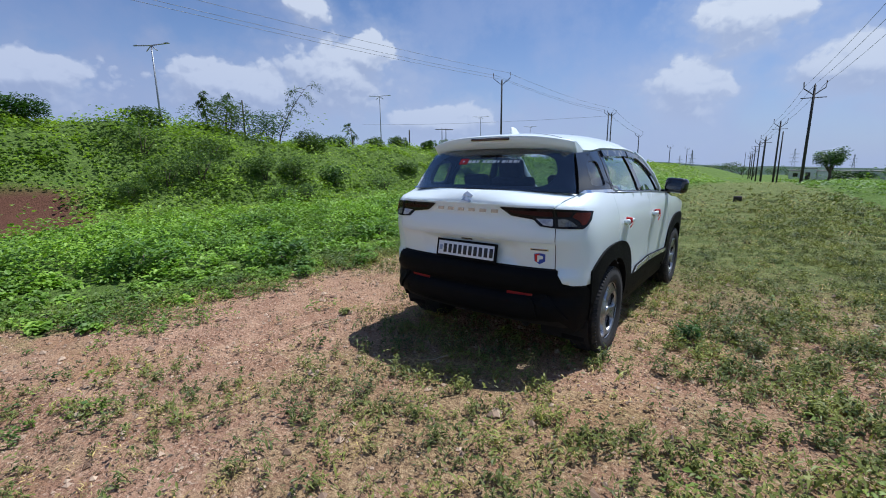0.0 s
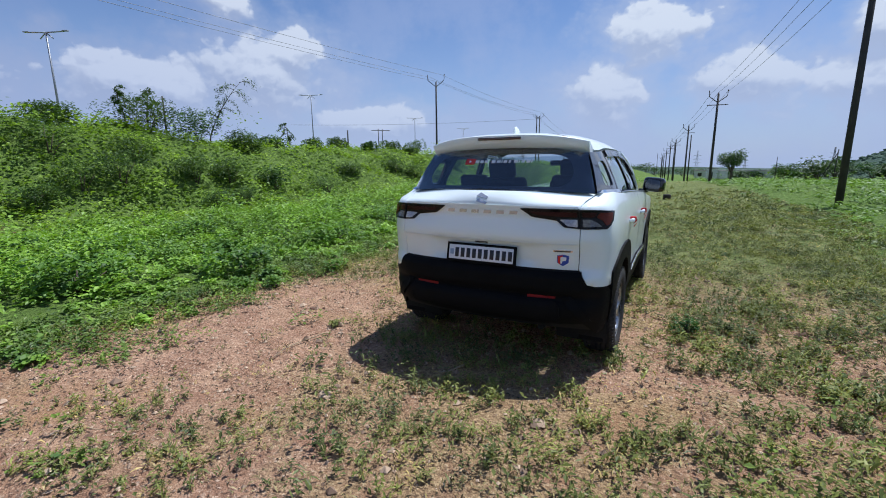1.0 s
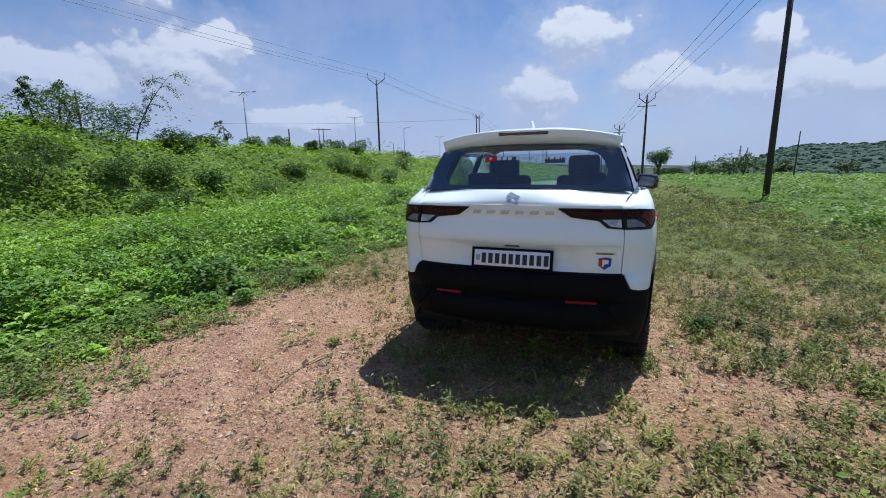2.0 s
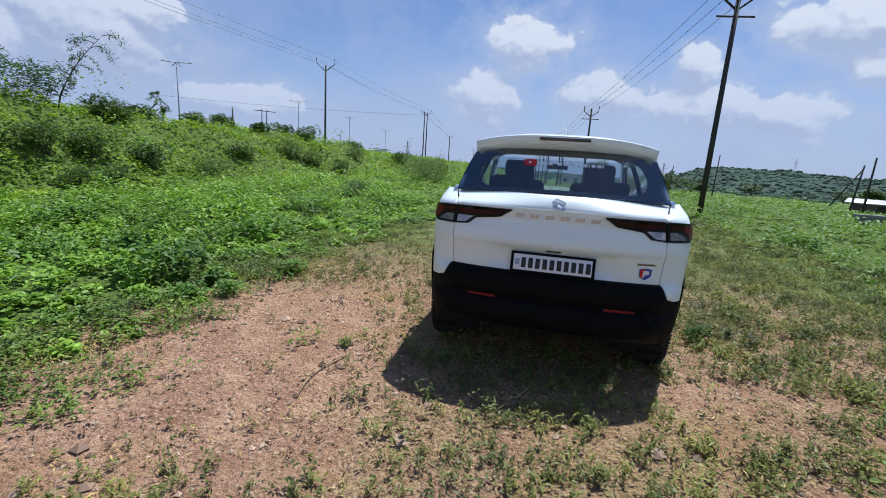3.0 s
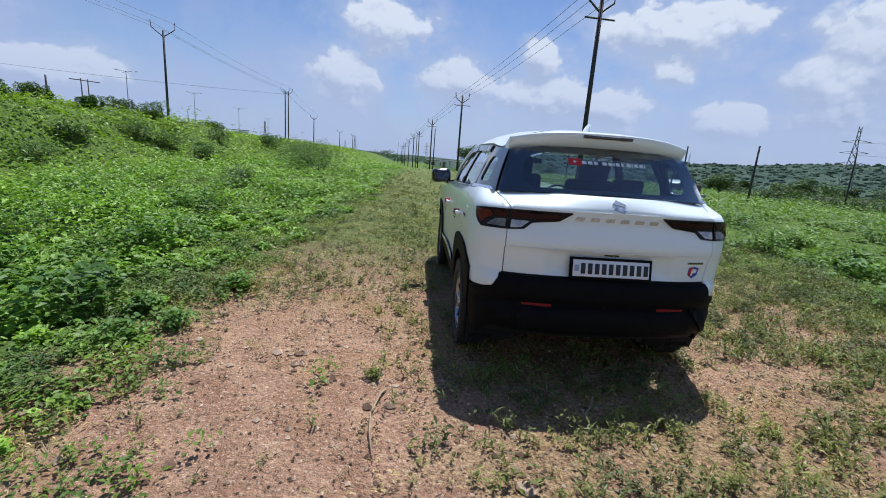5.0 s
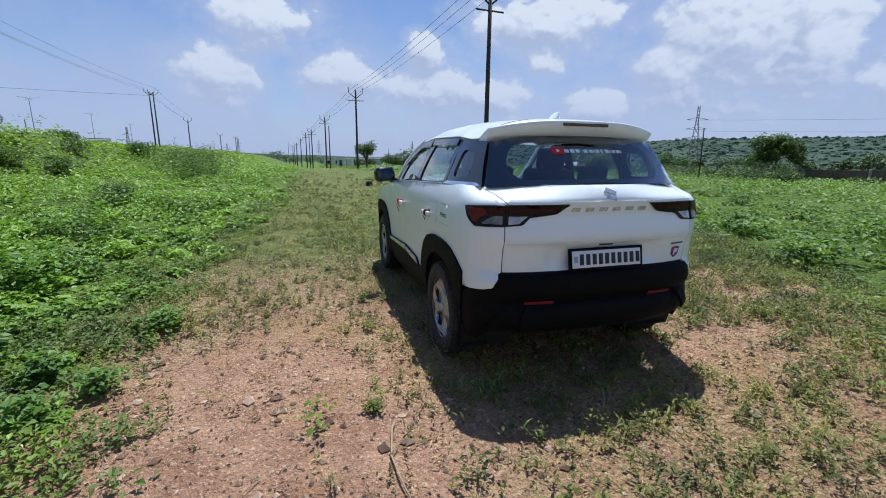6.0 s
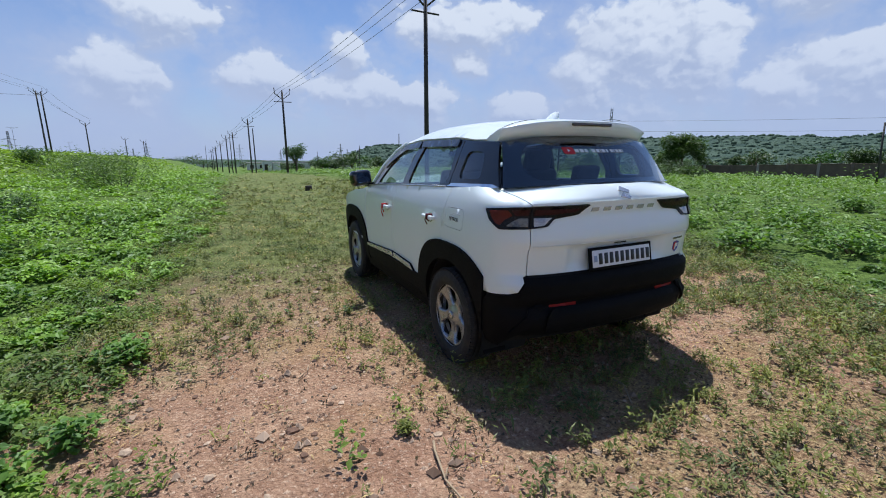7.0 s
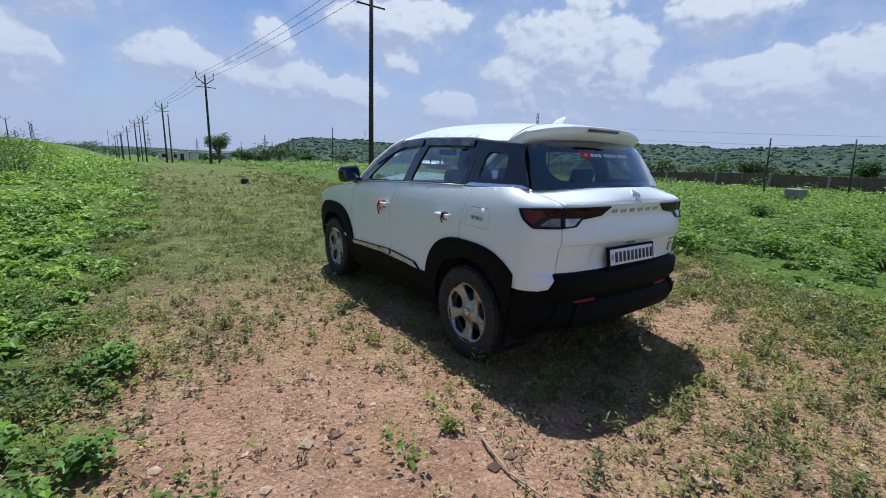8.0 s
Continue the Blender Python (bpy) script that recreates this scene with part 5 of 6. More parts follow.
            part("handle_foot", box_bm((0.030, 0.022, 0.026), (base.x + sign * 0.010, hy - 0.068, hz), 0.006), PAINT, door)
        # mirror: black body, white cap, glass to the rear
        mir = part("door_mirror", box_bm((0.226, 0.124, 0.160), (0, 0, 0), 0.061, 7), GLOSS_BLACK, car, "black door mirror with a white cap")
        mir.matrix_basis = pose(sign * 0.968, 2.585, 1.212, -6, sign * 4, -sign * 14)
        part("mirror_glass", sheet(rounded([(-0.080, -0.050), (0.080, -0.046), (0.076, 0.048), (-0.070, 0.052)], 0.03), lambda u, v: Vector((u, -0.0630 - 0.02 * (u * u + v * v), v)), (), 0, 0.003, 0.05), MIRROR, mir)
        part("mirror_cap", box_bm((0.196, 0.060, 0.118), (0, 0.038, 0.010), 0.029, 6), PAINT, mir, "white cap")
        part("mirror_arm", box_bm((0.10, 0.05, 0.04), (-sign * 0.11, 0.02, -0.075), 0.012, 3), GLOSS_BLACK, mir)
        # mud flaps
        for fy in (AXLE_REAR - 0.385, AXLE_FRONT - 0.395):
            part("mud_flap", box_bm((0.17, 0.012, 0.17), (sign * 0.750, fy, 0.270), 0.005, 2, Matrix.Rotation(radians(-8), 4, "X")), PLASTIC, car, "black mud flap")
        build_wheel(car, AXLE_REAR, sign)
        build_wheel(car, AXLE_FRONT, sign)

    # cabin
    part("cabin_floor", box_bm((1.44, 2.3, 0.06), (0, 1.75, 0.50), 0.02), TRIM, car)
    part("parcel_floor", box_bm((1.20, 0.62, 0.05), (0, 0.62, 0.92), 0.015), TRIM, car, "dark luggage cover")
    part("headlining", sheet([(-0.60, 0.62), (0.60, 0.62), (0.62, 1.98), (-0.62, 1.98)], roof_at, (), -0.035, 0.0, 0.12), PALE_TRIM, car)
    part("dashboard", box_bm((1.46, 0.42, 0.34), (0, 2.58, 0.95), 0.08, 4), TRIM, car)
    tilt = Matrix.Rotation(radians(14), 4, "X")
    for sx in (-0.36, 0.36):
        part("front_seat", box_bm((0.50, 0.50, 0.16), (sx, 1.75, 0.66), 0.06, 4), CLOTH, car)
        part("seat_back", box_bm((0.48, 0.13, 0.66), (sx, 1.46, 1.00), 0.06, 4, tilt), CLOTH, car, "dark seat back")
        part("headrest", box_bm((0.27, 0.10, 0.19), (sx, 1.35, 1.405), 0.045, 4, tilt), CLOTH, car, "dark headrest")
        part("headrest_post", tube([(sx - 0.06, 1.37, 1.27), (sx - 0.06, 1.35, 1.38)], 0.007), SATIN, car)
        part("headrest_post", tube([(sx + 0.06, 1.37, 1.27), (sx + 0.06, 1.35, 1.38)], 0.007), SATIN, car)
    part("rear_seat", box_bm((1.24, 0.48, 0.16), (0, 1.12, 0.68), 0.06, 4), CLOTH, car)
    part("rear_seat_back", box_bm((1.24, 0.14, 0.58), (0, 0.86, 0.96), 0.06, 4, tilt), CLOTH, car)
    for sx in (-0.42, 0.42):
        part("headrest", box_bm((0.25, 0.08, 0.13), (sx, 0.80, 1.30), 0.035, 4, tilt), CLOTH, car)
    ring = lathe([(-0.012, 0.172), (0.0, 0.160), (0.012, 0.172), (0.0, 0.186), (-0.012, 0.172)], 40, "z")
    bmesh.ops.transform(ring, matrix=pose(0.36, 2.22, 1.05, 66, 0, 0), verts=ring.verts)
    part("steering_wheel", ring, TRIM, car, "black steering wheel")
    part("rear_view_mirror", box_bm((0.22, 0.03, 0.06), (0, 2.22, 1.46), 0.012), GLOSS_BLACK, car)
    part("paper", box_bm((0.24, 0.16, 0.004), (0.22, 0.50, 0.955), 0.0), WHITE_FILM, car, "white paper on the luggage cover")
    return car


car = build_car()


# red cloth strips knotted round the door handles
def ribbon(at, sign, length, width, mat, lean):
    ob = thing("ribbon", "red cloth strip knotted round a car door handle", "ribbon", "ribbons on the door handles", at=at)
    bm = bmesh.new()
    for tailn, (dy, ln) in enumerate(((lean, length), (-lean * 0.5, length * 0.62))):
        rows = []
        for i in range(7):
            f = i / 6
            w = width * (1 - 0.25 * f) * (0.55 + 0.45 * ss(0, 0.3, f))
            z = 0.01 - ln * f
            y = dy * f + 0.006 * math.sin(7 * f)
            x = sign * (0.006 + 0.010 * math.sin(4 * f + tailn))
            rows.append([bm.verts.new((x + sign * 0.004 * math.cos(3 * f), y - w / 2, z)), bm.verts.new((x, y + w / 2, z - 0.006))])
        for p, q in zip(rows, rows[1:]):
            bm.faces.new((p[0], p[1], q[1], q[0])).smooth = True
    bmesh.ops.solidify(bm, geom=bm.faces[:], thickness=0.002)
    part("tails", bm, mat, ob)
    part("knot", box_bm((0.050, 0.030, 0.048), (-sign * 0.012, 0, 0.006), 0.012), mat, ob)
    return ob


DARK_RIBBON = surface("dark_red_cloth", (0.10, 0.012, 0.014), 0.8, 0.0, 0.25, 30.0)
for sign in (-1, 1):
    for hy, hz, ln, wd, mat in ((0.955, 1.005, 0.060, 0.018, DARK_RIBBON if sign < 0 else RIBBON), (1.975, 0.980, 0.105 if sign < 0 else 0.085, 0.030, RIBBON)):
        hx = lower(sign * float(as_s([(hy, hz)])[0][0]), hz).x + sign * 0.036
        ribbon((hx, hy, hz), sign, ln, wd, mat, 0.012)

# ---- the distance: hills, trees, poles, wires, walls ----
BARK = surface("bark", (0.10, 0.075, 0.055), 0.9, 0.0, 0.3, 6.0, relief=0.5, relief_scale=40.0)
POLE_STEEL = surface("weathered_pole", (0.045, 0.040, 0.038), 0.7, 0.2, 0.3, 3.0, relief=0.2, relief_scale=50.0)
WIRE = surface("wire", (0.20, 0.20, 0.22), 0.6, 0.4, 0.1, 2.0)
INSULATOR = surface("insulator", (0.14, 0.07, 0.05), 0.3, 0.0, 0.1, 9.0)
PYLON_STEEL = surface("pylon_steel", (0.21, 0.22, 0.24), 0.6, 0.4, 0.15, 3.0)
GALVANISED = surface("galvanised", (0.30, 0.31, 0.33), 0.5, 0.7, 0.15, 3.0)
WHITEWASH = surface("whitewash", (0.62, 0.62, 0.60), 0.85, 0.0, 0.15, 0.9, relief=0.1)
OLD_WALL = surface("weathered_wall", (0.115, 0.088, 0.072), 0.9, 0.0, 0.35, 0.6, relief=0.3, relief_scale=9.0)
BRICK_WALL = surface("brick_wall", (0.26, 0.125, 0.090), 0.9, 0.0, 0.25, 0.9, relief=0.3, relief_scale=12.0)
WALL_POST = surface("wall_post", (0.26, 0.235, 0.21), 0.85, 0.0, 0.2, 2.0)
TIN = surface("tin_sheet", (0.55, 0.56, 0.58), 0.45, 0.5, 0.15, 1.5)
CONCRETE = surface("concrete", (0.22, 0.22, 0.21), 0.9, 0.0, 0.2, 3.0)
DARK_WOOD = surface("dark_wood", (0.035, 0.028, 0.022), 0.85, 0.0, 0.3, 5.0)


def hz(x, y):
    return float(land(np.array([x]), np.array([y]))[0])


def blob_points(count, lobes, seed, thin=0.72):
    """Points in the outer parts of several overlapping lobes (x, y, z, radius)."""
    g = np.random.default_rng(seed)
    w = np.array([l[3] ** 2 for l in lobes])
    pick = g.choice(len(lobes), count, p=w / w.sum())
    L = np.array(lobes)[pick]
    d = g.normal(size=(count, 3))
    d /= np.linalg.norm(d, axis=1, keepdims=True)
    r = g.uniform(thin, 1.06, count)[:, None] * (1 + 0.22 * np.sin(5 * d[:, :1] + 3 * d[:, 1:2]))
    return L[:, :3] + d * r * L[:, 3:4] * np.array([1, 1, 0.85])


def bush(at, wide, tall, label, mat=None, leaves=700, leaf=0.07, seed=1, name="bush", category="bush", group="", width=0.55):
    """A shrub: a few stems and a crown of overlapping leafy lobes."""
    x, y = at
    ob = thing(name, label, category, group, at=(x, y, hz(x, y)))
    g = np.random.default_rng(seed)
    lobes = []
    for k in range(7):
        a = 2 * math.pi * k / 7 + g.uniform(-0.4, 0.4)
        q = g.uniform(0.25, 0.62) * (k > 0)
        lobes.append((q * wide * math.cos(a), q * wide * math.sin(a), tall * g.uniform(0.30, 0.62), wide * g.uniform(0.34, 0.52)))
    lobes = [(a, b, max(c, d * 0.6), min(d, tall * 0.55)) for a, b, c, d in lobes]
    pts = blob_points(leaves, lobes, seed + 1)
    pts = pts[pts[:, 2] > 0.02]
    for k in range(4):
        l = lobes[k]
        part("stem", tube([(l[0] * 0.15, l[1] * 0.15, -0.08), (l[0] * 0.45, l[1] * 0.45, l[2] * 0.45), (l[0] * 0.8, l[1] * 0.8, l[2] * 0.9)], [0.022, 0.015, 0.005], 5), BARK, ob)
    part("foliage", leaf_mesh("foliage", pts, leaf * g.uniform(0.6, 1.3, len(pts)), mat or LEAF_DARK, width, (-0.5, 0.6), math.hypot(x + 0.5, y + 2.2) < 7), None, ob)
    return ob


def tree(at, height, wide, label, mat=None, leaves=1500, leaf=0.25, seed=1, bare=0.3, group="", sink=0.0):
    """A tree: tapered trunk, forked limbs, crown of leafy lobes with gaps."""
    x, y = at
    ob = thing("tree", label, "tree", group, at=(x, y, hz(x, y) - sink))
    g = np.random.default_rng(seed)
    lobes = []
    for k in range(10):
        a = 2 * math.pi * k / 9 + g.uniform(-0.3, 0.3)
        q = (k > 0) * g.uniform(0.3, 0.7) * wide
        lobes.append((q * math.cos(a), q * math.sin(a), height * (bare + (1 - bare) * g.uniform(0.35, 0.78)), wide * g.uniform(0.28, 0.46)))
    wood = tube([(0, 0, -0.15), (0.02 * height, 0, height * bare * 0.6), (0, 0.02 * height, height * 0.6)], [0.045 * height, 0.035 * height, 0.015 * height], 8)
    part("trunk", wood, BARK, ob, "brown trunk")
    for l in lobes[:6]:
        part("limb", tube([(0.015 * height, 0, height * bare * 0.75), (l[0] * 0.5, l[1] * 0.5, (l[2] + height * bare) * 0.5), (l[0], l[1], l[2])], [0.022 * height, 0.014 * height, 0.005 * height], 5), BARK, ob)
    pts = blob_points(leaves, lobes, seed + 3, 0.55)
    part("crown", leaf_mesh("crown", pts, leaf * g.uniform(0.6, 1.35, len(pts)), mat or LEAF_FAR, 0.6, (-0.6, 0.6)), None, ob)
    return ob


def thin_tree(at, height, lean, label, seed):
    """A young thorn tree: one thin leaning stem, drooping feathery twigs."""
    x, y = at
    ob = thing("sapling", label, "tree", at=(x, y, hz(x, y)))
    g = np.random.default_rng(seed)
    line = [Vector((lean[0] * t ** 1.4, lean[1] * t ** 1.4, height * t * (1 - 0.12 * t))) for t in np.linspace(0, 1, 8)]
    line[0].z = -0.1
    part("stem", tube(line, [0.035, 0.032, 0.028, 0.024, 0.020, 0.015, 0.010, 0.005], 6), BARK, ob)
    pts, size = [], []
    for k in range(10):
        t = 0.42 + 0.58 * k / 9
        i = min(6, int(t * 7))
        root = line[i].lerp(line[i + 1], t * 7 - i)
        a = g.uniform(0, 6.28)
        reach = height * g.uniform(0.14, 0.34)
        way = Vector((math.cos(a), math.sin(a), g.uniform(0.2, 0.9))).normalized()
        droop = g.uniform(0.5, 1.1)
        twig = [root + way * reach * s + Vector((g.normal(0, 0.02), g.normal(0, 0.02), -droop * reach * s ** 2.2)) for s in (0, 0.25, 0.5, 0.75, 1.0)]
        part("twig", tube(twig, [0.014, 0.011, 0.008, 0.006, 0.003], 4), BARK, ob)
        full = g.uniform(0.1, 1.0)
        for s in g.uniform(0.3, 1.0, int(110 * full) + 14):
            j = min(3, int(s * 4))
            c = twig[j].lerp(twig[j + 1], s * 4 - j)
            pts.append(c + Vector(g.normal(0, 1, 3)) * (0.020 + 0.045 * full) * height / 2.2)
            size.append(0.105)
    part("crown", leaf_mesh("crown", np.array([tuple(p) for p in pts]), np.array(size) * g.uniform(0.5, 1.4, len(pts)), LEAF_SHRUB, 0.30, (-0.9, 0.9)), None, ob)
    return ob


# bushes and saplings on the bank
for k, (bx, by, bw, bt) in enumerate(((-13.6, 6.4, 0.62, 0.95), (-14.0, 8.0, 0.66, 1.0), (-13.6, 9.8, 0.62, 0.95), (-14.1, 19.2, 0.80, 1.0), (-13.3, 20.1, 0.72, 0.95), (-12.2, 21.6, 0.70, 0.85), (-14.2, 15.3, 0.75, 0.6), (-13.2, 25.5, 0.8, 0.8))):
    bush((bx, by), bw * 1.35, bt * 1.15, "dark green rounded bush on the earth bank", LEAF_DARK if k % 3 == 2 else LEAF_SHRUB, 1500, 0.095, 100 + k, group="dark bushes on the bank")
for k, (bx, by, bw, bt) in enumerate(((-15.0, 3.0, 0.95, 1.1), (-13.8, 4.2, 0.75, 0.95), (-13.6, 3.1, 0.7, 0.8), (-13.2, 1.9, 0.5, 0.5), (-11.8, 5.9, 0.45, 0.6), (-12.3, 7.3, 0.40, 0.55), (-16.8, -2.5, 0.9, 1.0), (-14.8, 5.2, 0.6, 0.6), (-13.3, 12.5, 0.6, 0.6), (-6.7, 12.0, 0.5, 0.5))):
    bush((bx, by), bw * 1.3, bt * 1.4, "feathery mid-green shrub on the earth bank", LEAF_SHRUB, 1700, 0.10, 130 + k, "shrub", "shrub", "feathery shrubs on the bank", 0.22)
for k, (bx, by, bw, bt) in enumerate(((-17.6, 7.2, 1.3, 1.6), (-17.0, 8.8, 1.2, 1.35), (-16.4, 10.6, 0.9, 0.9), (-17.2, 4.0, 0.7, 0.7), (-18.0, 13.6, 1.1, 1.0), (-17.6, 16.2, 1.0, 1.2), (-18.2, 18.8, 1.0, 1.0), (-17.4, 21.0, 0.9, 0.9), (-18.4, 25.0, 1.3, 1.0), (-18.8, 29.0, 1.6, 1.9), (-17.2, 0.5, 0.8, 0.6), (-16.4, 24.5, 0.9, 0.8), (-15.4, 30.0, 1.2, 0.9), (-13.5, 36.0, 1.6, 1.2))):
    bush((bx, by), bw * (1.2 if by < 11 else 0.85), bt * (1.15 if by < 11 else 0.72), "ragged green shrub on top of the bank", LEAF_DARK if k % 3 == 1 else LEAF_SHRUB, 2400, 0.12, 160 + k, "shrub", "shrub", "shrubs along the top of the bank", 0.4)
bush((-6.5, 22.0), 2.1, 1.55, "large spreading green shrub beside the track", LEAF_SHRUB, 3800, 0.10, 190, "shrub", "shrub", width=0.4)
bush((-8.6, 27.0), 2.4, 1.75, "broad green shrub beside the track", LEAF_SHRUB, 3200, 0.11, 191, "shrub", "shrub", width=0.4)
bush((-10.6, 33.0), 2.3, 1.65, "broad green shrub beside the track", LEAF_SHRUB, 2600, 0.12, 192, "shrub", "shrub", width=0.3)
thin_tree((-17.1, 9.4), 3.1, (0.8, 1.2), "thin leaning thorn sapling with feathery leaves", 7)
thin_tree((-18.0, 7.4), 1.9, (-0.5, 0.5), "thin thorn sapling with bare curling twigs", 8)
thin_tree((-17.9, 6.6), 1.6, (0.3, -0.4), "thin thorn sapling with bare curling twigs", 9)
thin_tree((-18.5, 15.2), 1.8, (-0.6, 0.3), "thin thorn sapling with feathery leaves", 10)


# broad-leaved clumps among the weeds on both sides of the track
g_c = np.random.default_rng(41)
spots = [(-6.8, 0.5), (-5.2, 1.6), (-4.6, 3.4), (-6.2, 4.8), (-7.6, 2.6), (-5.6, 6.6), (-8.2, 7.4), (-4.9, -0.6), (-6.4, 10.2), (-4.4, 9.0), (-8.6, 0.2), (-4.0, 1.0), (-7.2, 13.0), (5.0, 1.9), (6.1, 3.9), (5.9, 0.9), (6.0, 5.6), (7.0, 4.6), (7.8, 2.6), (5.8, 8.4), (7.4, 6.6), (9.6, 5.2), (8.6, 9.6), (6.2, -0.4), (8.8, 0.8), (11.2, 8.0), (11.8, 3.2)]
for k, (bx, by) in enumerate(spots):
    bush((bx, by), g_c.uniform(0.40, 0.80), g_c.uniform(0.28, 0.48), "dark broad-leaved weed clump among lighter weeds", LEAF_BROAD, 420, 0.088, 800 + k, "weed_clump", "plant", "broad-leaved weed clumps", 0.7)


for k, (bx, by, bw, bt, mat, lab) in enumerate((
    (1.38, 1.28, 0.15, 0.19, LEAF_DARK, "small dark bluish weed standing on the dry track"),
    (-1.48, 0.03, 0.08, 0.09, LEAF_WEED, "small grey-green weed on bare earth"),
    (-3.46, 1.00, 0.20, 0.24, LEAF_BROAD, "broad-leaved weed clump at the edge of the track"),
    (-3.06, 0.66, 0.15, 0.18, LEAF_BROAD, "small broad-leaved weed at the edge of the track"),
    (-3.00, 1.75, 0.22, 0.20, LEAF_BROAD, "broad-leaved weed clump at the edge of the track"),
    (-3.30, 0.45, 0.20, 0.18, LEAF_BROAD, "broad-leaved weed clump at the edge of the track"))):
    bush((bx, by), bw, bt, lab, mat, 300 if bw > 0.18 else 160, 0.048 if bw > 0.14 else 0.03, 860 + k, "weed_clump", "plant", "weeds at the edge of the track", 0.7 if mat is LEAF_BROAD else 0.4)


# poles and wires
def utility_pole(at, top, label, arms=True, turn=0.0, lean=(0, 0), thick=0.095, group="utility poles", brace=False, reach=0.6, bar=True):
    x, y = at
    z0 = hz(x, y)
    h = top - z0
    ob = thing("utility_pole", label, "utility pole", group, at=(x, y, z0))
    ob.rotation_euler = (radians(lean[0]), radians(lean[1]), radians(turn))
    part("post", tube([(0, 0, -0.25), (0, 0, h * 0.5), (0, 0, h)], [thick, thick * 0.85, thick * 0.7], 8), POLE_STEEL, ob, "dark post")
    if arms:
        for s in (-1, 1):
            part("arm", tube([(0, 0, h - 0.75), (s * reach * 0.95, 0, h - 0.75 + 0.33 * reach / 0.44), (s * reach, 0, h - 0.75 + 0.57 * reach / 0.44)], thick * 0.34, 6), POLE_STEEL, ob, "upswept arm")
            part("insulator", lathe([(-0.06, 0.02), (-0.03, 0.05), (0.0, 0.03), (0.03, 0.05), (0.08, 0.02)], 10, "z"), INSULATOR, ob).location = (s * reach, 0, h - 0.69 + 0.57 * reach / 0.44)
        part("insulator", lathe([(-0.06, 0.02), (-0.03, 0.05), (0.0, 0.03), (0.03, 0.05), (0.08, 0.02)], 10, "z"), INSULATOR, ob).location = (0, 0, h + 0.06)
    if arms and bar:
        part("crossbar", tube([(-reach * 1.15, 0, h - 0.95), (reach * 1.15, 0, h - 0.95)], thick * 0.32, 6), POLE_STEEL, ob, "crossbar")
    if brace:
        part("stay", tube([(0.0, 0, h * 0.92), (-1.5, 0.2, -0.1)], 0.05, 6), POLE_STEEL, ob, "slanting stay")
    return ob


def wire(a, b, sag, group, radius=0.011):
    a, b = Vector(a), Vector(b)
    pts = [a.lerp(b, t) - Vector((0, 0, sag * 4 * t * (1 - t))) for t in np.linspace(0, 1, 13)]
    ob = tagged(new("overhead_wire"), "thin grey overhead wire between poles", "wire", group)
    part("strand", tube(pts, radius, 5), WIRE, ob)


RIGHT_LINE = [((8.9, -14.0), 8.4, 4), ((5.8, 16.04), 8.10, 5), ((3.32, 44.7), 7.30, 5), ((1.23, 69.8), 6.30, 4), ((-0.6, 89.6), 5.25, 3), ((-1.7, 99.6), 4.90, 3), ((-3.0, 118.0), 4.2, 3), ((-4.6, 146.0), 3.4, 3), ((-6.6, 180.0), 2.8, 3)]
for k, (p, top, turn) in enumerate(RIGHT_LINE):
    utility_pole(p, top, "tall dark utility pole with upswept arms in the weeds" if k == 1 else "dark utility pole with upswept arms beside the track", True, turn, thick=0.115 if k == 1 else 0.12, group="poles along the track", reach=0.56 if k == 1 else 0.72)
for (p, ptop, _), (q, qtop, _) in zip(RIGHT_LINE[:5], RIGHT_LINE[1:6]):
    for off, dz in ((-0.60, 0.05), (0.0, 0.12), (0.60, 0.05)):
        wire((p[0] + off, p[1], ptop + dz), (q[0] + off, q[1], qtop + dz), 0.25, "wires along the track", 0.011 if p[1] < 30 else 0.014)
for p, top in (((1.63, 66.7), 4.90), ((-1.0, 99.9), 4.9), ((-4.2, 128.0), 3.2), ((-5.6, 160.0), 2.9), ((-8.6, 190.0), 4.4)):
    utility_pole(p, top, "plain dark pole beside the track", False, thick=0.09, group="plain poles")

LEFT_LINE = [((-42.0, -12.0), 14.6), ((-34.5, 60.4), 14.1), ((-35.2, 117.0), 13.8), ((-34.0, 144.3), 9.3), ((-34.2, 195.0), 6.9), ((-34.2, 235.6), 6.9)]
for k, (p, top) in enumerate(LEFT_LINE):
    utility_pole(p, top, "dark utility pole with upswept arms behind the bank", True, 20, thick=0.17, group="poles behind the bank", reach=1.35 if k < 2 else 1.05, bar=False)
utility_pole((-34.5, 117.3), 13.7, "second post of a double utility pole behind the bank", True, 20, thick=0.17, group="poles behind the bank", reach=1.05, bar=False)
for (p, ptop), (q, qtop) in zip(LEFT_LINE[:3], LEFT_LINE[1:4]):
    for off, dz in ((-1.30, 0.9), (0.0, 0.12), (1.30, 0.9)):
        wire((p[0] + off, p[1] - off * 0.3, ptop + dz), (q[0] + off, q[1] - off * 0.3, qtop + dz), 0.6, "wires behind the bank", 0.020)
wire((-35.2, 117.0, 13.0), (-110.0, 100.0, 14.0), 0.6, "wires behind the bank", 0.03)
for p, top in (((-24.4, 11.8), 5.26), ((-32.6, 42.3), 5.75), ((-32.2, 42.6), 5.7), ((-20.6, 22.6), 3.9), ((-31.8, 60.1), 4.45)):
    short = utility_pole(p, top, "short plain post behind the bank", False, thick=0.06, group="short posts behind the bank")
    if p == (-32.6, 42.3):
        part("tie_bar", tube([(-0.75, -0.4, top - 0.16 - short.location.z), (1.15, 0.85, top - 0.22 - short.location.z)], 0.045, 6), POLE_STEEL, short, "bar tying two posts together")


def lamp_mast(at, top):
    x, y = at
    z0 = hz(x, y)
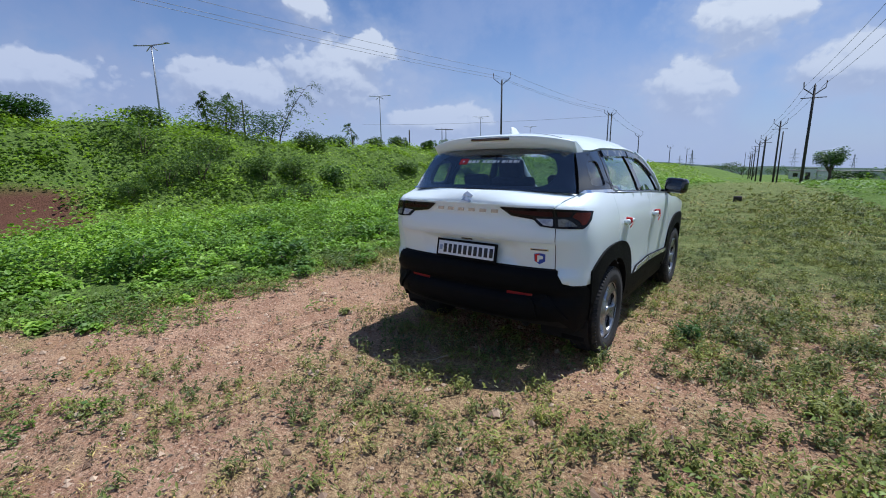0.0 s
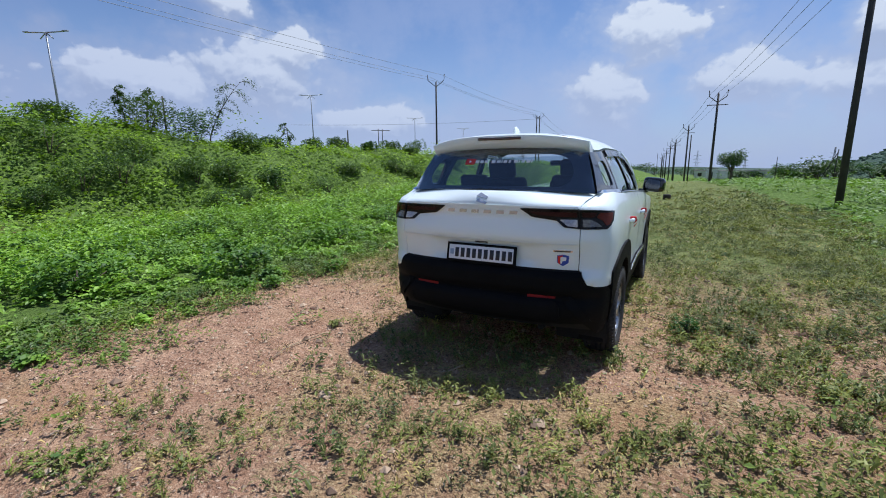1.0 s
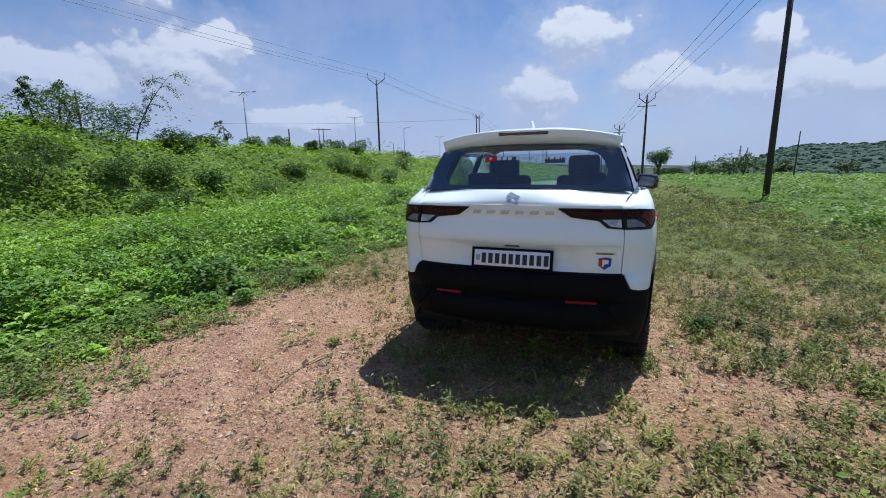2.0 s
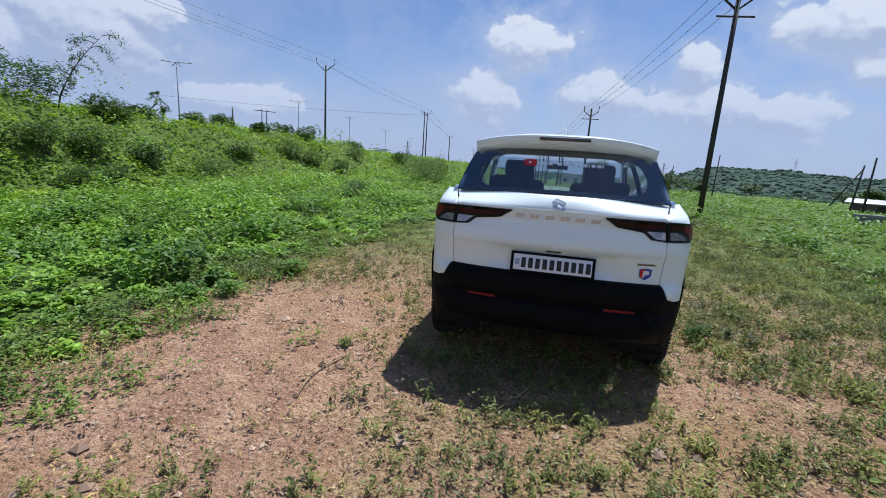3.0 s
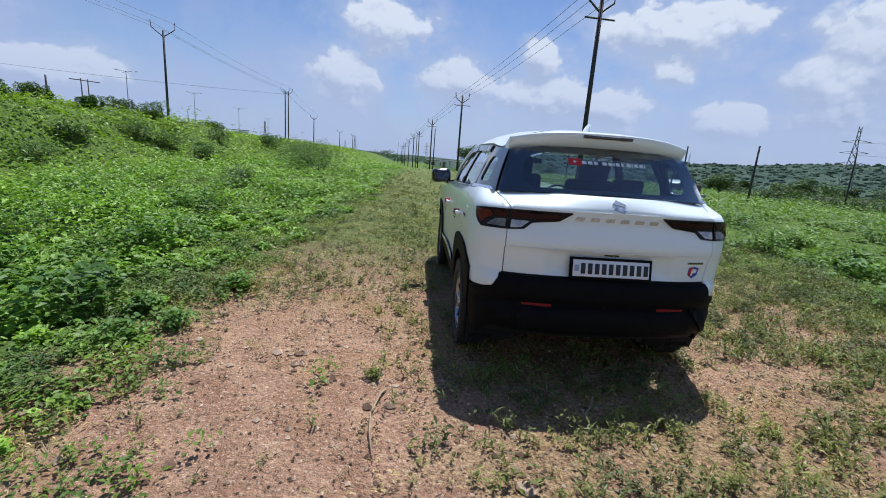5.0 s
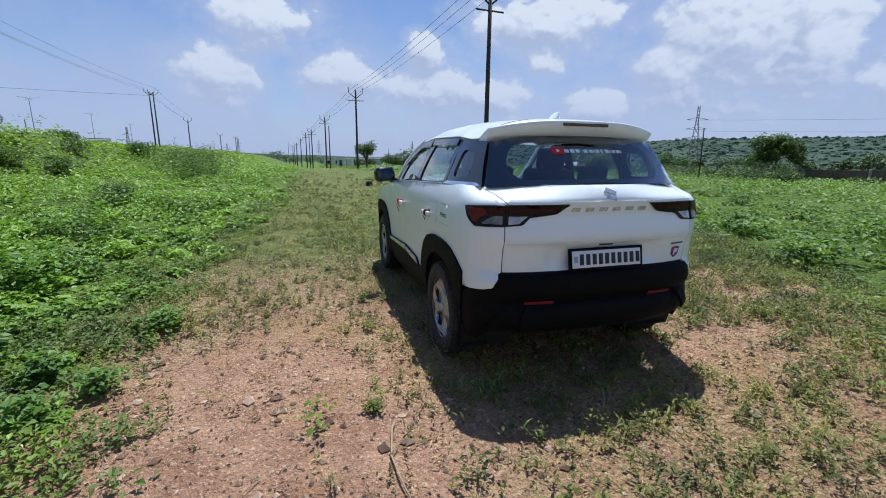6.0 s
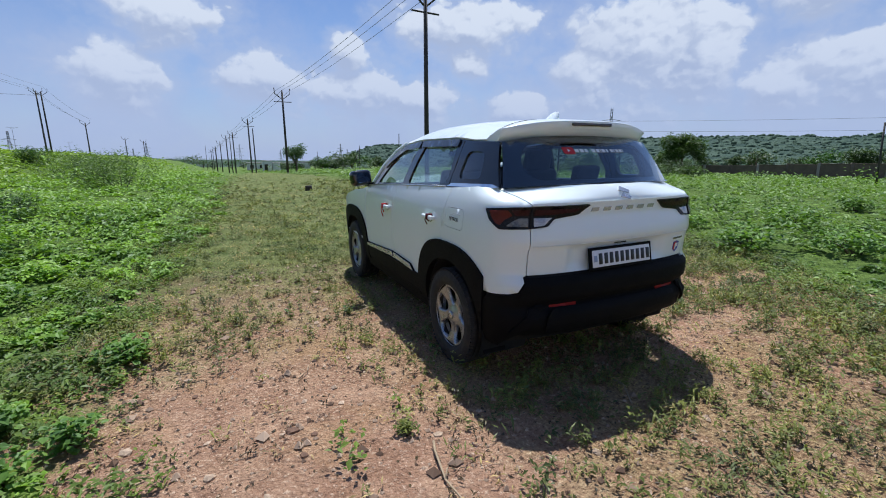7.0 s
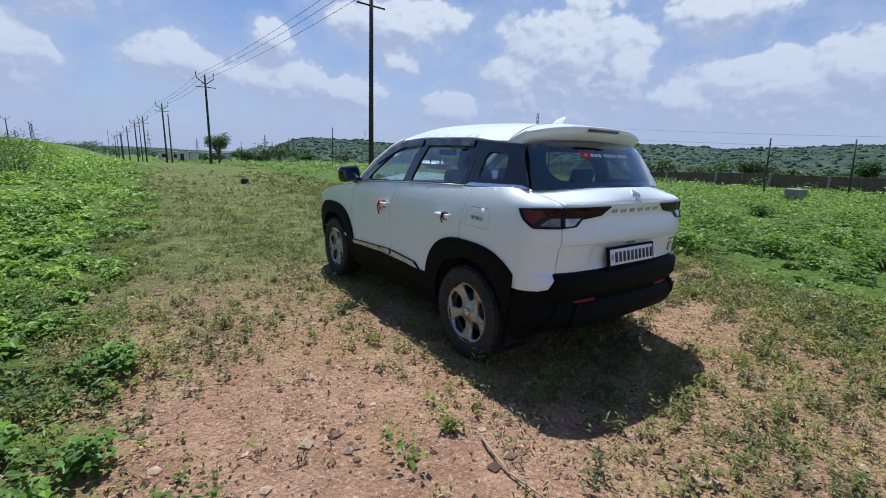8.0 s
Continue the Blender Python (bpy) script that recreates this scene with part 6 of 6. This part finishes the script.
    h = top - z0
    ob = thing("street_lamp", "grey street lamp mast with two arms behind the bank", "street lamp", "lamp masts behind the bank", at=(x, y, z0))
    part("mast", tube([(0, 0, -0.2), (0, 0, h * 0.6), (0, 0, h)], [0.11, 0.085, 0.06], 8), GALVANISED, ob)
    for s in (-1, 1):
        part("arm", tube([(0, 0, h - 0.05), (s * 1.75, 0, h + 0.02)], 0.055, 6), GALVANISED, ob)
        part("strut", tube([(0, 0, h - 0.05), (s * 0.62, 0, h - 0.55)], 0.045, 6), GALVANISED, ob)
        part("lamp_head", box_bm((0.50, 0.22, 0.09), (s * 1.80, 0, h + 0.05), 0.025), GALVANISED, ob)
    ob.rotation_euler = (0, 0, radians(25))


for p, top in (((-48.4, 16.3), 13.0), ((-55.3, 54.1), 13.0), ((-61.2, 96.2), 13.0), ((-65.9, 134.3), 13.0), ((-74.7, 190.0), 13.0), ((-86.8, 264.5), 13.0), ((-85.6, 338.0), 8.3)):
    lamp_mast(p, top)


def pylon(at, top, turn, foot=None):
    x, y = at
    z0 = hz(x, y) if foot is None else foot
    height = top - z0
    ob = thing("lattice_pylon", "tall grey lattice power pylon far off", "pylon", "far lattice pylons", at=(x, y, z0))
    ob.rotation_euler = (0, 0, radians(turn))
    w0, w1 = height * 0.085, height * 0.016
    levels = np.linspace(0, 1, 9) ** 0.85
    corner = lambda k, f: Vector(((1, 1, -1, -1)[k] * (w0 + (w1 - w0) * min(1, f * 1.25)), (1, -1, -1, 1)[k] * (w0 + (w1 - w0) * min(1, f * 1.25)), height * f))
    r = height * 0.0025
    for k in range(4):
        part("leg", tube([corner(k, f) for f in levels], r * 1.5, 4), PYLON_STEEL, ob)
    for a, b in zip(levels[:-1], levels[1:]):
        for k in range(4):
            part("brace", tube([corner(k, a), corner((k + 1) % 4, b)], r, 4), PYLON_STEEL, ob)
            part("brace", tube([corner((k + 1) % 4, a), corner(k, b)], r, 4), PYLON_STEEL, ob)
    for f in (0.50, 0.645, 0.79):
        part("crossarm", tube([(-height * 0.15, 0, height * f), (0, 0, height * (f + 0.03)), (height * 0.15, 0, height * f)], r * 1.4, 4), PYLON_STEEL, ob)
        part("crossarm", tube([(-height * 0.15, 0, height * f), (0, 0, height * (f - 0.01)), (height * 0.15, 0, height * f)], r * 1.2, 4), PYLON_STEEL, ob)


for p, top, turn, foot in (((159.2, 151.0), 21.5, -43, None), ((84.6, 368.0), 9.2, 10, None), ((89.8, 367.0), 4.6, 10, None), ((8.5, 378.0), 8.8, 0, None), ((38.2, 376.0), 4.3, 10, None), ((-59.6, 374.0), 5.0, 20, None), ((-51.7, 375.0), 9.2, 30, None), ((-95.0, 284.0), 12.3, 40, None), ((311.0, 668.0), 31.4, 20, 13.0), ((398.0, 621.0), 26.0, 30, 8.5)):
    pylon(p, top, turn, foot)
for dz in (0.7, 5.2):
    wire((159.2, 151.0, 10.5 + dz), (330, -60, 11.0 + dz), 2.0, "far power lines", 0.045)

# plain posts across the right-hand field
for p, top, lean, brace in (((22.0, 35.9), 3.0, (0, 4), True), ((20.6, 32.1), 3.36, (0, 0.4), False), ((20.7, 24.7), 3.33, (0.3, 0), False), ((35.1, 31.8), 3.85, (-1, -1), False), ((37.5, 11.9), 3.42, (-2.6, -0.8), False), ((44.2, 8.3), 3.65, (-3.5, -1), False), ((18.5, 73.0), 2.75, (0, 2), True), ((17.75, 51.6), 3.87, (0, 1), False), ((15.5, 95.0), 1.9, (0, 0), False)):
    utility_pole(p, top, "plain dark post standing in the green field", False, 0, lean, 0.075, "posts in the field", brace)


# compound wall across the field
def compound_wall():
    a, b = Vector((50.0, 50.0)), Vector((82.0, -14.0))
    n = 24
    for k in range(n):
        p, q = a.lerp(b, k / n), a.lerp(b, (k + 1) / n)
        red = k > 17
        mid = (p + q) / 2
        z = hz(mid.x, mid.y)
        away_az = math.degrees(math.atan2(mid.x + 2.77, mid.y + 1.63))
        top = 1.46 + math.hypot(mid.x + 2.77, mid.y + 1.63) * float(np.interp(away_az, [50, 61, 69, 80], [-0.0265, -0.0240, -0.0187, -0.0164]))
        h = top - z + 0.3
        ob = thing("wall_bay", "bay of red brick compound wall" if red else "bay of dark weathered compound wall", "wall", "bays of the compound wall", at=(mid.x, mid.y, z - 0.3))
        ob.rotation_euler = (0, 0, math.atan2(q.y - p.y, q.x - p.x))
        length = (q - p).length
        part("panel", box_bm((length - 0.25, 0.22, h), (0, 0, h / 2), 0.0), BRICK_WALL if red else OLD_WALL, ob)
        part("coping", box_bm((length - 0.25, 0.30, 0.08), (0, 0, h + 0.04), 0.01, 1), BRICK_WALL if red else OLD_WALL, ob)
        part("post", box_bm((0.28, 0.34, h + 0.12), (-length / 2, 0, (h + 0.12) / 2), 0.01, 1), WALL_POST if red or k % 2 else OLD_WALL, ob)


compound_wall()


def cabin():
    x, y = 7.2, 110.0
    ob = thing("white_cabin", "small whitewashed cabin beside the track", "building", at=(x, y, hz(x, y) - 0.1))
    ob.scale = (1.32, 1.32, 1.5)
    part("wall", box_bm((1.5, 2.0, 1.75), (-0.55, 0, 0.87), 0.01, 1), WHITEWASH, ob)
    part("wall", box_bm((1.3, 1.8, 1.45), (0.95, 0.1, 0.72), 0.01, 1), WHITEWASH, ob)
    part("roof", box_bm((1.7, 2.2, 0.10), (-0.55, 0, 1.80), 0.01, 1), CONCRETE, ob)
    part("roof", box_bm((1.45, 2.0, 0.08), (0.98, 0.1, 1.49), 0.01, 1), CONCRETE, ob)
    part("door", box_bm((0.55, 0.04, 1.25), (-0.75, -1.005, 0.66), 0.0), DARK_WOOD, ob)


def long_building(x, y, length, h, turn, deep=6.0):
    ob = thing("long_building", "long low white building far off" if length > 4 else "small pale building behind the bank", "building", "far buildings", at=(x, y, hz(x, y) - 0.1))
    ob.rotation_euler = (0, 0, radians(turn))
    part("wall", box_bm((length, deep, h), (0, 0, h / 2), 0.0), WHITEWASH, ob)
    part("roof", box_bm((length + 0.08 * deep, deep * 1.08, 0.25 * min(1, deep / 4)), (0, 0, h + 0.12), 0.02, 1), CONCRETE, ob)
    for k in range(int(length / 3)):
        part("window", box_bm((1.1, 0.06, 1.1), (-length / 2 + 1.5 + 3 * k, -deep / 2 - 0.01, h * 0.55), 0.0), DARK_WOOD, ob)


cabin()
long_building(14.0, 158.0, 20, 2.3, -3)
long_building(35.0, 160.0, 12, 2.1, -8)
long_building(-22.2, 52.8, 1.7, 1.05, 15, 1.4)


def shack():
    x, y = 29.5, 46.5
    ob = thing("field_shack", "low dark shack with a pale tin sheet roof", "shed", at=(x, y, hz(x, y) - 0.1))
    ob.rotation_euler = (0, 0, radians(-35))
    part("wall", box_bm((3.4, 2.0, 1.0), (0.6, 0, 0.50), 0.02, 1), OLD_WALL, ob)
    part("roof", box_bm((3.0, 2.4, 0.06), (-0.2, 0, 1.16), 0.01, 1, Matrix.Rotation(radians(8), 4, "X")), TIN, ob, "pale tin sheets")
    # no hole: a dark slab stands in for the shaded inside
    part("painted_opening", box_bm((1.0, 0.05, 0.8), (1.2, -1.01, 0.42), 0.0), DARK_WOOD, ob)


shack()
for k, (x, y, s) in enumerate(((24.0, 6.0, (1.25, 0.6, 0.42)), (12.9, 18.6, (1.0, 0.4, 0.16)))):
    ob = thing("concrete_block", "weathered grey concrete block lying in the weeds", "block", at=(x, y, hz(x, y)))
    part("slab", box_bm(s, (0, 0, s[2] / 2 + 0.22), 0.03, 2), CONCRETE, ob)
    part("footing", box_bm((s[0] * 0.8, s[1] * 0.8, 0.26), (0, 0, 0.10), 0.02, 1), CONCRETE, ob)
ob = thing("stump", "small dark stump on the grassy track", "stump", at=(0.72, 16.5, hz(0.72, 16.5)))
part("wood", lathe([(-0.05, 0.0), (-0.05, 0.15), (0.12, 0.135), (0.20, 0.14), (0.215, 0.10), (0.19, 0.0)], 14, "z"), DARK_WOOD, ob)

# trees
tree((5.9, 57.7), 3.7, 1.9, "small bushy tree beside the track", LEAF_DARK, 2600, 0.22, 301, 0.40)
tree((54.8, 38.8), 6.4, 3.3, "broad dark green tree by the compound wall", LEAF_SHRUB, 10000, 0.29, 302, 0.05, sink=0.5)
tree((18.5, 105.8), 3.4, 2.7, "round dark tree in the far field", LEAF_DARK, 2600, 0.26, 303, 0.2)
tree((36.0, 48.5), 2.5, 2.2, "broad green tree behind the shack", LEAF_SHRUB, 4500, 0.19, 304, 0.10)
tree((32.4, 50.5), 2.7, 1.2, "small green tree behind the shack", LEAF_SHRUB, 2200, 0.19, 314, 0.2)
tree((45.6, 47.5), 3.3, 1.9, "dark tree at the edge of the field", LEAF_DARK, 4500, 0.20, 305, 0.15)
tree((43.6, 48.0), 2.2, 1.6, "low green tree at the edge of the field", LEAF_SHRUB, 2600, 0.20, 315, 0.15)
tree((75.0, 13.5), 4.2, 2.4, "dark tree by the compound wall", LEAF_DARK, 3600, 0.26, 306, 0.2)
tree((68.0, 24.0), 3.6, 3.0, "pale green tree behind the compound wall", LEAF_FAR, 4000, 0.28, 307, 0.15)
g_h = np.random.default_rng(23)
for k in range(15):
    a = radians(37.5 + 17.0 * (k + g_h.uniform(-0.3, 0.3)) / 14)
    d = g_h.uniform(52, 60)
    bush((-1 + d * math.sin(a), -2.5 + d * math.cos(a)), g_h.uniform(1.3, 2.2), g_h.uniform(1.0, 1.8), "low dark green bush in the hedge across the field", LEAF_SHRUB if k % 3 else LEAF_FAR, 800, 0.20, 700 + k, group="hedge across the field")
bush((52.0, 37.0), 3.2, 1.9, "low spreading acacia in front of the compound wall", LEAF_FAR, 3000, 0.18, 720, "shrub", "shrub")
g_t = np.random.default_rng(5)
for k in range(48):
    a = radians(g_t.uniform(13, 100))
    d = g_t.uniform(95, 230)
    tree((-2 + d * math.sin(a), -2 + d * math.cos(a)), g_t.uniform(3.4, 6.4), g_t.uniform(2.4, 5.0), "far round-crowned tree beyond the field", LEAF_FAR if k % 3 else LEAF_DARK, 700, 0.65, 400 + k, 0.12, "far trees", 0.4)


for k, (a, d, h) in enumerate(((-5.6, 245, 3.6), (-4.4, 250, 4.6), (-3.5, 240, 5.0), (-2.6, 235, 4.8), (-1.5, 230, 4.2), (0.3, 228, 4.6), (1.6, 236, 4.0), (5.2, 150, 2.9), (6.1, 146, 2.5), (7.4, 158, 3.1), (9.6, 150, 3.4), (10.6, 155, 2.6), (12.0, 140, 2.8))):
    tree((-1 + d * math.sin(radians(a)), -2 + d * math.cos(radians(a))), h, h * 0.95, "far dark tree at the end of the track", LEAF_DARK if k % 2 else LEAF_FAR, 500, 0.60, 480 + k, 0.12, "far trees", 0.4)


# hills along the horizon
def build_hills():
    az_at = [-30, -20, -11, -8, -4, 0, 5.2, 9, 11.6, 13.3, 14.3, 16, 18, 20, 22, 24.7, 29, 33, 38, 42.5, 44.6, 47, 60, 62, 64.5, 67, 70, 73, 75.6, 77.6, 80, 95, 115, 140]
    el_at = [0.2, 0.0, -0.2, -0.4, -0.85, -0.8, -0.98, -1.05, -1.15, -0.7, -0.2, 0.56, 1.02, 1.06, 0.92, 1.0, 0.66, 0.63, 0.87, 1.29, 1.46, 1.53, 1.68, 1.73, 1.5, 1.28, 1.54, 1.72, 1.95, 2.09, 2.08, 1.8, 0.8, -0.2]
    az = np.linspace(-30, 140, 260)
    rr = np.concatenate([np.linspace(300, 760, 26), np.linspace(800, 1500, 10)])
    A, R = np.meshgrid(az, rr)
    x, y = -2 + R * np.sin(np.radians(A)), -2 + R * np.cos(np.radians(A))
    base = land(x, y)
    crest = 1.5 + 760 * np.tan(np.radians(np.interp(A, az_at, el_at)))
    up = sstep(300, 760, R) * (1 - 0.6 * sstep(800, 1500, R))
    z = base - 0.5 + np.maximum(0, crest - (base - 0.5)) * up + up * 5.0 * (fnoise(x, y, 90, 91) - 0.5)
    verts = np.stack([x, y, z], -1).reshape(-1, 3)
    n = len(az)
    i, j = np.meshgrid(np.arange(len(rr) - 1), np.arange(n - 1), indexing="ij")
    a = i * n + j
    faces = np.stack([a, a + n, a + n + 1, a + 1], -1).reshape(-1, 4)
    m, nn = material("hazy_scrub_hill")
    pos = nn.add("ShaderNodeNewGeometry").outputs["Position"]
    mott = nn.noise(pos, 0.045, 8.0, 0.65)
    # bluish greens: distance haze is painted into the hill colour
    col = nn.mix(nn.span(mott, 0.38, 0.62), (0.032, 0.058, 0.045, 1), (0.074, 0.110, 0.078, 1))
    finish(nn, nn.add("ShaderNodeBsdfPrincipled", {"Base Color": col, "Roughness": 0.95, "Specular IOR Level": 0.1, "Normal": bump(nn, mott, 0.9, 6.0)}).outputs[0])
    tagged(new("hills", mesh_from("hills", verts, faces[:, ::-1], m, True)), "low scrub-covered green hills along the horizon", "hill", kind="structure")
    g = np.random.default_rng(17)
    k = 7500
    pa, pr = g.uniform(12, 125, k), np.where(g.uniform(0, 1, k) < 0.22, g.uniform(140, 360, k), g.uniform(340, 775, k))
    px, py = -2 + pr * np.sin(np.radians(pa)), -2 + pr * np.cos(np.radians(pa))
    b = land(px, py)
    c = 1.5 + 760 * np.tan(np.radians(np.interp(pa, az_at, el_at)))
    u = sstep(300, 760, pr)
    pz = b - 0.5 + np.maximum(0, c - b + 0.5) * u + u * 5.0 * (fnoise(px, py, 90, 91) - 0.5)
    # every shrub an uneven dome: a foot ring, a wider ring and a crown point
    w = g.lognormal(0.45, 0.42, k).clip(0.8, 4.2) * (0.55 + 0.45 * sstep(150, 500, pr))
    t = 2 * np.pi * np.arange(5) / 5 + g.uniform(0, 6.28, (k, 1))
    foot, belly = w[:, None] * g.uniform(0.6, 1.0, (k, 5)), w[:, None] * g.uniform(0.7, 1.15, (k, 5))
    tall = w * g.uniform(0.55, 1.0, k)
    ring = lambda q, z: np.stack([px[:, None] + q * np.cos(t), py[:, None] + q * np.sin(t), pz[:, None] + z + 0 * q], -1)
    top = np.stack([px + w * g.normal(0, 0.2, k), py + w * g.normal(0, 0.2, k), pz + tall], -1)[:, None]
    v = np.concatenate([ring(foot, -0.6), ring(belly, tall[:, None] * g.uniform(0.4, 0.75, (k, 5))), top], 1).reshape(-1, 3)
    f = [q for e in range(5) for q in ((e, (e + 1) % 5, 5 + (e + 1) % 5), (e, 5 + (e + 1) % 5, 5 + e), (5 + e, 5 + (e + 1) % 5, 10))]
    faces = (np.array(f)[None] + 11 * np.arange(k)[:, None, None]).reshape(-1, 3)
    m, nn = material("hazy_hill_shrub")
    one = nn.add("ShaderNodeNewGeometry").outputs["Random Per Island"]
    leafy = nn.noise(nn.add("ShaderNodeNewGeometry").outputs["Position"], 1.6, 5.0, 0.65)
    # the shrubs' greens carry the same painted haze, shifted towards blue
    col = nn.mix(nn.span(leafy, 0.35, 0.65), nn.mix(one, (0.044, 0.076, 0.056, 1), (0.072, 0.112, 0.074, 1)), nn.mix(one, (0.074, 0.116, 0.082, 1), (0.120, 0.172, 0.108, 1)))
    finish(nn, nn.add("ShaderNodeBsdfPrincipled", {"Base Color": col, "Roughness": 0.9, "Specular IOR Level": 0.1, "Normal": bump(nn, leafy, 1.0, 0.6)}).outputs[0])
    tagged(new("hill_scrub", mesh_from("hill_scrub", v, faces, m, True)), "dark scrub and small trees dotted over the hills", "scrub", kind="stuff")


build_hills()


# ---- loose stones and sticks on the track ----
STONE = surface("tan_stone", (0.40, 0.29, 0.20), 0.9, 0.0, 0.30, 16.0, relief=0.5, relief_scale=90.0)
GREY_STONE = surface("dark_clod", (0.15, 0.085, 0.055), 0.95, 0.0, 0.30, 16.0, relief=0.6, relief_scale=90.0)
STICK = surface("dead_wood", (0.36, 0.27, 0.17), 0.85, 0.0, 0.25, 30.0, relief=0.4, relief_scale=140.0)


def stone(at, size, flat, mat, seed):
    g = np.random.default_rng(seed)
    bm = bmesh.new()
    bmesh.ops.create_icosphere(bm, subdivisions=1, radius=1.0)
    long = g.uniform(0.9, 1.6)
    for v in bm.verts:
        k = g.uniform(0.72, 1.12)
        v.co = Vector((v.co.x * k * long * size, v.co.y * k * size, v.co.z * k * flat * size))
    x, y = at
    me = bpy.data.meshes.new("stone")
    bm.to_mesh(me)
    bm.free()
    me.materials.append(mat)
    ob = tagged(new("stone", me), "flat tan stone lying on the dry earth" if mat is STONE else "dark clod of dry earth on the track", "stone", "loose stones on the track")
    ob.matrix_world = pose(x, y, hz(x, y) + flat * size * 0.35, g.uniform(-8, 8), g.uniform(-8, 8), g.uniform(0, 360))


seen = [(-0.69, -0.93, 0.050, STONE), (-2.19, -0.68, 0.020, STONE), (-2.20, -0.14, 0.016, STONE), (-2.43, 0.09, 0.032, STONE), (-0.66, -0.53, 0.030, STONE), (-2.55, -0.12, 0.030, GREY_STONE), (-1.75, -0.04, 0.026, GREY_STONE), (-2.04, 0.31, 0.034, GREY_STONE), (-2.33, -0.82, 0.030, GREY_STONE), (-1.51, 0.80, 0.024, GREY_STONE), (-2.82, 0.50, 0.036, STONE), (-2.01, 0.08, 0.026, GREY_STONE)]
for k, (sx, sy, size, mat) in enumerate(seen):
    stone((sx, sy), size, 0.42, mat, 300 + k)
spots = np.random.default_rng(77)
count = 0
while count < 130:
    sx, sy = spots.uniform(-3.3, 3.4), spots.uniform(-2.4, 4.5)
    size = float(np.exp(spots.normal(math.log(0.020), 0.4)))
    shade = spots.uniform()
    if abs(sx) < 0.95 and sy > -0.1 or size > 0.05:
        continue
    stone((sx, sy), size if shade < 0.65 else size * 0.7, 0.38, STONE if shade < 0.65 else GREY_STONE, 400 + count)
    count += 1


def stick(points, radius, fork=None):
    x, y = points[0]
    ob = thing("stick", "thin dry bent stick lying on the earth", "stick", "dry sticks on the track", at=(x, y, hz(x, y)))
    line = [Vector((px - x, py - y, hz(px, py) - hz(x, y) + radius + 0.010 + 0.012 * (k % 2))) for k, (px, py) in enumerate(points)]
    part("shaft", tube(line, [radius * (1 - 0.5 * k / (len(line) - 1)) for k in range(len(line))], 6), STICK, ob)
    if fork:
        mid = line[len(line) // 2]
        part("twig", tube([mid, mid + Vector((fork[0] * 0.5, fork[1] * 0.5, 0.020)), mid + Vector((fork[0], fork[1], 0.004))], [radius * 0.7, radius * 0.5, radius * 0.25], 5), STICK, ob)


stick([(-1.39, -0.12), (-1.42, -0.20), (-1.46, -0.40), (-1.45, -0.58), (-1.42, -0.75)], 0.0075, (0.05, 0.07))
stick([(-0.05, -0.06), (-0.06, -0.16), (-0.13, -0.27), (-0.18, -0.33)], 0.007)
stick([(-1.02, 1.92), (-1.12, 1.96), (-1.24, 1.93)], 0.010, (-0.05, 0.06))
for k in range(26):
    g = np.random.default_rng(600 + k)
    sx, sy = g.uniform(-3.0, 3.0), g.uniform(-1.9, 3.0)
    a, ln = g.uniform(0, 6.28), g.uniform(0.08, 0.22)
    if abs(sx) < 1.0 and sy > -0.1:
        sx += 2.0 if sx > 0 else -1.4
    bend = g.uniform(-0.4, 0.4)
    stick([(sx, sy), (sx + 0.5 * ln * math.cos(a), sy + 0.5 * ln * math.sin(a)), (sx + ln * math.cos(a + bend), sy + ln * math.sin(a + bend))], float(g.uniform(0.0028, 0.005)), (0.03, 0.04) if k % 3 == 0 else None)
